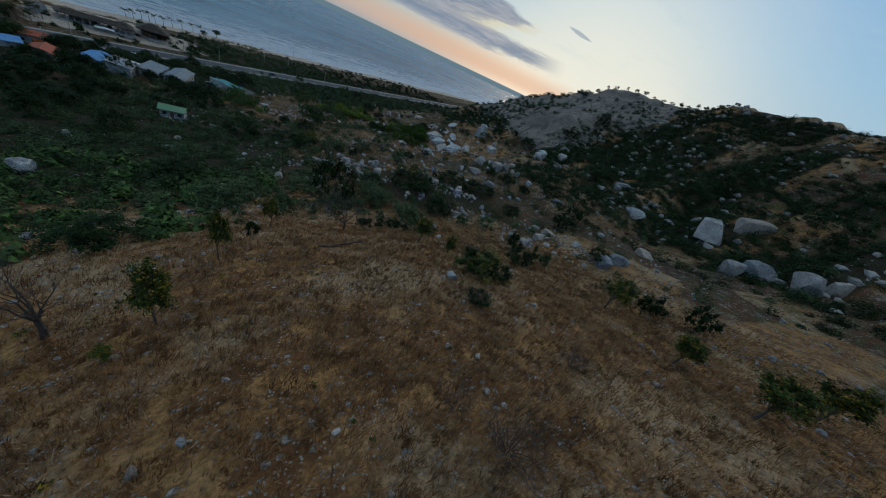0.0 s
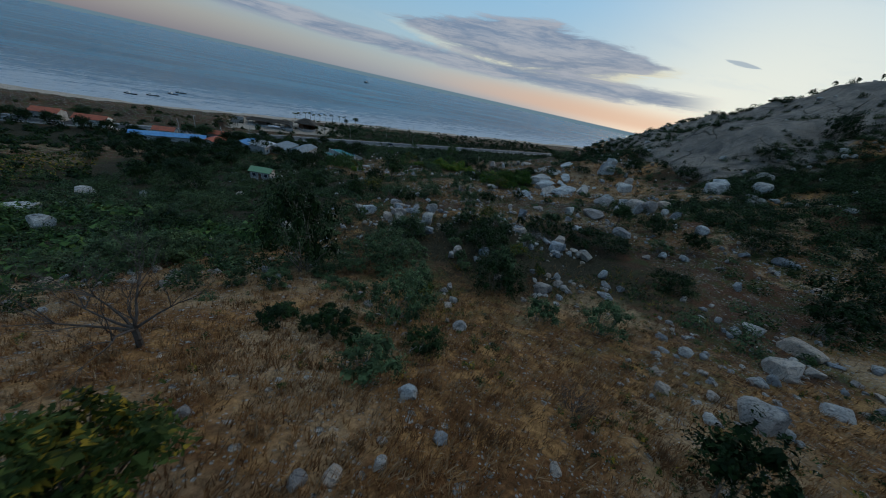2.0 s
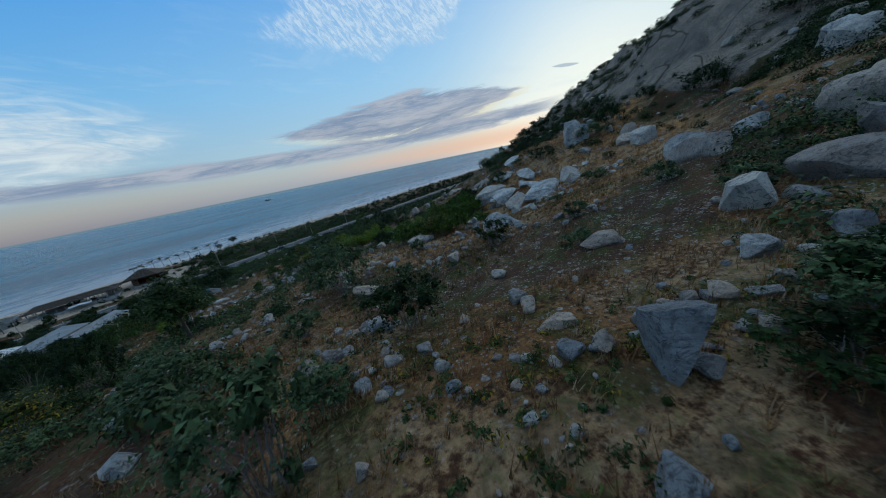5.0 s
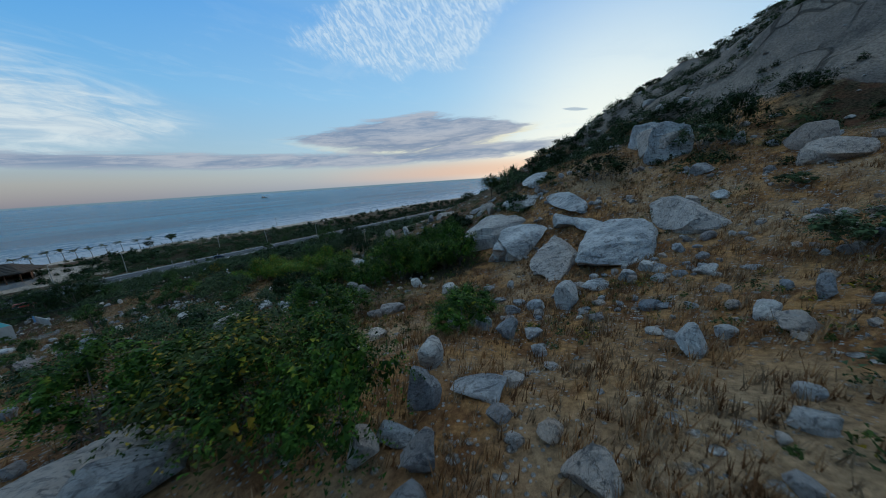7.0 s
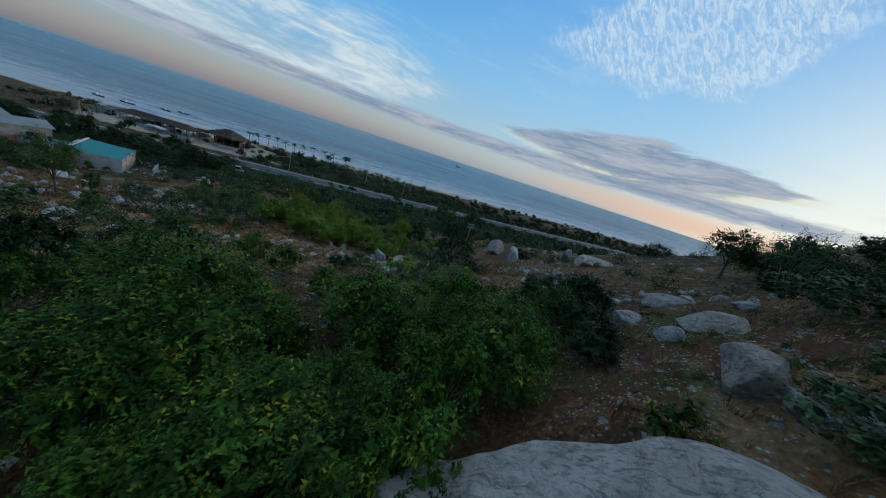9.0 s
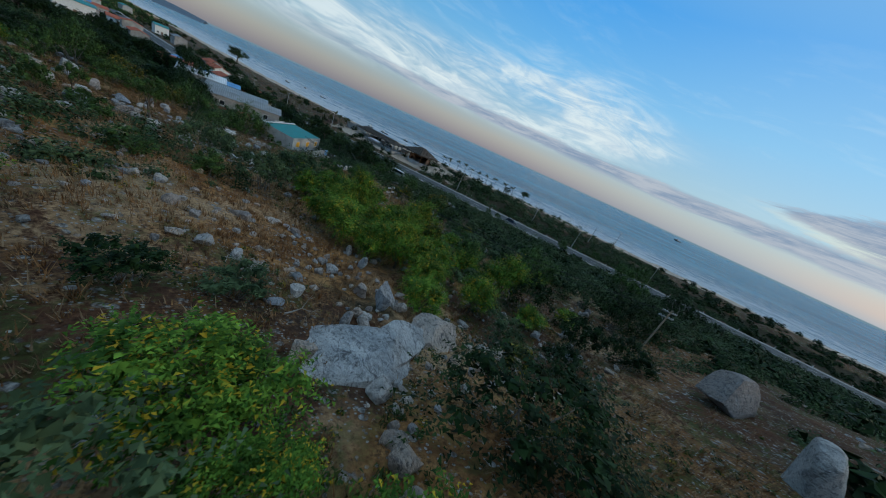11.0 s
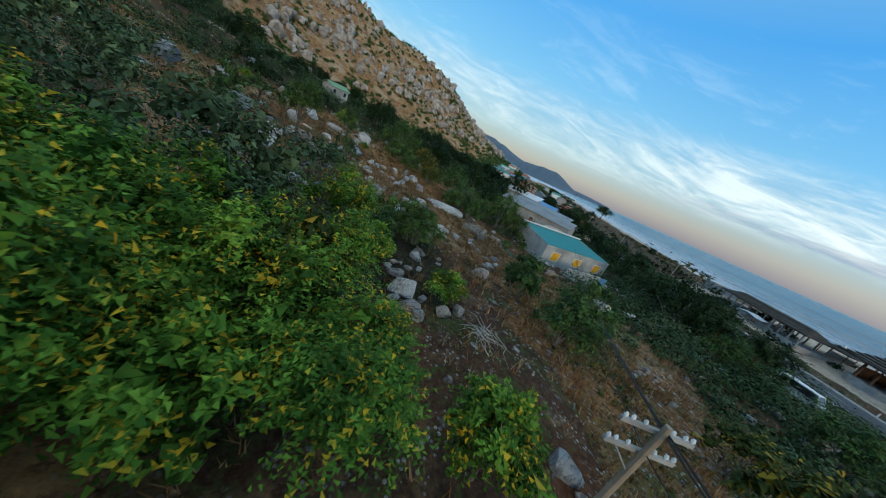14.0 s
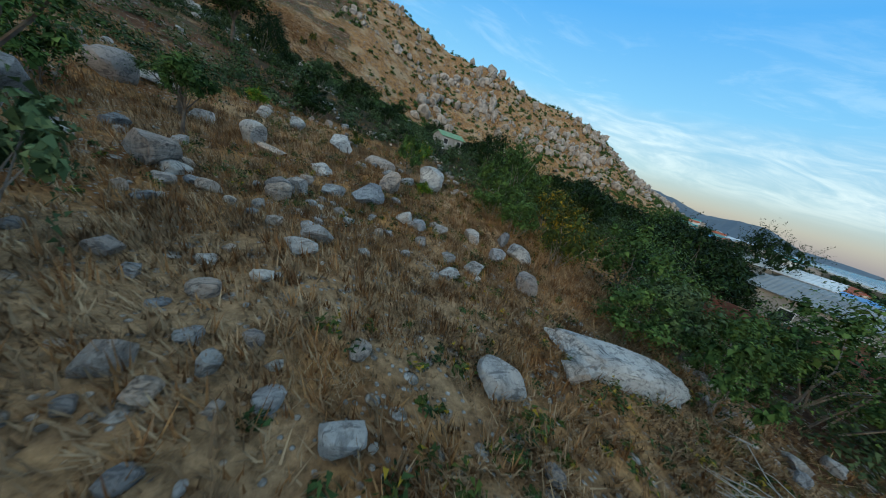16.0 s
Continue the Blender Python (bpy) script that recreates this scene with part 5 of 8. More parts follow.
BOULDERS_Q = [
    (-8.6, -3.4, 0.4, 0.5), (-6.3, -6, 0.6, 0.5), (-5.8, -6.8, 0.6, 0.6), (8, -16.8, 3.2, 2), (7, -13.6, 1.9, 0.7),
    (10.1, -17.5, 1.1, 0.7), (11.3, -18.7, 1.2, 1.5), (7.2, -20.4, 1.4, 1.1), (11.4, -16, 1.4, 0.7), (2.3, -16.6, 1,
    0.6), (1.2, -16.2, 0.6, 0.8), (1.7, -14.6, 0.6, 0.7), (3.8, -14.9, 1, 0.7), (3.9, -16.7, 1.1, 0.6), (5.2, -17.7,
    0.8, 0.6), (3.2, -18.6, 1.1, 0.9), (-0.1, -12, 1.1, 0.4), (0.3, -13.4, 0.6, 0.5), (1, -13.2, 0.5, 0.6), (-0.2, -5.2,
    1.1, 0.5), (-3, -9.4, 1, 0.4), (24.3, -4.5, 3.8, 1.6)]
BOULDERS_R = [
    (23.5, 18.9, 2, 0.7), (9.7, 10.4, 2.8, 0.9), (27.6, 8, 2.1, 2.2), (10, -18.8, 0.5, 0.4), (10.5, -19.4, 0.6, 0.2),
    (8.5, -18.8, 0.4, 0.4), (11.3, -21, 0.7, 0.9), (10.2, -15.8, 0.9, 0.5), (12.2, -26.5, 1.8, 1.5), (11.6, -29.3, 1.6,
    0.6), (13.1, -30.2, 1.7, 0.8), (10.7, -31, 1.1, 0.4), (4.4, -31.6, 1.3, 0.5), (1.9, -34, 2.4, 1.4), (1.4, -35, 0.9,
    0.4), (9.6, -33.5, 2, 0.6), (30.4, -15.2, 1.7, 1.1), (27.2, -14.5, 1.4, 1.3), (24.3, -14.9, 1.4, 0.8), (32.5, 8.6,
    2.5, 3.1), (35.7, 9.8, 3.3, 3.1), (41.5, 14.7, 3, 1.5)]
BOULDERS_S = [
    (38.2, 3.8, 2.1, 1.9), (36.8, 5.6, 1.5, 1.8), (-0.8, -36.8, 0.9, 0.4), (1.1, -37.1, 0.9, 0.3), (1.6, -37.6, 0.3,
    0.4), (2.6, -37.5, 0.8, 0.4), (20.3, -31.3, 1, 0.8), (-9.5, -37.1, 1, 0.8), (-5.3, -24.5, 2.5, 0.8), (-20.4, -6.7,
    3.6, 1.1), (-16.1, -12.7, 2.1, 2.3), (-22.5, -0.8, 1.9, 0.6), (-23.4, -8.7, 2.2, 1.3), (-23.9, -13.1, 2, 1.9),
    (-68.2, 2.8, 1.7, 1.4), (-39.5, -21.9, 2.2, 2.1), (-51.1, -2.9, 1.5, 0.7), (24.5, -41.2, 3.2, 1.4), (18.1, -45.7, 3,
    1.9), (23.1, -37.6, 1.9, 1), (21.5, -44.9, 1.2, 0.8), (26.1, -49.3, 2.6, 1.4)]
BOULDERS_T = [
    (26.3, -51.1, 1.2, 0.7), (19, -56.3, 1.4, 1.1), (13.2, -56.8, 1.1, 1), (16.7, -50.3, 1.9, 0.9), (42.4, -40.3, 2.3,
    1.2), (49.9, -35.7, 0.8, 0.9), (21.7, -48.9, 1, 0.6), (19.9, -54.6, 0.5, 0.5), (13.1, -57.8, 0.9, 0.4), (71.9,
    -10.9, 3.1, 2.4), (43.7, -17.4, 3.6, 1.2), (39.2, -4.3, 2.7, 1.8), (31.9, -24.8, 1.1, 1.4), (8.8, -14.4, 3.1, 2.2),
    (12.3, -19.3, 1.9, 2), (8.6, -53.3, 2, 1.9), (80.3, -42.5, 12, 6.9), (60.2, -60.6, 6.1, 3.5), (68.8, -61.9, 7.9,
    4.8), (67.1, -69.9, 6.1, 5.4), (73.2, -71.7, 3.7, 4), (62.5, -30.1, 6.8, 3)]
BOULDERS_U = [
    (-16.7, 107.8, 0.9, 0.9), (-12.3, 108.0, 0.5, 0.7), (-12.8, 110.1, 0.6, 0.4), (-15.0, 105.6, 0.6, 0.3), (-18.4, 102.1, 0.7, 0.4), (-14.1, 107.7, 0.6, 0.3), (-15.3, 102.8, 0.5, 0.4),
    (-78.2, -28.7, 3.3, 2.4), (-98.4, -8.4, 4.6, 2.2), (-92, -29, 3.1, 3.5), (-92.7, -22.5, 5.8, 1.7), (-77.2, -35.6,
    2.5, 1.2), (-85.2, -6.3, 2.7, 1.7), (-66.7, -5.8, 2.5, 1), (76.7, -9.8, 9.2, 2.7)]
BOULDERS = BOULDERS_A + BOULDERS_B + BOULDERS_C + BOULDERS_D + BOULDERS_E + BOULDERS_F + BOULDERS_G + BOULDERS_H + BOULDERS_I + BOULDERS_J + BOULDERS_K + BOULDERS_L + BOULDERS_M + BOULDERS_N + BOULDERS_O + BOULDERS_P + BOULDERS_Q + BOULDERS_R + BOULDERS_S + BOULDERS_T + BOULDERS_U

WOOD_A = [
    (-186, 57, 8, 6), (-195, 53, 8.5, 6.4), (-204, 50, 8, 6), (-213, 48, 8.5, 6.2), (-178, 61, 8, 6), (-169, 64, 7, 5),
    (-97.5, 78, 6, 5), (-104, 74, 6.5, 5), (-91, 80.5, 6, 4.6),
    (-108.1, 40.6, 8.6, 6), (-119.9, 31.7, 5.6, 5.1), (-115.4, 23.1, 6.4, 5), (-100.4, 27.3, 7, 4.5), (-134.2, 98, 7.8,
    5.3), (-122.3, 60.3, 7.1, 5.9), (-111.8, 44.9, 6.2, 4.6), (-85.1, 66, 6.8, 5.5), (-111.1, 50.1, 5.7, 4.7), (-88.3,
    74.1, 8, 5.2), (-112.5, 28.9, 6.2, 6.1), (-107, 125.8, 8.7, 5.9), (-120.1, 109.9, 6.2, 5.7), (-136.9, 110.1, 6.2,
    5.7), (-97.1, 3.4, 7.4, 5.9), (-126, 53.1, 7.9, 6), (-98, 16.3, 8.5, 4.8), (-115.8, 39.7, 7.2, 5.4), (-134.4, 87.4,
    6, 5.6), (-138.2, 90.8, 6.4, 6), (-136.8, 82.5, 8.7, 5.9), (-112.2, 57.2, 6, 5.3)]
WOOD_B = [
    (-142.7, 100.9, 5.6, 4.4), (-120.4, 66.2, 6.6, 5.4), (-75.9, -42.2, 8, 5.6), (-104, -24.1, 8.9, 4.6), (-89.3, -31.4,
    8.3, 4.2), (-98.2, -28.1, 7.9, 5.5), (-105.4, 22.4, 8.9, 4.4), (-122.3, 45.3, 8.6, 4.7), (-93.6, 31.2, 6, 5.8),
    (-101.9, 36.7, 6, 4.7), (-133.7, 34.4, 7.9, 5.1), (-144.1, 42.9, 8.9, 5.8), (-140.6, 51.7, 8.1, 4.7)]
WOOD = WOOD_A + WOOD_B

# ---- rocks ----
CHANCE = random.Random(7)


def stone_mesh(name, seed, mat, level=3, cuts=9, flat=0.75, lumps=0.07, splits=0.0, boxy=0.0, joints=()):
    """A worn granite boulder about one metre across, its planes cut by chance, sitting on z = 0."""
    r = random.Random(seed)
    bm = bmesh.new()
    bmesh.ops.create_icosphere(bm, subdivisions=level, radius=0.5)
    planes = []
    for k in range(cuts):
        v = Vector((r.gauss(0, 1), r.gauss(0, 1), r.gauss(0, 0.7))).normalized()
        planes.append((v, r.uniform(0.24, 0.42)))
    shift = Vector((r.uniform(0, 90), r.uniform(0, 90), r.uniform(0, 90)))
    square = boxy or r.uniform(0.62, 0.85)
    for v in bm.verts:
        p = Vector([math.copysign(0.5 * abs(2 * c) ** square, c) for c in v.co])
        for normal, depth in planes:
            over = p.dot(normal) - depth
            if over > 0:
                p -= normal * over * 0.985
        p *= 1 + lumps * noise.noise(p * 2.3 + shift) + 0.45 * lumps * noise.noise(p * 7.0 + shift) + 0.25 * lumps * noise.noise(p * 19.0 + shift)
        if splits:
            d = noise.voronoi(p * 2.1 + shift + 0.3 * noise.noise_vector(p * 3 + shift))[0]
            p *= 1 - splits * max(0.0, 1 - (d[1] - d[0]) / 0.13)
        for way, at, side, limit in joints:
            if p.dot(Vector(side)) < limit:
                gap = abs(p.dot(Vector(way)) - at + 0.03 * noise.noise(p * 4 + shift))
                p *= 1 - 0.16 * math.exp(-(gap / 0.016) ** 2)
        v.co = p
    xs = [v.co for v in bm.verts]
    lo = Vector((min(c.x for c in xs), min(c.y for c in xs), min(c.z for c in xs)))
    hi = Vector((max(c.x for c in xs), max(c.y for c in xs), max(c.z for c in xs)))
    for v in bm.verts:
        v.co = Vector(((v.co.x - lo.x) / (hi.x - lo.x) - 0.5, ((v.co.y - lo.y) / (hi.y - lo.y) - 0.5) * flat, (v.co.z - lo.z) / (hi.z - lo.z)))
    me = bpy.data.meshes.new(name)
    bm.to_mesh(me)
    bm.free()
    me.materials.append(mat)
    me.polygons.foreach_set("use_smooth", [True] * len(me.polygons))
    me.set_sharp_from_angle(angle=radians(24))
    return me


def slope_at(x, y, span):
    dx = float(ground_z(x + span, y) - ground_z(x - span, y)) / (2 * span)
    dy = float(ground_z(x, y + span) - ground_z(x, y - span)) / (2 * span)
    return Vector((-dx, -dy, 1)).normalized()


def settle(x, y, w):
    """The lowest ground under a thing's foot."""
    a = np.array([0, 1, 2, 3]) * 1.571
    return float(min(ground_z(x, y), np.min(ground_z(x + 0.33 * w * np.cos(a), y + 0.33 * w * np.sin(a)))))


BOULDER_SHAPES = [stone_mesh("boulder", k, ROCK_DARK if k % 4 == 3 else BOULDER_ROCK, 4 if k < 4 else 3, 11 + k % 5, 0.66 + 0.05 * (k % 6), 0.065) for k in range(12)]
SLAB_SHAPES = [stone_mesh("rock_slab", 40 + k, ROCK if k == 1 else ROCK_DARK, 5, 4, 1.0, 0.11, 0.03, 0.55) for k in range(5)]
OUTCROP_SHAPE = stone_mesh("rock_slab", 47, ROCK, 6, 3, 1.0, 0.10, 0.0, 0.58, (((0.12, 1, 0), 0.02, (0, 0, 1), 9), ((1, 0.35, 0.1), -0.04, (0, 1, 0), 0.02), ((1, -0.3, 0), 0.27, (0, -1, 0), -0.02)))
BOULDER_WORDS = ("weathered grey granite boulder lying in dry grass", "pale angular granite boulder on stony soil",
                 "rounded granite boulder with dark lichen stains", "brownish granite boulder half sunk in earth")


ROCKS = []


def set_rock(name, me, x, y, w, h, turn, label, group, sink=0.14, tilt=0.5):
    ob = new(name, me)
    up = Vector((0, 0, 1)).lerp(slope_at(x, y, max(0.6, 0.4 * w)), tilt).normalized()
    ob.matrix_world = Matrix.LocRotScale((x, y, settle(x, y, w) - sink * h), up.to_track_quat("Z", "Y") @ Euler((0, 0, turn)).to_quaternion(), (w, w, h * (1 + sink)))
    ROCKS.append((x, y, ob))
    return tagged(ob, label, "rock", group)


BOULDERS.sort(key=lambda q: -q[2])
for k, (x, y, w, h) in enumerate(BOULDERS[:300]):
    set_rock("boulder", BOULDER_SHAPES[k % 4 if w > 2.2 else 4 + k % 8], x, y, w, h, CHANCE.uniform(0, 6.28), BOULDER_WORDS[k % 4], "boulders on the hillside")
# outcrops: x, y, length, width, height, turn
SLABS = [
    (23.5, 65.9, 10.0, 6.8, 3.3, -62), (22.3, 73.6, 11.0, 9.2, 3.8, 85), (24.9, 58.4, 10.0, 3.6, 2.1, -84), (29.8, 55.6, 11.0, 6.6, 2.7, -65),
    (36.2, 55.2, 9.0, 5.0, 2.4, -20), (32.0, 69.2, 10.0, 3.6, 1.5, -30), (29.4, 65.6, 6.0, 2.5, 1.3, -42), (30.4, 61.6, 6.0, 3.0, 1.5, -50),
    (30, 78, 9, 6, 1.5, 0), (47.0, 69.5, 6.5, 5.0, 5.0, 30), (-1, 104.5, 9, 5, 1.2, 35), (-2.5, 108.2, 7, 3, 1.3, 40),
    (-3.5, 111.6, 4, 3.5, 1.6, 0), (-64.3, 90.2, 6.4, 2.2, 1.0, 96), (10.3, 31.2, 5.5, 3.6, 2.4, 50), (2, -9.8, 4, 2.5, 1.0, 0),
    (-1.0, 38.6, 5.0, 2.5, 1.3, 20), (-32.2, -5.0, 11.0, 2.2, 1.2, 85), (33.8, 11.5, 5.5, 3.6, 3.2, 20), (32.7, 25.0, 4.7, 3.0, 2.4, 60),
    (48.0, 52.1, 4.5, 3.2, 2.2, 10), (50.7, 76.9, 5.0, 4.0, 4.0, 40), (64.9, 31.2, 6.0, 4.5, 3.4, 0), (75.9, 31.9, 5.0, 4.0, 3.2, 70), (84.6, 42.3, 5.0, 4.0, 2.6, 30), (35.4, 85.4, 9.0, 5.0, 1.9, -40)]
for k, (x, y, length, width, h, turn) in enumerate(SLABS):
    ob = set_rock("rock_slab", OUTCROP_SHAPE if k == 0 else SLAB_SHAPES[k % 5], x, y, 1.0, h, radians(turn), "large cracked grey granite outcrop bare of grass", "granite outcrops", 0.35, 0.45)
    ob.matrix_world = Matrix.Translation((0, 0, settle(x, y, width) - settle(x, y, 1.0))) @ ob.matrix_world @ Matrix.Diagonal((length, width, 1, 1))

# ---- foliage ----
class Soup:
    """Faces gathered for one mesh."""

    def __init__(self):
        self.verts, self.faces, self.count = [], [], 0

    def tube(self, a, b, ra, rb, sides=5):
        a, b = Vector(a), Vector(b)
        q = (b - a).to_track_quat("Z", "Y")
        n = self.count
        for centre, r in ((a, ra), (b, rb)):
            for k in range(sides):
                t = 6.2832 * k / sides
                self.verts.append(tuple(centre + q @ Vector((r * math.cos(t), r * math.sin(t), 0))))
        for k in range(sides):
            m = (k + 1) % sides
            self.faces.append((n + k, n + m, n + sides + m, n + sides + k))
        self.count += 2 * sides

    def leaves(self, at, facing, length, width, rng, fold=0.18):
        """One folded leaf at each place, lying across its facing direction."""
        n = len(at)
        up = facing / np.maximum(np.linalg.norm(facing, axis=1, keepdims=True), 1e-6)
        side = np.cross(up, rng.normal(size=(n, 3)))
        side /= np.maximum(np.linalg.norm(side, axis=1, keepdims=True), 1e-6)
        fore = np.cross(side, up)
        size = rng.uniform(0.7, 1.3, (n, 1))
        blade = np.stack([at - fore * length * size * 0.5 - side * width * size * 0.5, at - fore * length * size * 0.3 + side * width * size * 0.55 + up * fold * width,
                          at + (fore - 0.3 * up) * length * size * 0.6], 1).reshape(-1, 3)
        self.faces.extend((self.count + np.arange(3 * n).reshape(-1, 3)).tolist())
        self.verts.extend(blade.tolist())
        self.count += 3 * n

    def mesh(self, name, mat):
        return mesh_of(name, self.verts, self.faces, mat)


def grow(soup, start, way, length, radius, depth, rng, tips, spread=0.55, sides=4, bend=0.25):
    """A branch in three bent pieces, forking at its end."""
    p, d = Vector(start), Vector(way).normalized()
    for k in range(3):
        d = (d + Vector((rng.uniform(-bend, bend), rng.uniform(-bend, bend), rng.uniform(-bend * 0.5, bend * 0.7)))).normalized()
        q = p + d * length / 3
        soup.tube(p, q, radius * (1 - 0.2 * k), radius * (0.8 - 0.2 * k), sides)
        p = q
        if depth and k and rng.random() < 0.6:
            side = (d + Vector((rng.uniform(-1, 1), rng.uniform(-1, 1), rng.uniform(-0.2, 0.6))) * spread * 1.3).normalized()
            grow(soup, p, side, length * rng.uniform(0.5, 0.75), radius * 0.45, depth - 1, rng, tips, spread, 3, bend)
    if depth:
        for k in range(rng.choice((2, 2, 3))):
            side = (d + Vector((rng.uniform(-1, 1), rng.uniform(-1, 1), rng.uniform(-0.3, 0.5))) * spread).normalized()
            grow(soup, p, side, length * rng.uniform(0.6, 0.85), radius * 0.4, depth - 1, rng, tips, spread, 3, bend)
    else:
        tips.append(p)


def bush_meshes(seed, width, height, count, leaf, mat, stems=4, trunk=0.0, clumps=26, openness=0.5):
    """The stems and the leaves of a shrub, or of a tree where it has a trunk."""
    r, rng = random.Random(seed), np.random.RandomState(seed)
    wood, green = Soup(), Soup()
    centres = []
    foot = trunk * height
    for k in range(clumps):
        a, e = 6.2832 * (k * 0.618 % 1) + r.uniform(-0.4, 0.4), r.uniform(-0.15, 1.0)
        rad = math.sqrt(max(0.0, 1 - max(e, 0) ** 2)) * r.uniform(0.35, 0.86) * (0.82 if e < 0.1 else 1.0)
        size = r.uniform(0.10, 0.25) * width
        top = foot + (height - foot) * (0.42 + 0.46 * e * r.uniform(0.75, 1.12))
        c = Vector((0.5 * width * rad * math.cos(a), 0.5 * width * rad * math.sin(a), top))
        centres.append((c, size))
    if trunk:
        lean = Vector((r.uniform(-0.15, 0.15), r.uniform(-0.15, 0.15), 1)) * foot
        wood.tube((0, 0, -0.3), lean * 0.5, 0.032 * height, 0.026 * height, 7)
        wood.tube(lean * 0.5, lean, 0.026 * height, 0.02 * height, 7)
    else:
        lean = Vector((0, 0, 0.02))
    for k, (c, size) in enumerate(centres):
        if k % max(1, clumps // (stems * 2)) == 0:
            start = lean if trunk else Vector((r.uniform(-0.08, 0.08) * width, r.uniform(-0.08, 0.08) * width, -0.15))
            mid = start.lerp(c, 0.5) + Vector((r.uniform(-0.06, 0.06), r.uniform(-0.06, 0.06), 0.05)) * width
            thick = 0.011 * height if trunk else 0.010 * height
            wood.tube(start, mid, thick, thick * 0.7, 4), wood.tube(mid, c, thick * 0.7, thick * 0.25, 4)
    share = np.array([s * s for _, s in centres])
    share = (count * share / share.sum()).astype(int)
    for (c, size), m in zip(centres, share):
        # leaves stand in rows on short sprays that break the outline
        sprays = max(2, m // 9)
        d = rng.normal(size=(sprays, 3)) + np.array([0.5 * c.x / width, 0.5 * c.y / width, 0.35])
        d /= np.linalg.norm(d, axis=1, keepdims=True)
        side = np.cross(d, rng.normal(size=(sprays, 3)))
        side /= np.linalg.norm(side, axis=1, keepdims=True)
        long = rng.uniform(0.7, 1.3, (sprays, 1)) * size
        along = np.linspace(openness, 1.0, 9)
        at = np.array(c) + (d * long)[:, None] * along[None, :, None] + side[:, None] * (leaf * 0.45 * (-1.0) ** np.arange(9))[None, :, None]
        at = (at - np.array([0, 0, 0.25]) * long[:, None] * (along ** 2)[None, :, None]).reshape(-1, 3)
        at[:, 2] = np.maximum(at[:, 2], 0.03 * height + 0.1 * rng.rand(len(at)))
        up = np.repeat(d, 9, 0) * 0.35 + np.array([0, 0, 0.8]) + rng.normal(scale=0.4, size=(len(at), 3))
        green.leaves(at, up, leaf, leaf * 0.55, rng)
        # extra hidden leaves inside each clump, added to block light
        blockers = rng.normal(scale=0.7, size=(44, 3))
        green.leaves(np.array(c) + 0.25 * size * blockers, blockers + np.array([0, 0, 0.6]), min(0.26, 0.4 * size), min(0.2, 0.3 * size), rng)
    return wood.mesh("woody_base", TWIG if not trunk else BARK), green.mesh("foliage", mat)


def bare_mesh(seed, height, trunk, mat, depth=3, stems=1, spread=0.75, thick=0.03):
    r, wood, tips = random.Random(seed), Soup(), []
    for k in range(stems):
        way = Vector((r.uniform(-0.2, 0.2), r.uniform(-0.2, 0.2), 1)) if stems == 1 else Vector((r.uniform(-0.9, 0.9), r.uniform(-0.9, 0.9), 0.8))
        grow(wood, (0, 0, -0.1), way, height * trunk, height * thick, depth, r, tips, spread, 6)
    return wood.mesh("branches", mat)


def bare_tree_mesh(seed, height, width, mat):
    """A short trunk with limbs spreading evenly into a low leafless crown."""
    r, wood, tips = random.Random(seed), Soup(), []
    fork = 0.34 * height
    wood.tube((0, 0, -0.2), (0.03 * height, 0, fork * 0.55), 0.042 * height, 0.034 * height, 7)
    wood.tube((0.03 * height, 0, fork * 0.55), (0, 0.02 * height, fork), 0.034 * height, 0.030 * height, 7)
    for k in range(7):
        a = k * 0.898 + r.uniform(-0.25, 0.25)
        out = width / height * r.uniform(0.55, 1.0) if k else 0.1
        way = Vector((math.cos(a) * out, math.sin(a) * out, r.uniform(0.55, 0.95)))
        grow(wood, (0, 0.02 * height, fork * r.uniform(0.8, 1.0)), way, 0.40 * height * way.length, 0.019 * height, 4, r, tips, 0.62, 5, 0.2)
    return wood.mesh("branches", mat)


def kinds_of(name, mat, leaf, sizes, trunk=0.0, dense=1.0, seed=0, openness=0.5):
    """Prototypes of one plant in several sizes: (width, height, stems, foliage)."""
    out = []
    for k, (w, h) in enumerate(sizes):
        count = int(dense * 330 * (w * max(h, 0.6 * w)) ** 0.82 * (0.24 / leaf) ** 1.3)
        out.append((w, h, *bush_meshes(seed + k, w, h, min(count, 15000), leaf, mat, trunk=trunk, clumps=int(11 + 2.4 * w), openness=openness)))
    return out


def plant(name, protos, x, y, w, h, label, category, group):
    """Stands the best-fitting prototype at a place, scaled to its size."""
    pw, ph, stems, foliage = min(protos, key=lambda q: abs(math.log(w / q[0])) + CHANCE.random() * 0.35)
    root = new(name)
    root.matrix_world = Matrix.LocRotScale((x, y, settle(x, y, 0.5 * w) - 0.02), Euler((0, 0, CHANCE.uniform(0, 6.28))), (w / pw, w / pw, h / ph))
    for part_name, me in (("trunk" if name.endswith("tree") else "woody_base", stems), ("crown" if name.endswith("tree") else "foliage", foliage)):
        ob = new(part_name, me)
        ob.parent = root
    return tagged(root, label, category, group)


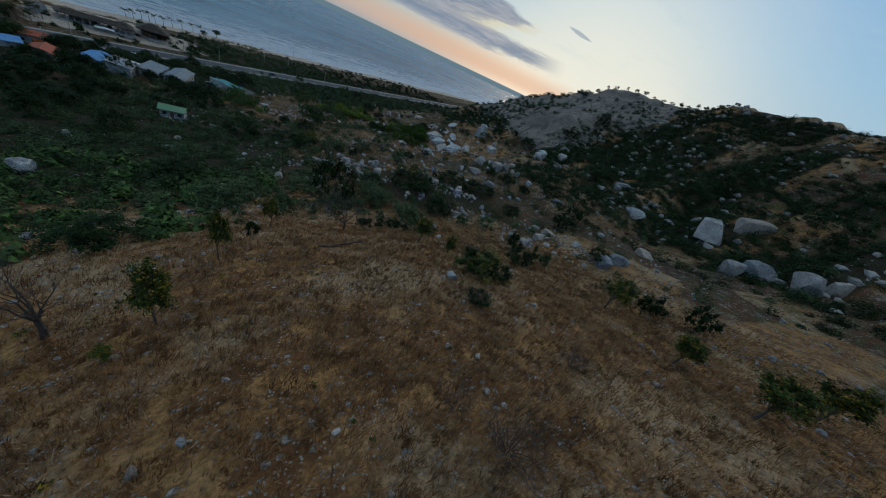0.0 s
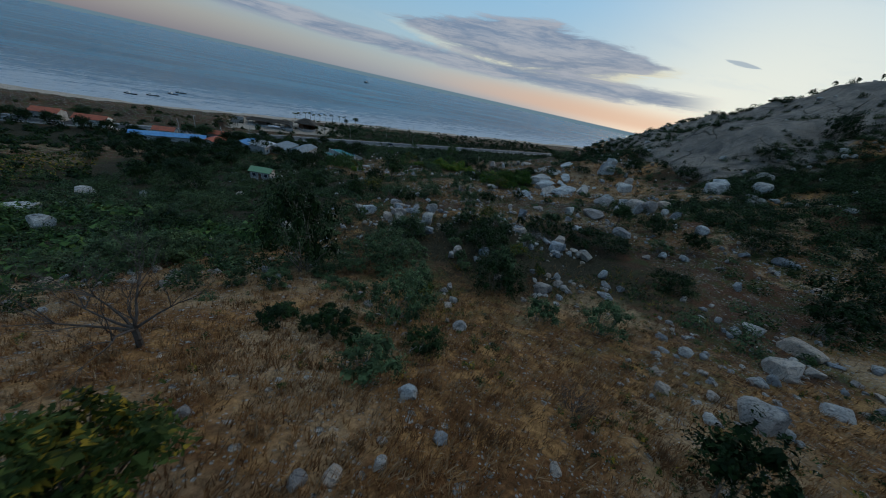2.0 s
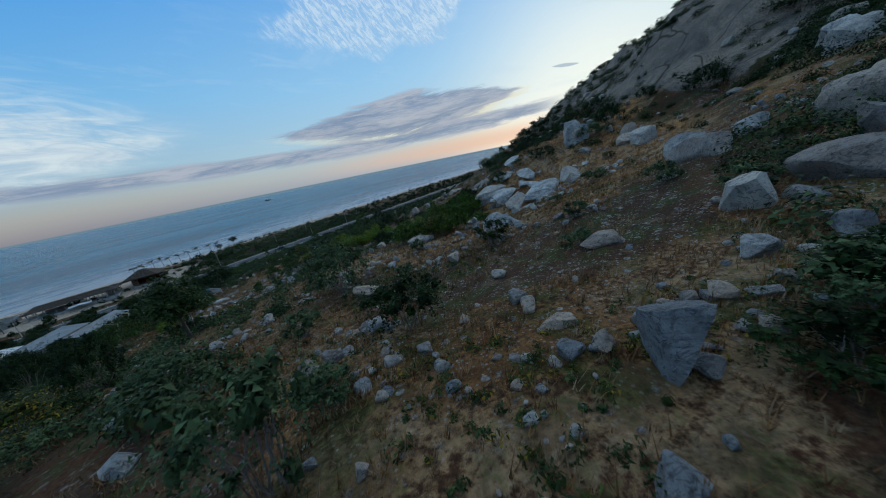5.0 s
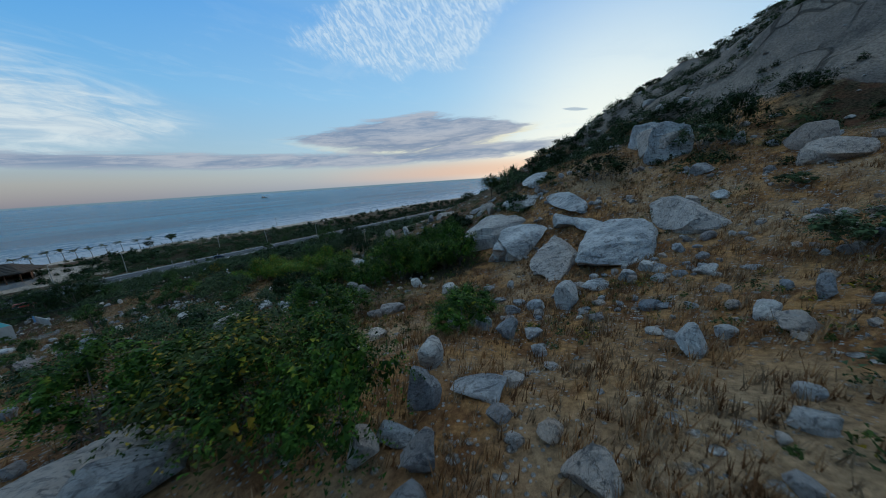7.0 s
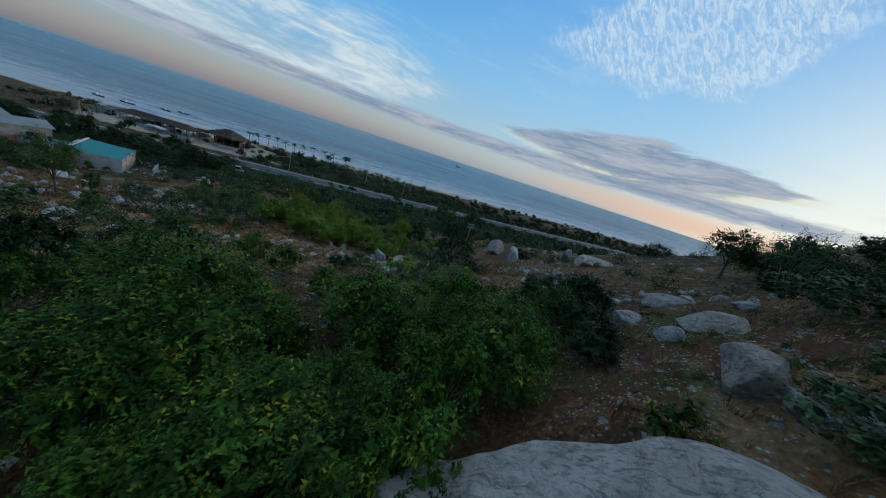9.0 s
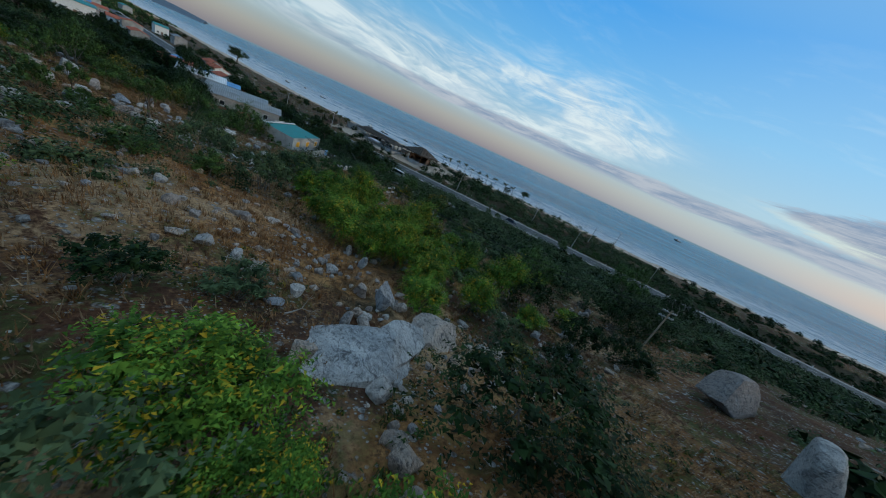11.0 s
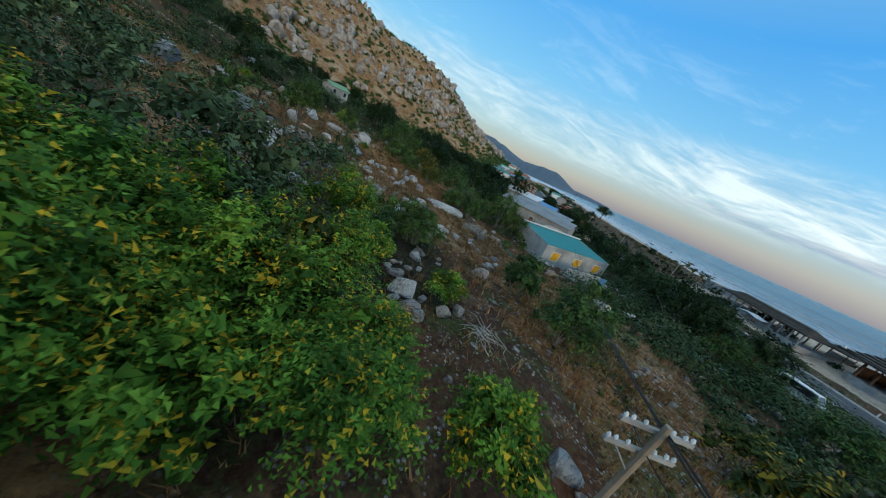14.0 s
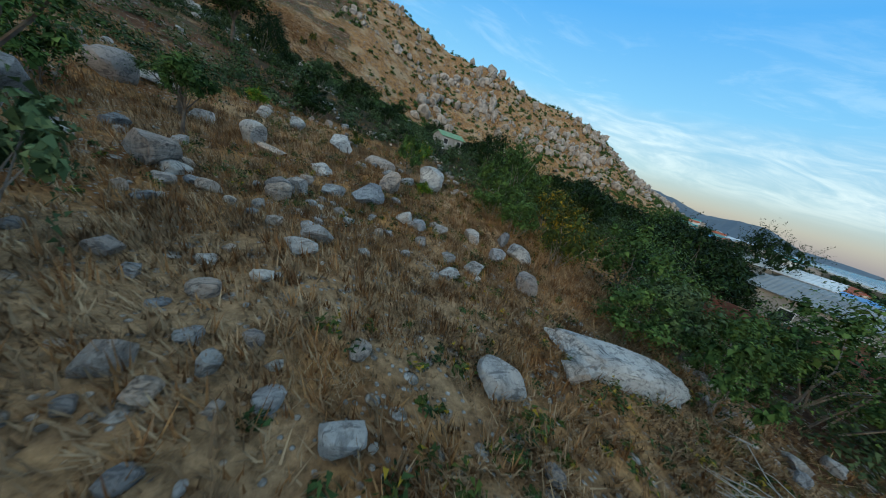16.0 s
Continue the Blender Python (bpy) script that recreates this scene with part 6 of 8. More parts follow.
SIZES = [(2.2, 1.7), (3.6, 2.6), (3.4, 2.8), (5.5, 3.8), (5.2, 4.2), (8.0, 4.6)]
DARK_KIND = kinds_of("dark", LEAF_DARK, 0.145, SIZES, seed=100, dense=0.36)
FRESH_KIND = kinds_of("fresh", LEAF_FRESH, 0.13, SIZES, seed=115, dense=0.42, openness=0.35)
GREY_KIND = kinds_of("grey", LEAF_GREY, 0.145, SIZES, seed=130, dense=0.32, openness=0.3)
OLIVE_KIND = kinds_of("olive", LEAF_OLIVE, 0.145, SIZES, seed=160, dense=0.38, openness=0.3)
GREEN_KIND = kinds_of("green", LEAF_SHADY, 0.135, SIZES[1:5], seed=240, dense=0.5)
FRESH_TREES = kinds_of("fresh", LEAF_FRESH, 0.12, [(3.2, 3.6), (3.9, 5.6)], 0.34, 0.42, 260, 0.3)
OLIVE_TREES = kinds_of("olive", LEAF_OLIVE, 0.17, [(3.2, 3.6), (4.4, 4.0), (4.0, 4.6)], 0.3, 0.55, 190, 0.35)
LUSH_KIND = kinds_of("lush", LEAF_BRIGHT, 0.135, [(3.0, 3.0), (4.6, 4.0), (5.6, 4.8), (6.4, 5.4), (7.4, 5.6)], 0.16, 0.95, 220)
SHADY_KIND = kinds_of("shady", LEAF_SHADY, 0.14, [(3.0, 3.0), (4.6, 4.0), (6.4, 5.4), (7.4, 5.6)], 0.16, 0.74, 230)
ROUND_TREES = kinds_of("round", LEAF_MID, 0.24, [(3.8, 4.0), (5.8, 6.0), (6.6, 6.6)], 0.34, 0.7, 250)
DEEP_TREES = kinds_of("deep", LEAF_DARK, 0.30, [(5.8, 5.2), (7.0, 5.2), (8.0, 5.6)], 0.24, 0.7, 270)

for x, y, w, h in DARK:
    if -4 < x < 20 and 64 < y < 92 or -25 < x < 14 and 36 < y <= 64:
        plant("shrub", GREEN_KIND, x, y, w, h, "dense green shrub crowded among others below rocks", "shrub", "green shrubs")
    elif -80 < x < -18 and y > 60:
        plant("shrub", FRESH_KIND, x, y, w, h, "leafy mid green shrub on the dry slope", "shrub", "green shrubs")
    else:
        plant("shrub", DARK_KIND, x, y, w, h, "dense dark green shrub on stony slope", "shrub", "dark green shrubs")
for x, y, w, h in GREY:
    plant("thorn_shrub", GREY_KIND, x, y, w, h, "airy grey green thorn shrub among rocks", "shrub", "grey green shrubs")
for x, y, w, h in OLIVE:
    if h > 0.75 * w and y < -40:
        plant("small_tree", OLIVE_TREES, x, y, w, h, "small sparse tree with yellowing olive leaves", "tree", "small trees on the knoll")
    else:
        plant("olive_shrub", OLIVE_KIND, x, y, w, h, "straggling olive green shrub with yellow leaves", "shrub", "olive shrubs")
for x, y, w, h in YELLOW:
    plant("yellow_shrub", OLIVE_KIND, x, y, w, h, "small bush turning bright yellow between stones", "shrub", "yellow bushes")
for x, y, w, h in LUSH:
    if y < 98 and x > -15:
        plant("leafy_tree", SHADY_KIND, x, y, w, h, "bushy green tree crowded among other trees", "tree", "leafy trees")
    else:
        plant("leafy_tree", LUSH_KIND, x, y, w, h, "bushy bright green tree with some yellow leaves", "tree", "leafy trees")
for x, y, w, h in TREES:
    plant("round_tree", FRESH_TREES if -50 < x < -40 and y > 60 else ROUND_TREES, x, y, w, h, "green tree with rounded crown on thin trunk", "tree", "round trees")

for x, y, w, h in WOOD:
    plant("wood_tree", DEEP_TREES, x, y, w, h, "dark broad-crowned tree of the wood below the slope", "tree", "trees of the dark wood")

for k, (x, y, w, h) in enumerate(BARE):
    ob = new("bare_tree", bare_tree_mesh(300 + k, h, w, DARK_TWIG))
    ob.matrix_world = Matrix.Translation((x, y, settle(x, y, 1)))
    tagged(ob, "leafless small tree with spreading dark branches", "tree", "bare trees")
for k, (x, y, w, h) in enumerate(DRY):
    ob = new("dry_shrub", bare_mesh(320 + k, max(h, 0.7 * w), 0.42, DARK_TWIG, 3, 22, 0.85, 0.010))
    ob.matrix_world = Matrix.LocRotScale((x, y, settle(x, y, 1)), Euler((0, 0, k * 1.3)), (0.9, 0.9, 0.75))
    tagged(ob, "dead grey brown twiggy shrub without leaves", "shrub", "dry shrubs")

# ---- what nobody could count: loose stones, far scrub, dry grass ----
def path_gap(x, y):
    """Metres in plan from the long way down the slope."""
    line = [(-29, -95), (-9, -60), (-5, -20), (4, 20), (17, 66), (16, 90), (4, 107), (-18, 117), (-38, 113), (-53, 96), (-57, 74)]
    best = np.full(np.shape(x), 1e9)
    for (ax, ay), (bx, by) in zip(line, line[1:]):
        t = np.clip(((x - ax) * (bx - ax) + (y - ay) * (by - ay)) / ((bx - ax) ** 2 + (by - ay) ** 2), 0, 1)
        best = np.minimum(best, np.hypot(x - ax - t * (bx - ax), y - ay - t * (by - ay)))
    return best


def spread(count, box, weight, seed):
    """Places in a box of the plan, kept by chance after their weight."""
    rng = np.random.RandomState(seed)
    x, y = rng.uniform(box[0], box[1], count), rng.uniform(box[2], box[3], count)
    keep = rng.rand(count) < weight(x, y)
    return x[keep], y[keep], rng


def strew(name, x, y, sizes, shapes, rng, mat, words, category, tall=(0.45, 0.85)):
    """One mesh of many loose stones."""
    verts, faces, n = [], [], 0
    z = ground_z(x, y)
    for k in range(len(x)):
        v, f = shapes[k % len(shapes)]
        a = rng.uniform(0, 6.28)
        q = v * sizes[k] * (1, 1, rng.uniform(*tall))
        q = np.stack([q[:, 0] * math.cos(a) - q[:, 1] * math.sin(a) + x[k], q[:, 0] * math.sin(a) + q[:, 1] * math.cos(a) + y[k], q[:, 2] + z[k] - 0.16 * sizes[k]], 1)
        verts.append(q), faces.append(f + n)
        n += len(v)
    me = mesh_of(name, np.concatenate(verts).tolist(), np.concatenate(faces).tolist(), mat)
    tagged(new(name, me), words, category, kind="stuff")


def stone_shapes(level, seed, count=6):
    shapes = []
    for k in range(count):
        me = stone_mesh("stone", seed + k, ROCK, level, 8, 0.8)
        co = np.zeros(len(me.vertices) * 3)
        me.vertices.foreach_get("co", co)
        shapes.append((co.reshape(-1, 3), np.array([p.vertices[:] for p in me.polygons])))
        bpy.data.meshes.remove(me)
    return shapes


def build_stones():
    def weight(x, y):
        near = np.clip(1.2 - path_gap(x, y) / 55, 0.06, 1)
        patchy = smooth((vnoise(x, y, 9) - 0.36) / 0.3) * (0.12 + 1.3 * smooth((vnoise(x, y, 3.2) - 0.42) / 0.25))
        rocky = 1 + 0.8 * np.exp(-(((x - 2) / 16) ** 2 + ((y - 110) / 14) ** 2)) + 0.9 * np.exp(-(((x - 10) / 16) ** 2 + ((y - 52) / 20) ** 2)) + 0.9 * np.exp(-(((x + 14) / 12) ** 2 + ((y - 106) / 9) ** 2)) + 0.5 * np.exp(-(((x + 50) / 11) ** 2 + ((y - 94) / 10) ** 2)) + 0.8 * np.exp(-(((x - 6) / 10) ** 2 + ((y - 62) / 10) ** 2)) + 0.9 * np.exp(-(((x - 2) / 14) ** 2 + ((y - 12) / 14) ** 2))
        return near * patchy * rocky * rise(x, y) * (1 - 0.8 * np.exp(-((((x + 18) / 36) ** 2 + ((y + 78) / 30) ** 2) ** 2)))
    x, y, rng = spread(36000, (-95, 95, -105, 150), weight, 21)
    m = 2200
    bare_knoll = np.exp(-((((x + 18) / 38) ** 2 + ((y + 78) / 32) ** 2) ** 2)) > 0.4
    order = np.argsort(bare_knoll, kind="stable")
    x, y = x[order], y[order]
    strew("loose_stones", x[:m], y[:m], 0.42 + 0.85 * rng.rand(m) ** 2.0, stone_shapes(2, 70), rng, STONES, "grey loose stones strewn over the slope", "stones")
    x, y = x[m:], y[m:]
    strew("gravel", x, y, 0.13 + 0.5 * rng.rand(len(x)) ** 2.0, stone_shapes(1, 80), rng, STONES, "small grey stones scattered over bare soil", "stones")

    def high(x, y):
        up = smooth((ground_z(x, y) - 12) / 14) * smooth((-y - 5) / 45)
        return up * (0.07 + 0.75 * smooth((vnoise(x, y, 34) - 0.45) / 0.16) * (0.3 + 0.7 * smooth((vnoise(x, y, 9) - 0.4) / 0.2))) * (x < -45) * smooth((np.hypot(x + 30, y + 40) - 75) / 35)
    x, y, rng = spread(15000, (-560, -30, -265, 5), high, 22)
    strew("mountain_boulders", x, y, 0.9 + 7.5 * rng.rand(len(x)) ** 3.5, stone_shapes(1, 90), rng, STONES_TAN, "tan granite boulders piled over the mountain side", "rocks", (0.7, 1.25))

    def slope(x, y):
        return stony(x, y) * (0.06 + smooth((vnoise(x, y, 15) - 0.54) / 0.1) * (0.2 + 0.8 * smooth((vnoise(x, y, 5) - 0.4) / 0.2))) * (1 - 0.6 * dome(x, y))
    x, y, rng = spread(9000, (40, 170, -90, 170), slope, 23)
    strew("hill_boulders", x, y, 0.4 + 2.4 * rng.rand(len(x)) ** 3.0, stone_shapes(1, 100), rng, HILL_STONES, "brown grey boulders lying on the hill", "rocks")


def build_grass():
    def weight(x, y):
        gold, scrub, sand, bare = cover_at(x, y)
        near = np.clip(1.35 - path_gap(x, y) / 34, 0, 1)
        tufts = 0.25 + 0.75 * smooth((vnoise(x, y, 1.6) - 0.35) / 0.3)
        return near * tufts * (0.25 + 0.75 * gold) * smooth((vnoise(x, y, 7) - 0.18 + 0.3 * gold) / 0.3) * (1 - 0.95 * scrub)
    for name, seed, mat, amount, words in (("dry_grass", 31, STRAW, 260000, "golden brown dry grass tufts on the slope"), ("pale_grass", 32, STRAW_PALE, 210000, "pale straw coloured grass tufts between stones")):
        x, y, rng = spread(amount, (-75, 62, -108, 135), weight, seed)
        z = ground_z(x, y)
        n, blades = len(x), 6
        x, y, z = np.repeat(x, blades), np.repeat(y, blades), np.repeat(z, blades)
        m = len(x)
        tall = np.repeat(rng.uniform(0.2, 0.68, n), blades) * rng.uniform(0.6, 1.15, m)
        a, lean = rng.uniform(0, 6.28, m), rng.uniform(0.15, 0.75, m)
        wide = rng.uniform(0.012, 0.034, m)
        root = np.stack([x + rng.normal(0, 0.07, m), y + rng.normal(0, 0.07, m), z - 0.03], 1)
        side = np.stack([-np.sin(a) * wide, np.cos(a) * wide, np.zeros(m)], 1)
        tip = root + np.stack([np.cos(a) * lean * tall + 0.18 * tall, np.sin(a) * lean * tall, tall], 1)
        verts = np.stack([root - side, root + side, tip], 1).reshape(-1, 3)
        faces = np.arange(3 * m).reshape(-1, 3)
        tagged(new(name, mesh_of(name, verts.tolist(), faces.tolist(), mat)), words, "grass", kind="stuff")


def build_turf():
    """Short matted grass on the two bare stretches."""
    for name, mat, box, centre, amount, seed, words in (("matted_grass", STRAW_PALE, (-76, -36, 62, 114), (-57, 86, 17, 22), 80000, 61, "short matted straw grass on the bare slope"),
                                                   ("knoll_grass", STRAW, (-60, 26, -114, -38), (-16, -77, 40, 36), 90000, 62, "golden brown grass bending over the knoll")):
        def weight(x, y):
            inside = np.exp(-((((x - centre[0]) / centre[2]) ** 2 + ((y - centre[1]) / centre[3]) ** 2) ** 2))
            return inside * (0.25 + 0.75 * smooth((vnoise(x, y, 1.3) - 0.3) / 0.3)) * (1 - 0.9 * cover_at(x, y)[1])
        x, y, rng = spread(amount, box, weight, seed)
        x, y = np.repeat(x, 4), np.repeat(y, 4)
        m = len(x)
        x, y = x + rng.normal(0, 0.10, m), y + rng.normal(0, 0.10, m)
        z = ground_z(x, y)
        a = rng.normal(0.9, 1.1, m)
        tall, wide, lean = rng.uniform(0.12, 0.42, m), rng.uniform(0.014, 0.034, m), rng.uniform(0.4, 1.3, m)
        root = np.stack([x, y, z - 0.02], 1)
        side = np.stack([-np.sin(a) * wide, np.cos(a) * wide, np.zeros(m)], 1)
        tip = root + np.stack([np.cos(a) * lean * tall, np.sin(a) * lean * tall, tall], 1)
        verts = np.stack([root - side, root + side, tip], 1).reshape(-1, 3)
        tagged(new(name, mesh_of(name, verts.tolist(), np.arange(3 * m).reshape(-1, 3).tolist(), mat)), words, "grass", kind="stuff")


def build_weeds():
    """Knee-high green weeds between the stones."""
    def weight(x, y):
        near = np.clip(1.25 - path_gap(x, y) / 30, 0, 1)
        return near * rise(x, y) * smooth((vnoise(x, y, 6) - 0.46) / 0.2) * (0.3 + vnoise(x, y, 2)) * (1 - 0.95 * np.exp(-((((x + 18) / 36) ** 2 + ((y + 78) / 30) ** 2) ** 2)))
    for name, seed, mat, amount, words in (("weeds", 51, LEAF_OLIVE, 34000, "low olive green weeds between the stones"), ("low_scrub", 52, LEAF_MID, 20000, "low dark green plants between the stones")):
        x, y, rng = spread(amount, (-75, 62, -108, 135), weight, seed)
        z = ground_z(x, y)
        soup = Soup()
        for k in range(len(x)):
            w, m = rng.uniform(0.3, 1.1), 26
            d = rng.normal(size=(m, 3))
            d /= np.linalg.norm(d, axis=1, keepdims=True)
            d[:, 2] = np.abs(d[:, 2])
            at = np.array([x[k], y[k], z[k]]) + d * rng.uniform(0.35, 1.0, (m, 1)) * np.array([0.5 * w, 0.5 * w, 0.55 * w])
            soup.leaves(at, d + np.array([0, 0, 0.6]) + rng.normal(scale=0.4, size=(m, 3)), 0.17, 0.075, rng)
        tagged(new(name, soup.mesh(name, mat)), words, "weeds", kind="stuff")


def build_scrub():
    """Bushes past counting, each a loose clump of coarse leaves."""
    def weight(x, y):
        s = seaward(x, y)
        belt = smooth((s + 78) / 18) * smooth((-s - 7) / 3) + smooth((s - 7) / 2) * smooth((40 - s) / 8) * (0.25 + 0.75 * smooth((y - 160) / 12)) + 0.3 * smooth((s - 28) / 5) * smooth((62 - s) / 5) * smooth((y - 170) / 10)
        slope = rise(x, y) * (0.09 + 0.55 * smooth((vnoise(x, y, 22) - 0.42) / 0.2))
        valley = np.exp(-(((x + 85) / 45) ** 2 + ((y + 5) / 55) ** 4)) + 0.6 * np.exp(-(((x + 45) / 22) ** 2 + ((y + 28) / 20) ** 2))
        clear = smooth((path_gap(x, y) - 13) / 16)
        knoll = 1 - np.exp(-(((x + 16) / 34) ** 2 + ((y + 78) / 32) ** 2))
        hill = stony(x, y) * (0.10 + 0.9 * smooth((vnoise(x, y, 13) - 0.46) / 0.12)) * (1 - 0.8 * dome(x, y)) * (1 - 0.85 * smooth((y + 10) / 15) * smooth((66 - x) / 10))
        mount = 0.42 * smooth((vnoise(x, y, 16) - 0.42) / 0.16) * smooth((-x - 50) / 20) * smooth((-y - 20) / 20)
        plot = 1.0
        for cx, cy, rx, ry in ((-135, 10, 20, 20), (-77, 25, 6, 6), (-82, 104, 12, 10), (-100, 90, 12, 12), (-118, 77, 14, 8), (-154, 66, 14, 12), (38, 49, 13, 11)):
            plot = plot - np.exp(-((((x - cx) / rx) ** 2 + ((y - cy) / ry) ** 2) ** 2))
        plot = plot - np.exp(-((((x + 47) / 20) ** 2 + ((y - 119) / 8) ** 2) ** 2)) - np.exp(-((((x + 56) / 13) ** 2 + ((y - 93) / 13) ** 2) ** 2))
        high = np.clip(1.3 - ground_z(x, y) / 40, 0.4, 1) * (x < 30) + (x >= 30)
        return np.clip(np.maximum.reduce([belt, slope, valley, hill, mount]), 0, 1) * (1 - 0.72 * dome(x, y)) * clear * knoll * high * np.clip(plot, 0, 1)
    for name, seed, mat, far, box, amount, words in (
            ("scrub", 41, LEAF_MID, False, (-125, 130, -75, 260), 11500, "dark green scrub covering the lower slope"),
            ("pale_scrub", 42, LEAF_GREY, False, (-125, 130, -75, 260), 7500, "grey green scrub on the lower slope"),
            ("far_scrub", 44, LEAF_DARK, True, (-420, -110, -60, 330), 8000, "dense dark bushes on the flats by the road"),
            ("hill_scrub", 45, LEAF_DARK, True, (-60, 260, 120, 420), 5000, "dark bushes between road and hill"),
            ("hill_bushes", 46, LEAF_DARK, False, (42, 160, -110, 130), 11000, "dark bushes crowding between boulders on the hill"),
            ("mountain_scrub", 43, LEAF_FRESH, True, (-560, -40, -250, -20), 17000, "green bushes dotted over the mountain side")):
        x, y, rng = spread(amount, box, weight, seed)
        z = ground_z(x, y)
        soup = Soup()
        for k in range(len(x)):
            w = rng.uniform(1.8, 5.2) if far else rng.uniform(1.4, 4.8)
            h = w * rng.uniform(0.45, 0.8)
            m = 90 if far else int(80 + 42 * w)
            d = rng.normal(size=(m, 3))
            d /= np.linalg.norm(d, axis=1, keepdims=True)
            d[:, 2] = np.abs(d[:, 2])
            lumpy = 0.62 + 0.5 * np.abs(np.sin(3.1 * np.arctan2(d[:, 1], d[:, 0]) + k) * np.cos(2.6 * d[:, 2] + k))
            at = np.array([x[k], y[k], z[k] - 0.1]) + d * (lumpy * rng.uniform(0.45, 1.0, m))[:, None] * np.array([0.55 * w, 0.55 * w, h])
            size = 0.165 * w if far else 0.15 + 0.021 * w
            soup.leaves(at, d + np.array([0, 0, 0.5]) + rng.normal(scale=0.4, size=(m, 3)), size * 1.25, size * 0.75, rng)
        tagged(new(name, soup.mesh(name, mat)), words, "scrub", kind="stuff")


rest = np.array(BOULDERS[300:])
strew("small_boulders", rest[:, 0], rest[:, 1], rest[:, 2], stone_shapes(2, 110), np.random.RandomState(24), STONES, "small grey granite boulders between the larger ones", "rocks", (0.55, 0.9))
build_stones()
build_grass()
build_turf()
build_weeds()
build_scrub()

# ---- built things: materials ----
ASPHALT = material("asphalt", plain_look((0.065, 0.066, 0.072), 0.85, other=(0.045, 0.046, 0.05), scale=0.6))
CONCRETE = material("concrete", plain_look((0.40, 0.38, 0.36), 0.9, other=(0.27, 0.25, 0.24), scale=0.7, relief=0.01))
PLASTER = material("stained_plaster", plain_look((0.46, 0.45, 0.43), 0.9, other=(0.27, 0.26, 0.25), scale=0.45, relief=0.01))
WHITE_PAINT = material("white_paint", plain_look((0.78, 0.77, 0.75), 0.6, other=(0.62, 0.61, 0.60)))
TEAL_TIN = material("teal_tin", plain_look((0.030, 0.235, 0.24), 0.5, other=(0.045, 0.20, 0.21), scale=0.3))
GREEN_TIN = material("green_tin", plain_look((0.13, 0.27, 0.13), 0.5, other=(0.19, 0.29, 0.16), scale=0.3))
BLUE_TIN = material("blue_tin", plain_look((0.09, 0.25, 0.52), 0.5, other=(0.15, 0.31, 0.55), scale=0.3))
GREY_TIN = material("grey_tin", plain_look((0.25, 0.265, 0.28), 0.55, other=(0.18, 0.19, 0.20), scale=0.3))
WHITE_TIN = material("white_tin", plain_look((0.74, 0.74, 0.75), 0.5, other=(0.58, 0.59, 0.61), scale=0.3))
RED_TILE = material("red_tile", plain_look((0.45, 0.115, 0.055), 0.8, other=(0.30, 0.085, 0.05), scale=0.8))
BRICK = material("red_brick", plain_look((0.33, 0.11, 0.07), 0.9, other=(0.21, 0.085, 0.06), scale=1.4))
YELLOW_PAINT = material("yellow_paint", plain_look((0.80, 0.42, 0.02), 0.5, other=(0.66, 0.33, 0.02)))
THATCH = material("thatch", plain_look((0.060, 0.046, 0.037), 0.95, other=(0.11, 0.085, 0.065), scale=1.2, relief=0.05))
TIMBER = material("timber", plain_look((0.17, 0.085, 0.045), 0.8, other=(0.11, 0.06, 0.035), scale=1.5))
POLE_WOOD = material("pole_wood", plain_look((0.36, 0.28, 0.20), 0.85, other=(0.24, 0.19, 0.14), scale=1.2))
STEEL = material("painted_steel", plain_look((0.45, 0.46, 0.48), 0.5, 0.3))
BLACK = material("black_rubber", plain_look((0.02, 0.02, 0.022), 0.7))
GLASS_DARK = material("dark_glass", plain_look((0.03, 0.035, 0.045), 0.1))
PORCELAIN = material("porcelain", plain_look((0.82, 0.83, 0.84), 0.25))
CANVAS = material("white_canvas", plain_look((0.76, 0.78, 0.82), 0.8))
CAR_BLUE = material("dark_blue_paint", plain_look((0.035, 0.055, 0.11), 0.25, 0.2))
CAR_WHITE = material("white_car_paint", plain_look((0.72, 0.73, 0.74), 0.25))
CAR_RED = material("red_car_paint", plain_look((0.42, 0.04, 0.03), 0.3))
ORANGE = material("orange_cloth", plain_look((0.75, 0.19, 0.04), 0.8))
GREEN_NET = material("green_net", plain_look((0.012, 0.12, 0.09), 0.8))
# distance haze is put into this rock's blue grey base colour
HAZED_ROCK = material("hazed_mountain", plain_look((0.085, 0.115, 0.155), 1.0, other=(0.105, 0.135, 0.175), scale=0.004))
LINE_PAINT = material("road_paint", plain_look((0.62, 0.62, 0.60), 0.8))
PAINT_MARK = material("chalk_paint", plain_look((0.82, 0.84, 0.86), 0.8))
RED_MARK = material("red_chalk_paint", plain_look((0.55, 0.10, 0.07), 0.8))
PALM_LEAF = material("palm_leaf", leaf_look((0.05, 0.06, 0.018), (0.14, 0.13, 0.045)))
BANANA_LEAF = material("banana_leaf", leaf_look((0.05, 0.09, 0.02), (0.16, 0.15, 0.04), (0.30, 0.20, 0.08), 0.35))


# ---- shapes in their thing's own axes ----
def blocks(*boxes):
    """A bmesh of boxes (x0, x1, y0, y1, z0, z1)."""
    bm = bmesh.new()
    for x0, x1, y0, y1, z0, z1 in boxes:
        bmesh.ops.create_cube(bm, size=1, matrix=Matrix.LocRotScale(((x0 + x1) / 2, (y0 + y1) / 2, (z0 + z1) / 2), None, (x1 - x0, y1 - y0, z1 - z0)))
    return bm


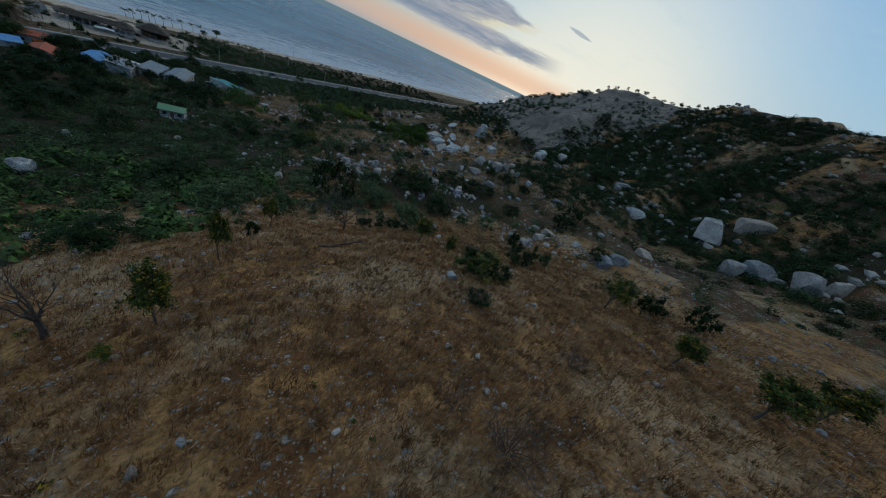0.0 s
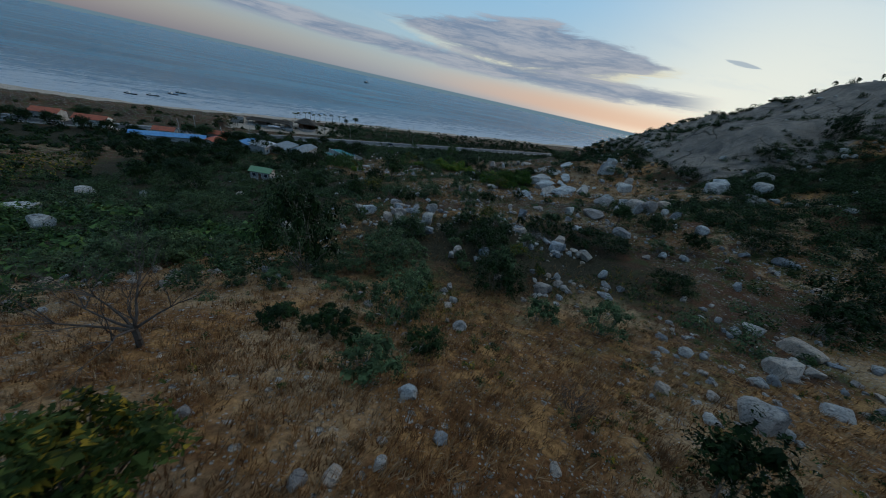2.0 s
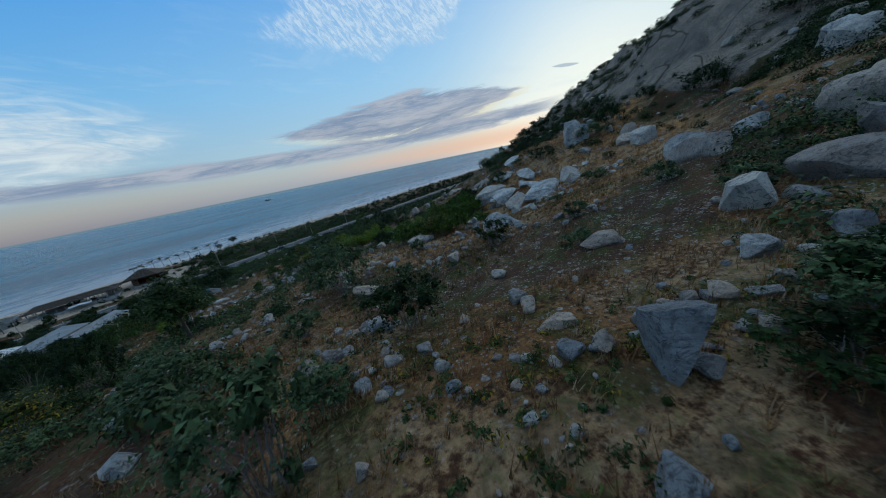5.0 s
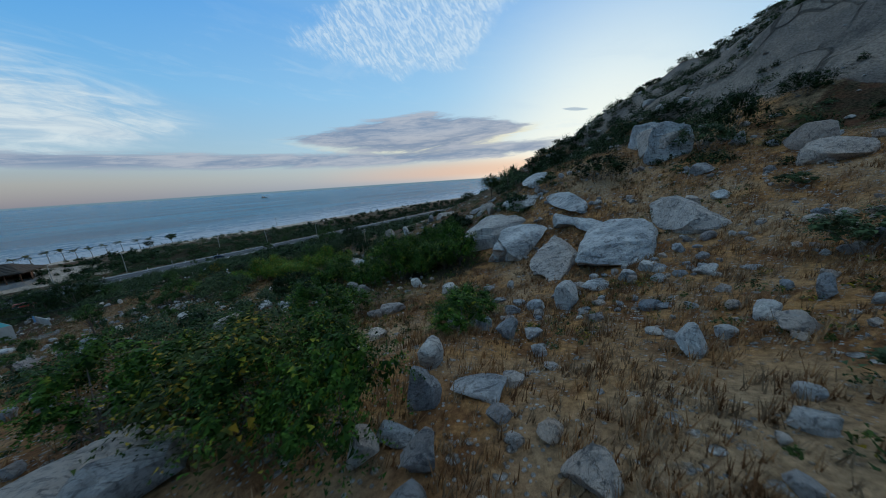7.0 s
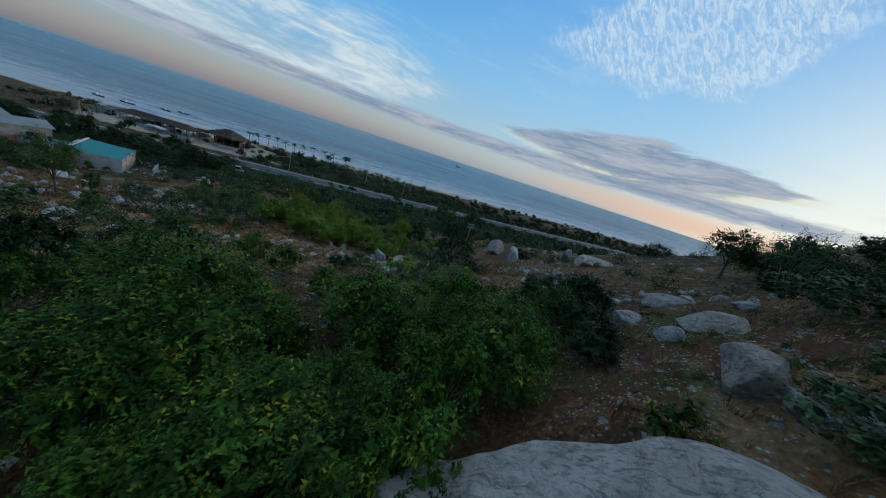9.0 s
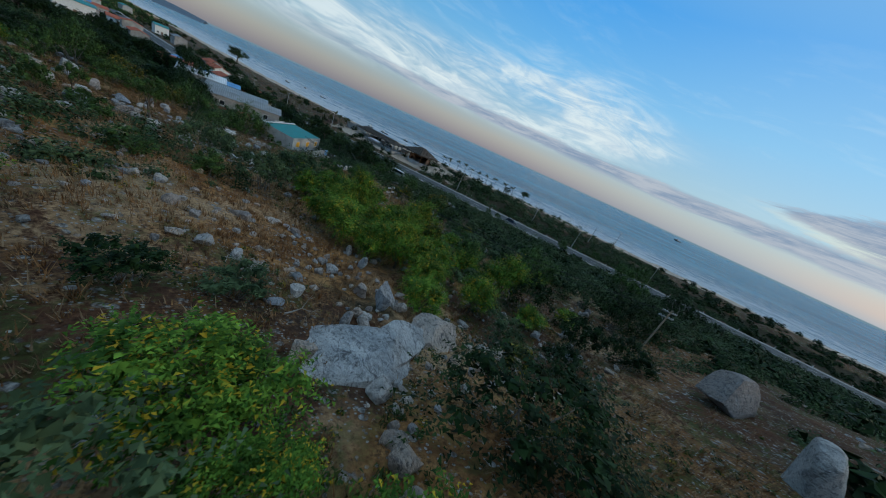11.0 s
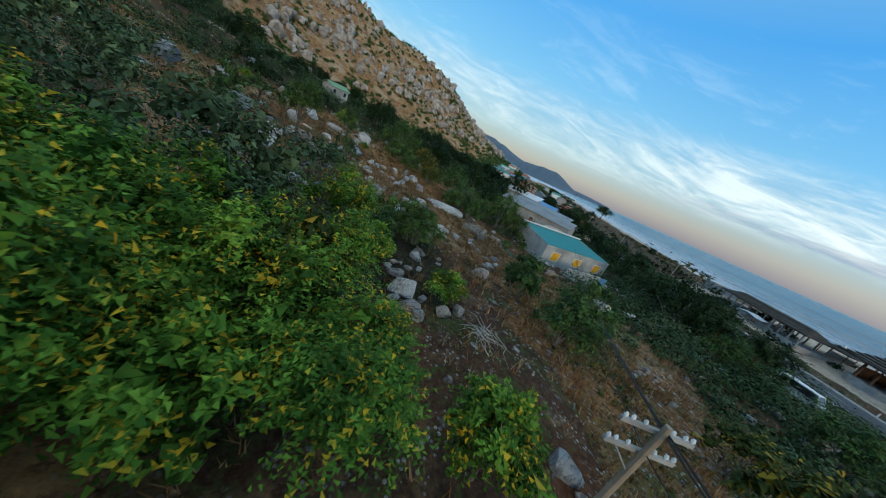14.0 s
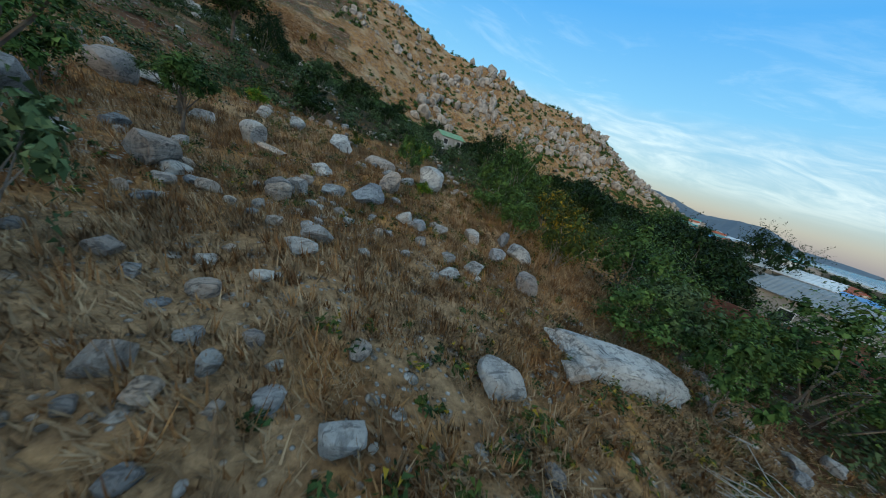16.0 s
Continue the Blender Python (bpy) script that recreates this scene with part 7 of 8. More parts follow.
def rods(*lines, sides=6):
    """A bmesh of tapered rods (start, end, radius at start, radius at end)."""
    bm = bmesh.new()
    for a, b, ra, rb in lines:
        a, b = Vector(a), Vector(b)
        m = Matrix.Translation((a + b) / 2) @ (b - a).to_track_quat("Z", "Y").to_matrix().to_4x4()
        bmesh.ops.create_cone(bm, cap_ends=True, segments=sides, radius1=ra, radius2=rb, depth=(b - a).length, matrix=m)
    return bm


def solid(rings):
    """A closed bmesh through rings of points, with its ends capped."""
    bm = bmesh.new()
    rows = [[bm.verts.new(p) for p in ring] for ring in rings]
    for a, b in zip(rows, rows[1:]):
        for k in range(len(a)):
            m = (k + 1) % len(a)
            bm.faces.new((a[k], a[m], b[m], b[k]))
    bm.faces.new(reversed(rows[0])), bm.faces.new(rows[-1])
    bmesh.ops.recalc_face_normals(bm, faces=bm.faces)
    return bm


def hip_roof(length, width, low, high, over, ridge_share=0.5, thick=0.22, rows=7, ragged=0.0, seed=1):
    """A hipped roof with thickness, in courses that step outwards."""
    r = random.Random(seed)
    rings = []
    for k in range(rows + 1):
        t = k / rows
        lx = (length / 2 + over) * (1 - t) + length / 2 * ridge_share * t
        wy = (width / 2 + over) * (1 - t) + 0.05 * t
        z = low + (high - low) * t
        for drop in ((0.0, thick) if k < rows else (0.0,)):
            step = thick * 0.35 if drop else 0.0
            q = [(-lx - step, -wy - step), (0, -wy - step), (lx + step, -wy - step), (lx + step, 0), (lx + step, wy + step), (0, wy + step), (-lx - step, wy + step), (-lx - step, 0)]
            rings.append([(x + r.uniform(-ragged, ragged), y + r.uniform(-ragged, ragged), z + (drop if not k else drop * 0.5) + r.uniform(-ragged, ragged) * 0.5) for x, y in q])
    return solid(rings)


def sheet_roof(length, width, low, high, over=0.4, ribs=0.4, gable=True):
    """A ribbed tin roof: a gable along x, or one slope falling towards -y."""
    bm = bmesh.new()
    n = int((length + 2 * over) / ribs)
    slopes = ((-1, 0), (1, 0)) if gable else ((-1, 1),)
    for a, b in slopes:
        y0, y1 = a * (width / 2 + over), b * (width / 2 + over)
        top, bottom = [], []
        for k in range(2 * n + 1):
            x = -length / 2 - over + (length + 2 * over) * k / (2 * n)
            lift = 0.05 if k % 2 else 0.0
            top.append((bm.verts.new((x, y0, low + lift)), bm.verts.new((x, y1, high + lift))))
            bottom.append((bm.verts.new((x, y0, low - 0.06)), bm.verts.new((x, y1, high - 0.06))))
        for row in (top, bottom):
            for (p, q), (s, t) in zip(row, row[1:]):
                bm.faces.new((p, s, t, q))
        for (p, q), (s, t) in ((top[0], bottom[0]), (top[-1], bottom[-1])):
            bm.faces.new((p, q, t, s))
        for k in range(2 * n):
            bm.faces.new((top[k][0], top[k + 1][0], bottom[k + 1][0], bottom[k][0]))
    bmesh.ops.recalc_face_normals(bm, faces=bm.faces)
    return bm


def stand(name, x, y, turn, label, category, group="", z=None, scale=1.0):
    root = new(name)
    root.matrix_world = Matrix.LocRotScale((x, y, float(ground_z(x, y)) if z is None else z), Euler((0, 0, radians(turn))), (scale,) * 3)
    return tagged(root, label, category, group)


# ---- road ----
def road_frame(x):
    """The road's centre and the unit way across it, towards the sea."""
    d = (road_y(x + 0.5) - road_y(x - 0.5))
    n = math.hypot(1, d)
    return x, float(road_y(x)), -d / n, 1 / n


def ribbon(name, xs, inner, outer, low, high, mat, parent=None):
    rings = []
    for x in xs:
        cx, cy, ux, uy = road_frame(x)
        rings.append([(cx + ux * inner, cy + uy * inner, low), (cx + ux * outer, cy + uy * outer, low), (cx + ux * outer, cy + uy * outer, high), (cx + ux * inner, cy + uy * inner, high)])
    return part(name, solid(rings), mat, parent)


def build_road():
    xs = np.linspace(-620, 260, 190)
    road = ribbon("road", xs, -5.2, 5.2, 0.1, 0.36, ASPHALT)
    tagged(road, "dark asphalt coast road with faded white lines", "road", kind="structure")
    for side in (-1, 1):
        ribbon("edge_line", xs, side * 4.55 - 0.09, side * 4.55 + 0.09, 0.361, 0.368, LINE_PAINT, road)
        kerb = ribbon("kerb", xs, side * 6.1 - 0.9, side * 6.1 + 0.9, 0.1, 0.30, CONCRETE)
        tagged(kerb, "pale worn concrete verge along the road", "kerb", kind="structure")
    x = -380.0
    while x < 240:
        ribbon("centre_dash", (x, x + 2.0), -0.08, 0.08, 0.361, 0.368, LINE_PAINT, road)
        x += 6.0
    for k in range(26):
        cx, cy, ux, uy = road_frame(-150 + 9.0 * k)
        p = stand("marker_post", cx + ux * 7.2, cy + uy * 7.2, 40, "short white painted roadside marker post", "post", "marker posts", 0.25)
        part("shaft", blocks((-0.07, 0.07, -0.07, 0.07, -0.2, 0.75)), WHITE_PAINT, p)
        part("cap", blocks((-0.075, 0.075, -0.075, 0.075, 0.75, 0.92)), CAR_RED, p, "red painted cap")


# ---- buildings ----
def opening(house, x, y, z, w, h, mat, label, face=-1, name="window"):
    """A framed window or door on a wall that faces -y (or +y)."""
    a, b = (y - 0.06, y + 0.05) if face < 0 else (y - 0.05, y + 0.06)
    win = part(name, blocks((x - w / 2 - 0.08, x + w / 2 + 0.08, a, b, z + h, z + h + 0.1), (x - w / 2 - 0.08, x + w / 2 + 0.08, a, b, z - 0.1, z),
                            (x - w / 2 - 0.08, x - w / 2, a, b, z, z + h), (x + w / 2, x + w / 2 + 0.08, a, b, z, z + h)), WHITE_PAINT, house)
    part("shutter" if mat is YELLOW_PAINT else "pane", blocks((x - w / 2, x - 0.01, a + 0.03, b - 0.03, z, z + h), (x + 0.01, x + w / 2, a + 0.03, b - 0.03, z, z + h)), mat, win, label)


def plain_house(x, y, turn, length, width, height, rise_by, walls, roof, label, gable=True, z=None, group="village houses", name="house"):
    h = stand(name, x, y, turn, label, "house", group, z)
    lx, wy = length / 2, width / 2
    for box in ((-lx, lx, -wy, -wy + 0.2, -0.8, height), (-lx, lx, wy - 0.2, wy, -0.8, height), (-lx, -lx + 0.2, -wy + 0.2, wy - 0.2, -0.8, height), (lx - 0.2, lx, -wy + 0.2, wy - 0.2, -0.8, height)):
        part("wall", blocks(box), walls, h)
    if gable:
        for s in (-1, 1):
            part("gable", solid([[(s * lx, -wy, height), (s * lx, wy, height), (s * lx, 0, height + rise_by - 0.08)], [(s * (lx - 0.2), -wy, height), (s * (lx - 0.2), wy, height), (s * (lx - 0.2), 0, height + rise_by - 0.08)]]), walls, h)
    part("roof", sheet_roof(length, width, height + 0.08, height + 0.08 + rise_by, 0.45, 0.45, gable), roof, h)
    opening(h, 0.0, -wy, 0.05, 1.0, 2.05, TIMBER, "", -1, "door")
    for k in (-1, 1):
        opening(h, k * length * 0.3, -wy, 1.0, 1.1, 1.1, GLASS_DARK, "")
    for k in (-1, 1):
        opening(h, k * length * 0.3, wy, 1.0, 1.1, 1.1, GLASS_DARK, "", 1)
    return h


def build_white_house():
    """Weathered plaster house with a teal tin roof behind its parapet."""
    h = stand("teal_roof_house", -83.6, 102.0, 150.8, "weathered white plaster house with teal metal roof and yellow shutters", "house", "", 2.7)
    # its own axes: the shuttered wall faces -y (towards the hill), 14.4 m long, 8.6 m deep
    lx, wy, top = 7.0, 4.2, 2.9
    walls = [(-lx, lx, wy - 0.22, wy, -1.5, top + 0.8), (-lx, lx, -wy, -wy + 0.22, -1.5, top), (-lx, -lx + 0.22, -wy + 0.22, wy - 0.22, -1.5, top), (lx - 0.22, lx, -wy + 0.22, wy - 0.22, -1.5, top)]
    for box in walls:
        part("wall", blocks(box), PLASTER, h)
    part("parapet", blocks((-lx - 0.05, -lx * 0.3, wy - 0.12, wy + 0.05, top + 0.8, top + 1.0), (-lx * 0.3, lx * 0.3, wy - 0.12, wy + 0.05, top + 0.8, top + 1.3), (lx * 0.3, lx + 0.05, wy - 0.12, wy + 0.05, top + 0.8, top + 1.0)), PLASTER, h)
    roof = part("roof", sheet_roof(2 * lx - 0.3, 2 * wy - 0.5, top + 0.05, top + 0.75, 0.1, 0.35, False), TEAL_TIN, h, "teal ribbed metal roof")
    part("ridge_cap", blocks((-lx, lx, wy - 0.5, wy - 0.23, top + 1.06, top + 0.86)), WHITE_TIN, roof, "pale sheet metal ridge cap")
    for s in (-1, 1):
        part("gable", solid([[(s * lx, -wy, top), (s * lx, wy - 0.22, top), (s * lx, wy - 0.22, top + 0.8)], [(s * (lx - 0.2), -wy, top), (s * (lx - 0.2), wy - 0.22, top), (s * (lx - 0.2), wy - 0.22, top + 0.8)]]), PLASTER, h)
    for k in (-4.6, 0.2, 4.8):
        opening(h, k, -wy, 0.7, 1.5, 1.3, YELLOW_PAINT, "yellow painted shutters")
    for k in (-3.6, 3.6):
        opening(h, k, wy, 0.9, 1.3, 1.3, GLASS_DARK, "", 1)
    opening(h, 0.0, wy, 0.0, 1.1, 2.1, TIMBER, "", 1, "door")
    a = stand("water_basin", -88.6, 96.6, 150.8, "low concrete basin with teal painted floor beside the house", "basin", "", 2.9)
    part("basin_wall", blocks((-3.2, 3.2, -1.8, -1.6, -0.8, 2.3), (-3.2, 3.2, 1.6, 1.8, -0.8, 2.3), (-3.2, -3.0, -1.6, 1.6, -0.8, 2.3), (3.0, 3.2, -1.6, 1.6, -0.8, 2.3)), CONCRETE, a)
    part("basin_floor", blocks((-3.0, 3.0, -1.6, 1.6, 1.5, 1.9)), TEAL_TIN, a, "teal painted basin floor")
    w = stand("brick_wall", -88.5, 87.0, 120, "low unplastered red brick wall under the bushes", "wall", "", 3.0)
    part("course", blocks((-5.0, 5.0, -0.12, 0.12, -1.0, 2.2)), BRICK, w)
    part("pier", blocks((-5.3, -4.95, -0.2, 0.2, -1.0, 2.4), (4.95, 5.3, -0.2, 0.2, -1.0, 2.4)), BRICK, w)
    b = stand("yard_wall", -76.5, 108.5, 150.8, "grey plastered yard wall with faded blue gate", "wall", "", 2.6)
    part("panel", blocks((-3.4, 3.4, -0.1, 0.1, -0.6, 1.9)), PLASTER, b)
    part("gate", blocks((3.45, 5.0, -0.05, 0.05, -0.3, 1.8)), BLUE_TIN, b, "faded blue sheet gate")
    return h


def build_village():
    group = "village houses"
    for x, y, turn, length, width, height, up, walls, roof, words, gable in (
            (-99.5, 89.0, 96, 17.0, 7.0, 3.2, 1.2, CONCRETE, GREY_TIN, "long grey house with weathered metal roof", True),
            (-107.5, 86.0, 96, 15.0, 6.0, 3.0, 0.9, PLASTER, GREY_TIN, "grey plaster house with flat metal roof", False),
            (-113.5, 76.0, 100, 11.0, 7.0, 3.6, 0.9, PLASTER, WHITE_TIN, "pale house with white sheet metal roof", False),
            (-123.0, 78.0, 98, 12.0, 6.0, 3.0, 0.9, PLASTER, BLUE_TIN, "plaster house with blue metal roof", True),
            (-153.0, 66.0, 39, 27.0, 8.0, 2.6, 1.0, PLASTER, BLUE_TIN, "long low building with blue tin roof", True),
            (-131.0, 66.0, 110, 9.0, 6.0, 3.2, 1.3, PLASTER, RED_TILE, "small house with orange tiled roof", True),
            (-147.0, 88.0, 30, 9.0, 6.0, 3.4, 1.5, PLASTER, RED_TILE, "roadside shop with orange tiled roof", True),
            (-163.0, 73.5, 30, 8.0, 6.0, 3.4, 1.4, WHITE_PAINT, RED_TILE, "white roadside shop with red tiled roof", True),
            (-192.0, 66.0, 28, 11.0, 7.0, 3.8, 1.6, WHITE_PAINT, RED_TILE, "white house with red tiled roof by the road", True),
            (-208.0, 61.0, 28, 9.0, 7.0, 4.0, 1.6, PLASTER, RED_TILE, "plaster house with orange tiled roof", True)):
        plain_house(x, y, turn, length, width, height, up, walls, roof, words, gable)
    r = random.Random(5)
    for k in range(34):
        x = -222 - 8.2 * k
        cx, cy, ux, uy = road_frame(x)
        off = r.choice((-1, -1, 1)) * r.uniform(14, 19) if k % 2 else -r.uniform(28, 48)
        roof, words = r.choice(((RED_TILE, "village house with red tiled roof"), (RED_TILE, "village house with red tiled roof"), (BLUE_TIN, "village house with blue tin roof"), (GREY_TIN, "village house with grey tin roof"), (WHITE_TIN, "village house with pale tin roof"), (TEAL_TIN, "village house with green blue tin roof")))
        plain_house(cx + ux * off, cy + uy * off, 27 + r.choice((0, 90)) + r.uniform(-6, 6), r.uniform(7, 12), r.uniform(6, 8), r.uniform(3.0, 5.5), r.uniform(0.9, 1.8), r.choice((PLASTER, WHITE_PAINT, CONCRETE)), roof, words)
    s = plain_house(-77.6, 25.3, 12, 6.0, 4.2, 2.5, 1.1, CONCRETE, GREEN_TIN, "small grey shed with faded green tin roof", True, None, "", "shed")
    sign = stand("shop_awning", -141.0, 83.0, 30, "orange cloth awning and banner on the roadside shop", "awning", "", 0.3)
    part("banner", blocks((-2.5, 2.5, -0.05, 0.05, 2.2, 4.4)), ORANGE, sign)
    part("post", rods(((-2.5, 0, -0.4), (-2.5, 0, 4.5), 0.05, 0.05)), STEEL, sign)
    part("post", rods(((2.5, 0, -0.4), (2.5, 0, 4.5), 0.05, 0.05)), STEEL, sign)


def build_pavilions():
    g = stand("gazebo", -138.0, 160.8, 20, "round timber gazebo with dark thatched roof on the beach", "gazebo", scale=1.4)
    part("roof", hip_roof(8.4, 8.0, 2.7, 5.2, 0.9, 0.16, 0.3, 8, 0.06, 3), THATCH, g, "dark thatched roof with ragged eaves")
    for k in range(10):
        a = 6.2832 * k / 10
        part("post", rods(((3.9 * math.cos(a), 3.9 * math.sin(a), -1.2), (3.9 * math.cos(a), 3.9 * math.sin(a), 3.0), 0.13, 0.11)), TIMBER, g)
    for k in range(7):
        a, b = 6.2832 * k / 10, 6.2832 * (k + 1) / 10
        p, q = Vector((3.8 * math.cos(a), 3.8 * math.sin(a), 0)), Vector((3.8 * math.cos(b), 3.8 * math.sin(b), 0))
        out = (p + q).normalized() * 0.05
        ring = [p - out, q - out, q + out, p + out]
        part("wall_panel", solid([[v + Vector((0, 0, -1.2)) for v in ring], [v + Vector((0, 0, 1.9)) for v in ring]]), TIMBER, g, "brown boarded wall panel")
    part("floor_deck", rods(((0, 0, -1.3), (0, 0, 0.08), 4.5, 4.5), sides=20), CONCRETE, g)
    v = stand("beach_pavilion", -154.5, 142.5, 32.5, "long open beach pavilion with dark sagging roof on concrete posts", "pavilion")
    part("roof", hip_roof(27.0, 7.5, 2.9, 4.8, 0.7, 0.78, 0.26, 6, 0.07, 4), THATCH, v, "dark weathered thatched roof")
    for k in range(11):
        for s in (-1, 1):
            part("post", blocks((-13.1 + 2.62 * k - 0.14, -13.1 + 2.62 * k + 0.14, s * 3.5 - 0.14, s * 3.5 + 0.14, -1.2, 3.0)), CONCRETE, v)
    part("beam", blocks((-13.4, 13.4, 3.4, 3.6, 2.75, 3.02)), TIMBER, v)
    part("beam", blocks((-13.4, 13.4, -3.6, -3.4, 2.75, 3.02)), TIMBER, v)
    part("back_wall", blocks((-9.4, -2.0, 2.2, 2.4, -1.0, 1.7)), CONCRETE, v)
    part("counter", blocks((-1.0, 4.2, -2.2, -1.4, -1.0, 1.0)), CONCRETE, v)
    part("floor_slab", blocks((-14.2, 14.0, -4.4, 4.4, -1.4, 0.06)), CONCRETE, v)
    e = stand("concrete_annex", -171.0, 132.0, 32.5, "unfinished grey concrete block at the end of the pavilion", "annex")
    part("wall", blocks((-3.4, 3.4, -3.4, -3.2, -1.2, 2.6), (-3.4, 3.4, 3.2, 3.4, -1.2, 2.6), (-3.4, -3.2, -3.2, 3.2, -1.2, 2.6)), CONCRETE, e)
    part("lintel", blocks((3.2, 3.4, -3.2, 3.2, 2.2, 2.6)), CONCRETE, e)
    for s in (-1, 1):
        part("pillar", blocks((3.15, 3.45, s * 1.2 - 0.15, s * 1.2 + 0.15, -1.2, 2.2)), CONCRETE, e)
    a = stand("awning", -149.5, 138.6, 32.5, "white canvas awning stretched on poles by the pavilion", "awning")
    part("canvas", solid([[(x, y, 2.3 + 0.35 * math.cos(x * 1.1) * (1 - abs(y) / 2.2) + 0.12 * y) for y in (-1.3, 0, 1.3)] + [(x, y, 2.26 + 0.35 * math.cos(x * 1.1) * (1 - abs(y) / 2.2) + 0.12 * y) for y in (1.3, 0, -1.3)] for x in (-3.6, -2.4, -1.2, 0, 1.2, 2.4, 3.6)]), CANVAS, a)
    for x in (-3.4, 0.0, 3.4):
        part("pole", rods(((x, -1.2, -0.6), (x, -1.2, 2.3), 0.05, 0.05)), POLE_WOOD, a)
    t = stand("beach_hut", -149.0, 155.0, 50, "small beach hut with flat grey thatched roof", "hut")
    part("roof", hip_roof(5.0, 4.4, 2.3, 3.4, 0.6, 0.4, 0.2, 5, 0.06, 6), THATCH, t)
    for sx in (-1, 1):
        for sy in (-1, 1):
            part("post", rods(((sx * 2.3, sy * 2.0, -1.0), (sx * 2.3, sy * 2.0, 2.5), 0.1, 0.09)), TIMBER, t)
    part("wall_panel", blocks((-2.3, 2.3, 1.95, 2.05, -0.8, 1.4)), WHITE_PAINT, t)


# ---- poles and wires ----
def street_lamp(x, y, turn, height=7.6):
    p = stand("street_lamp", x, y, turn, "tall pale concrete street lamp beside the coast road", "street lamp", "street lamps")
    part("shaft", rods(((0, 0, -0.6), (0, 0, height), 0.15, 0.09), sides=8), CONCRETE, p)
    part("arm", rods(((0, 0, height - 0.25), (0.9, 0, height + 0.25), 0.045, 0.04), ((0.9, 0, height + 0.25), (1.7, 0, height + 0.3), 0.04, 0.035)), STEEL, p)
    part("lamp_head", blocks((1.5, 2.15, -0.13, 0.13, height + 0.2, height + 0.36)), STEEL, p)


def power_pole(x, y, turn, height, arms=2, mat=None, lean=0.0):
    p = stand("power_pole", x, y, turn, "weathered power pole with crossarms and white insulators", "power pole", "power poles")
    part("shaft", rods(((0, 0, -0.6), (lean, 0, height), 0.12, 0.09), sides=8), mat or POLE_WOOD, p)
    for k in range(arms):
        z, dx = height - 0.35 - 0.75 * k, lean * (height - 0.4 - 0.75 * k) / height
        arm = part("crossarm", blocks((dx - 0.2, dx - 0.09, -1.0, 1.0, z - 0.06, z + 0.06)), CONCRETE, p)
        for y0 in (-0.93, -0.72, -0.38, 0.38, 0.72, 0.93):
            part("insulator", rods(((dx - 0.145, y0, z + 0.05), (dx - 0.145, y0, z + 0.12), 0.025, 0.05), ((dx - 0.145, y0, z + 0.12), (dx - 0.145, y0, z + 0.20), 0.06, 0.03)), PORCELAIN, arm)
    if arms:
        part("brace", rods(((lean * 0.85, -0.7, height - 1.12), (lean * 0.85, 0, height - 1.75), 0.025, 0.025)), STEEL, p)
    return p


def wire(a, b, sag, thick=0.02):
    a, b = Vector(a), Vector(b)
    pts = []
    for k in range(15):
        t = k / 14
        p = a.lerp(b, t)
        pts.append(p - Vector((0, 0, 4 * sag * t * (1 - t))))
    side = (b - a).cross(Vector((0, 0, 1))).normalized() * thick
    up = Vector((0, 0, thick))
    ob = part("power_line", solid([[p - side, p - up, p + side, p + up] for p in pts]), BLACK)
    tagged(ob, "thin black power line strung between poles", "wire", "power lines")


def build_poles():
    for x, y, turn in ((-123, 159, 135), (-108, 171, 135), (-88, 203, 130), (-65, 206, -50), (-75, 229, 130), (-152, 118, 130), (-170, 98, 120), (-45, 232, -50)):
        street_lamp(x, y, turn)
    power_pole(-86, 165, 40, 4.2, 0, CONCRETE)
    power_pole(-74, 247, 40, 8.6, 1)
    power_pole(-40.1, 118.0, 38, 3.6, 2)
    power_pole(-5, 146, -35, 7.0, 2)
    power_pole(-140, 82, 30, 8.0, 2, CONCRETE)
    power_pole(-166, 84, 30, 8.0, 1, CONCRETE)
    for dx, dz in ((-1.0, 0.0), (-0.45, 0.05), (0.45, 0.0), (1.0, 0.05), (0.0, -0.75)):
        a = (-40.1 + dx * 0.85, 118.0 + dx * 0.5, 9.65 + dz)
        wire(a, (-5.4 + dx * 0.6, 145.8 + dx * 0.7, 13.1 + dz), 1.1)
        wire(a, (-80.6 + dx * 0.3, 105.2 + dx * 0.5, 6.1 + 0.3 * dz), 0.9)


# ---- palms, banana plants ----
def frond_mesh(seed, length, mat):
    """A drooping feather leaf with its leaflets."""
    rng = np.random.RandomState(seed)
    soup = Soup()
    spine = [Vector((length * t, 0, length * (0.38 * t - 0.85 * t * t))) for t in np.linspace(0, 1, 8)]
    for a, b in zip(spine, spine[1:]):
        soup.tube(a, b, 0.03, 0.02, 3)
    for t in np.linspace(0.15, 1, 15):
        c = Vector((length * t, 0, length * (0.38 * t - 0.85 * t * t)))
        reach = 0.28 * length * math.sin(0.35 + 2.5 * t)
        for s in (-1, 1):
            n = soup.count
            soup.verts += [tuple(c), tuple(c + Vector((0.10 * length, s * reach * 0.5, 0.02))), tuple(c + Vector((0.12 * length, s * reach, -0.22 * reach - 0.1 * rng.rand()))), tuple(c + Vector((0.05 * length, 0, 0)))]
            soup.faces += [(n, n + 1, n + 3), (n + 1, n + 2, n + 3)]
            soup.count += 4
    return soup.mesh("frond", mat)


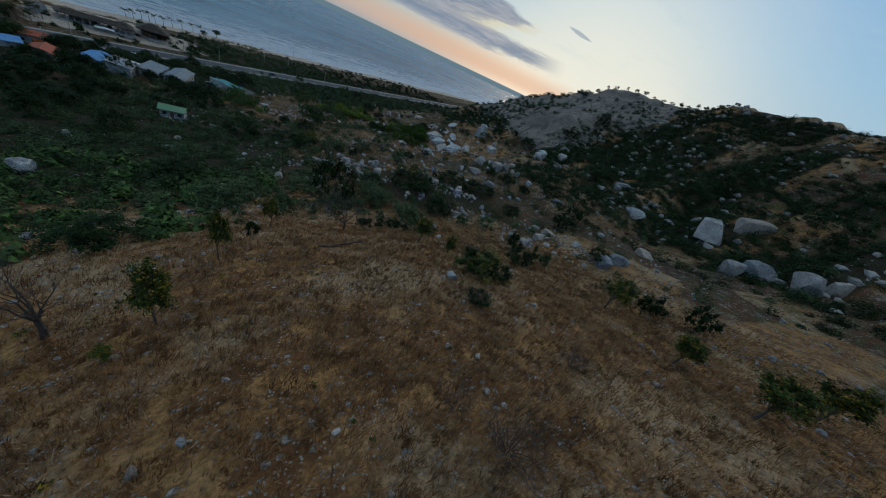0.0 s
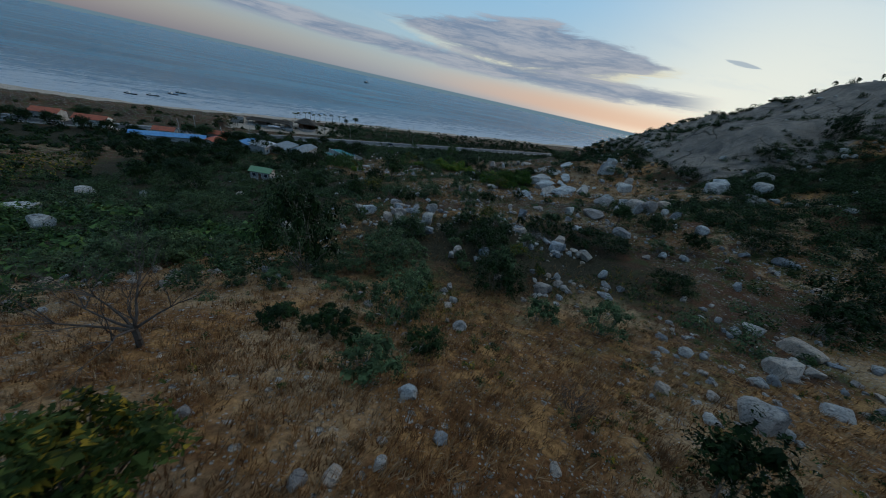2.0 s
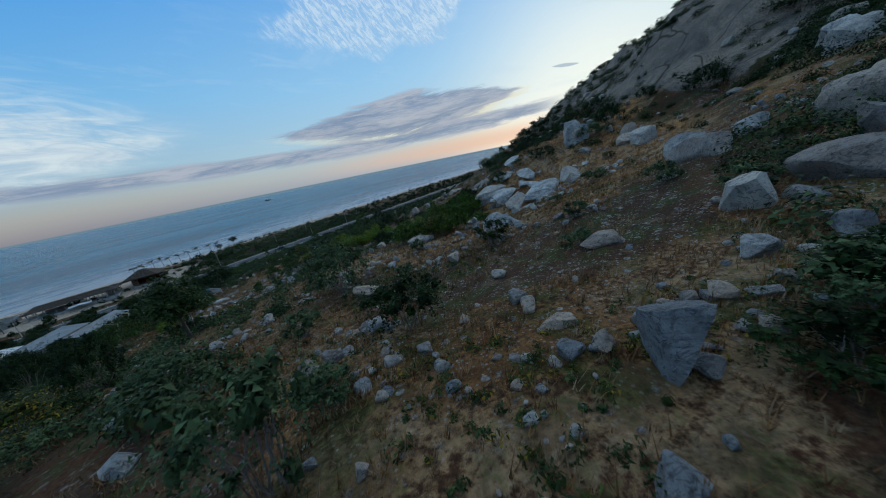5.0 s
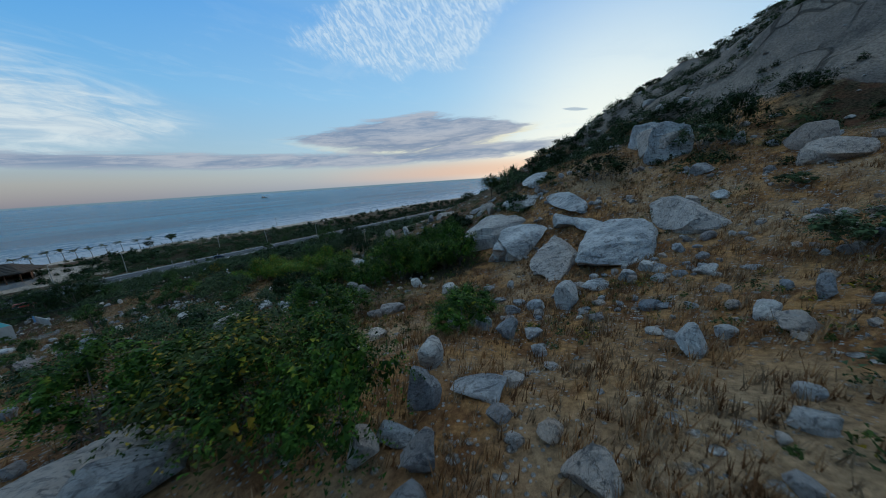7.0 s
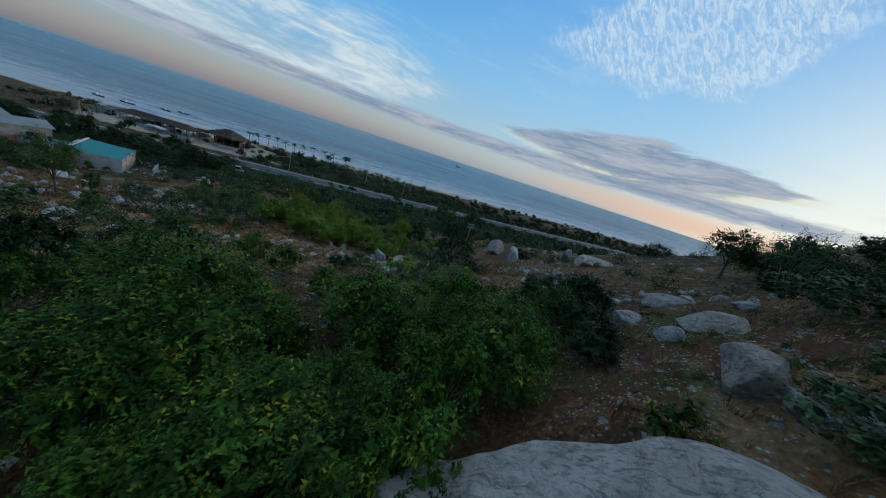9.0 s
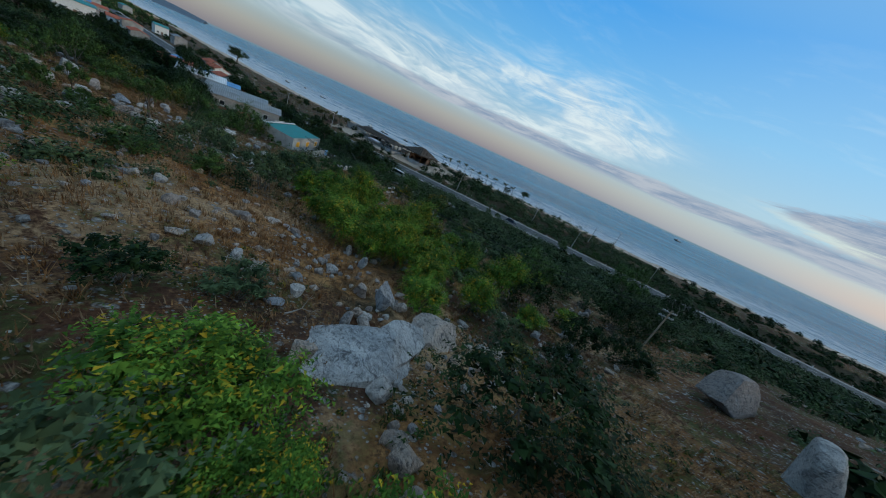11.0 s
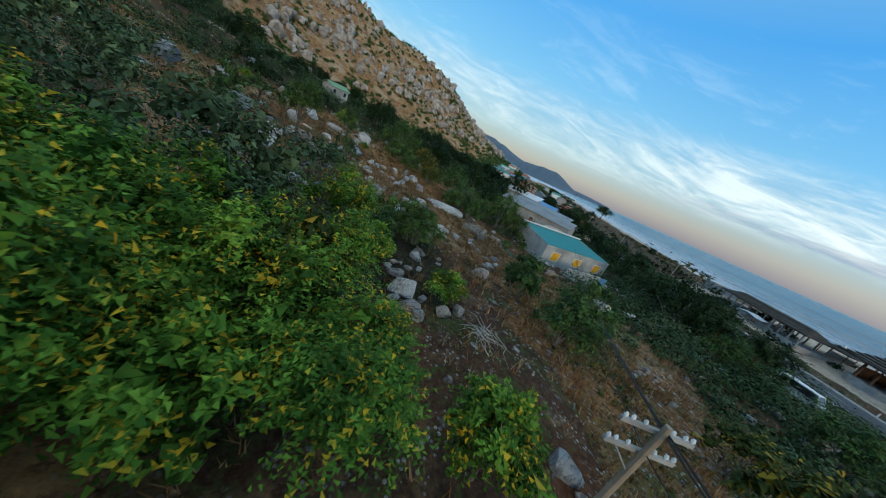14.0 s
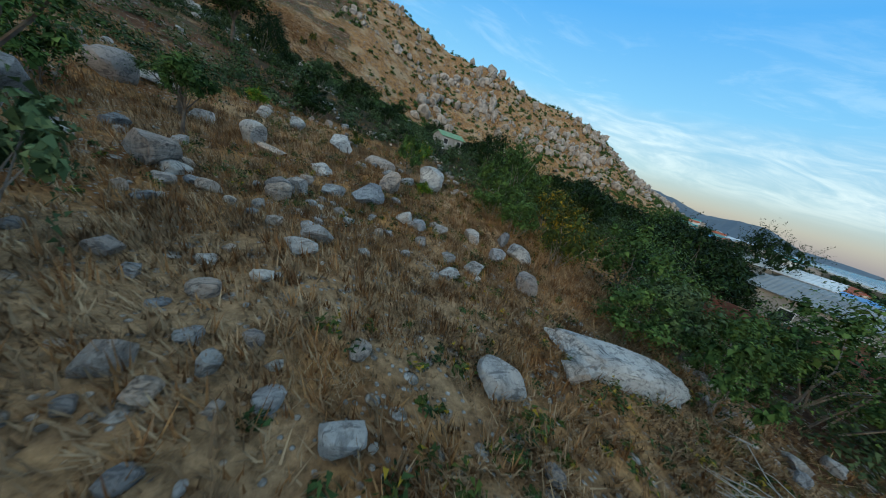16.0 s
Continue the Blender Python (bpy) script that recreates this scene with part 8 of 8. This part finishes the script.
def build_palms():
    fronds = [frond_mesh(60 + k, 1.9 + 0.3 * k, PALM_LEAF) for k in range(3)]
    r = random.Random(9)
    spots = [(-156, 199.5), (-154.6, 204), (-152, 208.5), (-148.7, 213), (-144.4, 217), (-139.6, 222), (-135, 225), (-158, 195), (-160, 190), (-162, 186)]
    spots += [(-167 + r.uniform(-2, 2), 112 + 2.2 * k) for k in range(8)] + [(-180 - 3 * k, 104 - 2.4 * k) for k in range(5)]
    for x, y in spots:
        h, lean = r.uniform(3.6, 5.2), r.uniform(0.2, 0.6)
        p = stand("palm_tree", x, y, 205 + r.uniform(-20, 20), "wind-bent palm tree with ragged fronds on the beach", "palm", "beach palms")
        soup = Soup()
        pts = [Vector((lean * t * t, 0, h * t - 0.3 * (1 - t))) for t in np.linspace(0, 1, 7)]
        for k, (a, b) in enumerate(zip(pts, pts[1:])):
            soup.tube(a, b, 0.16 - 0.012 * k, 0.15 - 0.012 * k, 6)
        t = new("trunk", soup.mesh("trunk", BARK))
        t.parent = p
        for k in range(10):
            f = new("frond", r.choice(fronds))
            f.parent = p
            f.matrix_local = Matrix.LocRotScale(pts[-1], Euler((0, r.uniform(-1.15, 0.0), r.gauss(0, 1.3))), (1,) * 3)
    leaf = [frond_mesh(80 + k, 1.5 + 0.25 * k, BANANA_LEAF) for k in range(2)]
    for x, y in ((-79.5, 96.5), (-81.5, 93.8), (-84.0, 91.5), (-83.0, 94.8), (-86.5, 90.0)):
        p = stand("banana_plant", x, y, r.uniform(0, 360), "banana plant with torn browning leaves beside the house", "plant", "banana plants")
        part("stalk", rods(((0, 0, -0.3), (0.1, 0.05, 1.9), 0.14, 0.09), sides=7), BARK, p)
        for k in range(8):
            f = new("leaf_blade", leaf[k % 2])
            f.parent = p
            f.matrix_local = Matrix.LocRotScale((0.1, 0.05, 1.8), Euler((0, r.uniform(-0.8, 0.3), 0.8 * k)), (1,) * 3)


# ---- vehicles, boats ----
def car(x, y, turn, paint, label, length=4.4, height=1.5, van=False, category="car"):
    c = stand("van" if van else "car", x, y, turn, label, category, "cars by the road", max(0.36, float(ground_z(x, y))) if abs(float(seaward(x, y))) < 6 else None)
    hl, w = length / 2, 0.86
    waist = height * 0.56
    sill = [(-hl, 0.35), (-hl, waist - 0.1), (-hl + 0.1, waist), (hl - 0.9, waist), (hl - 0.1, waist - 0.15), (hl, 0.4)]
    part("body", solid([[(px, s * w * q, pz) for px, pz in sill] for s, q in ((-1, 0.94), (-1, 1.0), (1, 1.0), (1, 0.94))]), paint, c)
    cab = [(-hl + 0.08, waist), (-hl + (0.12 if van else 0.55), height), (hl - (0.95 if van else 1.75), height), (hl - (0.45 if van else 0.95), waist)]
    part("cabin", solid([[(px, s * w * q, pz) for px, pz in cab] for s, q in ((-1, 0.80), (-1, 0.86), (1, 0.86), (1, 0.80))]), paint, c)
    inner = [(-hl + 0.2, waist + 0.04), (-hl + (0.26 if van else 0.66), height - 0.1), (hl - (1.1 if van else 1.85), height - 0.1), (hl - (0.62 if van else 1.12), waist + 0.04)]
    for s in (-1, 1):
        part("side_window", solid([[(px, s * (w * 0.86 + 0.004), pz) for px, pz in inner], [(px, s * (w * 0.86 + 0.014), pz) for px, pz in inner]]), GLASS_DARK, c)
    (ax, az), (bx, bz) = cab[3], cab[2]
    part("windscreen", solid([[(ax + d, -0.62, az + 0.05), (ax + d, 0.62, az + 0.05), (bx + d + 0.02, 0.58, bz - 0.06), (bx + d + 0.02, -0.58, bz - 0.06)] for d in (0.01, 0.03)]), GLASS_DARK, c)
    for sx in (-hl + 0.8, hl - 0.85):
        for s in (-1, 1):
            wheel = part("wheel", rods(((sx, s * 0.70, 0.31), (sx, s * 0.88, 0.31), 0.31, 0.31), sides=14), BLACK, c)
            part("rim", rods(((sx, s * 0.875, 0.31), (sx, s * 0.89, 0.31), 0.19, 0.19), sides=10), STEEL, wheel)
    for s in (-1, 1):
        part("headlight", blocks((hl - 0.1, hl + 0.015, s * 0.6 - 0.15, s * 0.6 + 0.15, 0.58, 0.70)), PORCELAIN, c)
        part("tail_light", blocks((-hl - 0.015, -hl + 0.05, s * 0.62 - 0.12, s * 0.62 + 0.12, 0.62, 0.74)), CAR_RED, c)


def boat(x, y, turn, length, label, mat, group="moored boats", z=SEA):
    b = stand("boat", x, y, turn, label, "boat", group, z)
    rings = []
    for t in np.linspace(-1, 1, 9):
        w, keel = 0.16 * length * math.sqrt(max(0.02, 1 - max(t, -0.6) ** 2 if t > 0 else 1 - 0.35 * t * t)), -0.05 * length * (1 - t * t)
        top = length * (0.07 + 0.05 * t * t)
        rings.append([(t * length / 2, -w, top), (t * length / 2, -w * 0.6, keel), (t * length / 2, w * 0.6, keel), (t * length / 2, w, top)])
    part("hull", solid(rings), mat, b)
    part("cabin", blocks((-0.34 * length, -0.10 * length, -0.08 * length, 0.08 * length, 0.05 * length, 0.24 * length)), WHITE_PAINT if length < 20 else STEEL, b)
    part("mast", rods(((0.1 * length, 0, 0), (0.1 * length, 0, 0.34 * length), 0.008 * length, 0.004 * length)), TIMBER, b)


def build_vehicles():
    car(-78.0, 163.0 + 19.3, 47, CAR_BLUE, "dark blue car driving along the coast road")
    car(-102, 125, 60, CAR_BLUE, "dark car parked under the trees")
    car(-101.6, 129, 60, CAR_RED, "red car parked under the trees")
    car(-98, 138, 50, CAR_WHITE, "white car parked beside the road")
    car(-90.5, 136, 50, CAR_WHITE, "white van parked beside the road", 5.0, 2.1, True, "van")
    car(-200, 57.0, 28, CAR_WHITE, "white car in front of the village houses")
    for x, y, turn in ((-286, 165, 20), (-280, 177, 40), (-286, 201, 10), (-292, 215, 30), (-420, 130, 50), (-460, 110, 10), (-440, 90, 30)):
        boat(x, y, turn, 8.0, "small wooden fishing boat moored in the bay", BLACK)
    boat(-650, 1680, 70, 38, "far dark cargo ship on the open sea", BLACK, "")


# ---- distance ----
def build_headland():
    def mountain(name, ways, far, words):
        rings = []
        for k in range(len(ways) * 6 - 5):
            i, t = min(k // 6, len(ways) - 2), k / 6 - min(k // 6, len(ways) - 2)
            az = radians(ways[i][0] * (1 - t) + ways[i + 1][0] * t)
            el = ways[i][1] * (1 - t) + ways[i + 1][1] * t
            top = far * math.tan(radians(max(0.05, el))) * (1 + 0.10 * (vnoise(k * 1.0, 3.0, 2.0) - 0.5)) + 8
            ring = []
            for d, h in ((-0.22, SEA - 2), (-0.13, 0.34 * top), (-0.06, 0.72 * top), (0, top), (0.10, 0.6 * top), (0.25, SEA - 2)):
                bend = 1 + 0.04 * (vnoise(k * 1.0, d * 20, 1.7) - 0.5)
                ring.append((-math.sin(az) * far * (1 + d) * bend, math.cos(az) * far * (1 + d) * bend, h))
            rings.append(ring)
        tagged(part(name, solid(rings), HAZED_ROCK), words, "mountain", kind="structure")
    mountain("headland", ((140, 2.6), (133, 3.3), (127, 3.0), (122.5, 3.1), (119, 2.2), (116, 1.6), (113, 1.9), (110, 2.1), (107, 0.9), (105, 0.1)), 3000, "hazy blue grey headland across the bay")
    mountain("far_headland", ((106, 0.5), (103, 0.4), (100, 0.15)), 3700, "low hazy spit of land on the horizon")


# ---- dead wood and paint marks ----
def brush_pile(x, y, size, count, seed, label, name="dead_brush", mat=None):
    r, soup = random.Random(seed), Soup()
    for k in range(count):
        a = r.gauss(0.5, 1.2)
        c = Vector((r.gauss(0, 0.22) * size, r.gauss(0, 0.22) * size, r.uniform(0.02, 0.28) * size * 0.6))
        d = Vector((math.cos(a), math.sin(a), r.uniform(-0.15, 0.35))) * r.uniform(0.2, 0.5) * size
        m = c + Vector((r.uniform(-0.1, 0.1), r.uniform(-0.1, 0.1), 0.08)) * size
        t = c + d * 0.55 + Vector((r.uniform(-0.06, 0.06), r.uniform(-0.06, 0.06), 0.10)) * size
        soup.tube(c - d, m, 0.020, 0.017, 4), soup.tube(m, t, 0.017, 0.012, 4), soup.tube(t, c + d * 1.2 + Vector((0, 0, 0.04 * size)), 0.012, 0.006, 4)
    ob = new(name, soup.mesh(name, mat or DEAD_WOOD))
    ob.location = (x, y, float(ground_z(x, y)))
    tagged(ob, label, "branches", "dead branches")


DEAD_WOOD = material("dead_wood", plain_look((0.42, 0.38, 0.34), 0.9, other=(0.28, 0.25, 0.22), scale=2.0))


def build_dead_wood():
    brush_pile(5.3, -12.0, 2.8, 42, 1, "heap of bleached dead branches on the slope")
    brush_pile(-64.2, 95.7, 3.2, 70, 2, "heap of grey dead twigs below the rock")
    brush_pile(-8.0, 100.5, 1.8, 26, 3, "small pile of dry grey twigs")
    brush_pile(-42.5, 112.0, 1.8, 26, 4, "small tangle of dry grey twigs")
    for k, (x, y, h) in enumerate(((-69.0, 93.3, 2.2), (-3.4, 102.2, 1.8), (6.4, -12.5, 2.4))):
        ob = new("dead_branch", bare_mesh(500 + k, h, 0.45, DEAD_WOOD, 2, 1, 0.9, 0.03))
        ob.matrix_world = Matrix.LocRotScale((x, y, float(ground_z(x, y)) + 0.25), Euler((0.5, 1.25, 1.9 * k)), (1,) * 3)
        tagged(ob, "bleached forked dead branch lying on the ground", "branch", "dead branches")
    stem = [(x, y, float(ground_z(x, y)) + up) for x, y, up in ((-28.8, -66.2, 0.14), (-27.6, -65.9, 0.16), (-26.2, -65.2, 0.2), (-24.9, -64.9, 0.3), (-23.7, -64.3, 0.55))]
    twig = [(-25.2, -64.2, float(ground_z(-25.2, -64.2)) + 0.7), (-24.0, -65.6, float(ground_z(-24.0, -65.6)) + 0.5)]
    log = part("fallen_log", rods((stem[0], stem[1], 0.13, 0.12), (stem[1], stem[2], 0.12, 0.10), (stem[2], stem[3], 0.10, 0.06), (stem[3], stem[4], 0.06, 0.02), (stem[2], twig[0], 0.05, 0.015), (stem[3], twig[1], 0.045, 0.015), sides=9), DARK_TWIG)
    tagged(log, "fallen dark log lying in golden grass", "log")
    net = part("green_net", solid([[(x, 0.25 * math.sin(x * 2), 0.1), (x, 0.5 + 0.2 * math.cos(x * 3), 0.12), (x, 0.5 + 0.2 * math.cos(x * 3), 0.05), (x, 0.25 * math.sin(x * 2), 0.03)] for x in np.linspace(-2.4, 2.4, 13)]), GREEN_NET)
    net.matrix_world = Matrix.LocRotScale((-66.5, 101.5, float(ground_z(-66.5, 101.5)) + 0.1), Euler((0, 0, 1.0)), (0.8, 0.5, 1))
    tagged(net, "crumpled strip of green fence netting on the ground", "netting")


def build_crops():
    rng = np.random.RandomState(77)
    soup = Soup()
    for row in range(15):
        a = np.array([-150, 9]) + (np.array([-120, -15]) - np.array([-150, 9])) * row / 14
        b = np.array([-147, 33]) + (np.array([-114, 4]) - np.array([-147, 33])) * row / 14
        t = rng.rand(90, 1)
        p = a + (b - a) * t + rng.normal(scale=0.2, size=(90, 2))
        at = np.column_stack([p, ground_z(p[:, 0], p[:, 1]) + rng.uniform(0.1, 0.6, 90)])
        soup.leaves(at, rng.normal(scale=0.5, size=(90, 3)) + np.array([0, 0, 0.8]), 0.75, 0.5, rng)
    tagged(new("crop_rows", soup.mesh("crop_rows", LEAF_OLIVE)), "low green crops in straight rows on a plot", "crops", kind="stuff")


def paint_mark(x, y, toward_x, toward_y, mat, label, strokes=5, seed=0):
    """Short brush strokes in a row on the face of the rock at a place."""
    rx, ry, rock = min(ROCKS, key=lambda q: math.hypot(q[0] - x, q[1] - y))
    bpy.context.view_layer.update()
    inv = rock.matrix_world.inverted()
    size = 0.5 * (rock.scale.x + rock.scale.z)
    centre = rock.matrix_world.translation + Vector((0, 0, 0.55 * rock.scale.z))
    view = Vector((toward_x, toward_y, 0.7)).normalized()
    across = view.cross(Vector((0, 0, 1))).normalized()
    down = across.cross(view)
    r, bm = random.Random(seed), bmesh.new()
    for k in range(strokes):
        a = across * size * (0.12 * (k - (strokes - 1) / 2) + r.uniform(-0.02, 0.02))
        b = a + across * size * r.uniform(-0.03, 0.03) + down * size * 0.10 * (1 if k % 2 else -1)
        ends = []
        for off in (a - down * size * 0.08, b, a + down * size * 0.08):
            start = centre + off + view * 3 * size
            hit, p, n, _ = rock.ray_cast(inv @ start, (inv.to_3x3() @ -view).normalized())
            if hit:
                ends.append((p, (inv.to_3x3() @ across).normalized() * 0.02 * size / rock.scale.x, n * 0.006))
        for (p, w, n), (q, _, m) in zip(ends, ends[1:]):
            bm.faces.new([bm.verts.new(v) for v in (p - w + n, p + w + n, q + w + m, q - w + m)])
    part("paint_mark", bm, mat, rock, label)


build_road()
build_white_house()
build_village()
build_pavilions()
build_poles()
build_palms()
build_vehicles()
build_headland()
build_dead_wood()
build_crops()
for x, y, w, h in ((-126, 227, 6, 5.5), (-300, 58, 15, 11), (-150, 82, 11, 8), (-156, 80, 9, 7), (-137, 92, 9, 6), (-125, 98, 8, 5.5), (-118, 105, 8, 5.5), (-108, 112, 8, 5.5), (-110, 118, 7, 5), (-97, 116, 8, 5.5), (-94, 124, 9, 6), (-88, 121, 8, 5.5), (-84, 129, 8, 5.5), (-80, 124, 7, 5), (-205, 72, 9, 7), (-240, 50, 9, 7), (-262, 60, 8, 6), (-340, 0, 12, 8), (-380, -20, 10, 8)):
    plant("round_tree", ROUND_TREES, x, y, w, h, "dark green spreading tree near the road", "tree", "roadside trees")

for x, y, tx, ty, mat, words, seed in ((-48.3, 97.7, 0, 1, PAINT_MARK, "faded white brush marks", 1), (-49.6, 98.2, 0, 1, PAINT_MARK, "white brush marks", 2), (-46.2, 96.2, 0, 1, PAINT_MARK, "faded white brush marks", 3),
                                       (-15.3, 108.2, 1, 1, PAINT_MARK, "faded white brush marks", 4), (6.0, 3.8, -0.6, -1, PAINT_MARK, "pale brush marks", 5), (1.6, -9.0, -0.6, -0.4, RED_MARK, "red brush marks", 6)):
    paint_mark(x, y, tx, ty, mat, words, 5, seed)
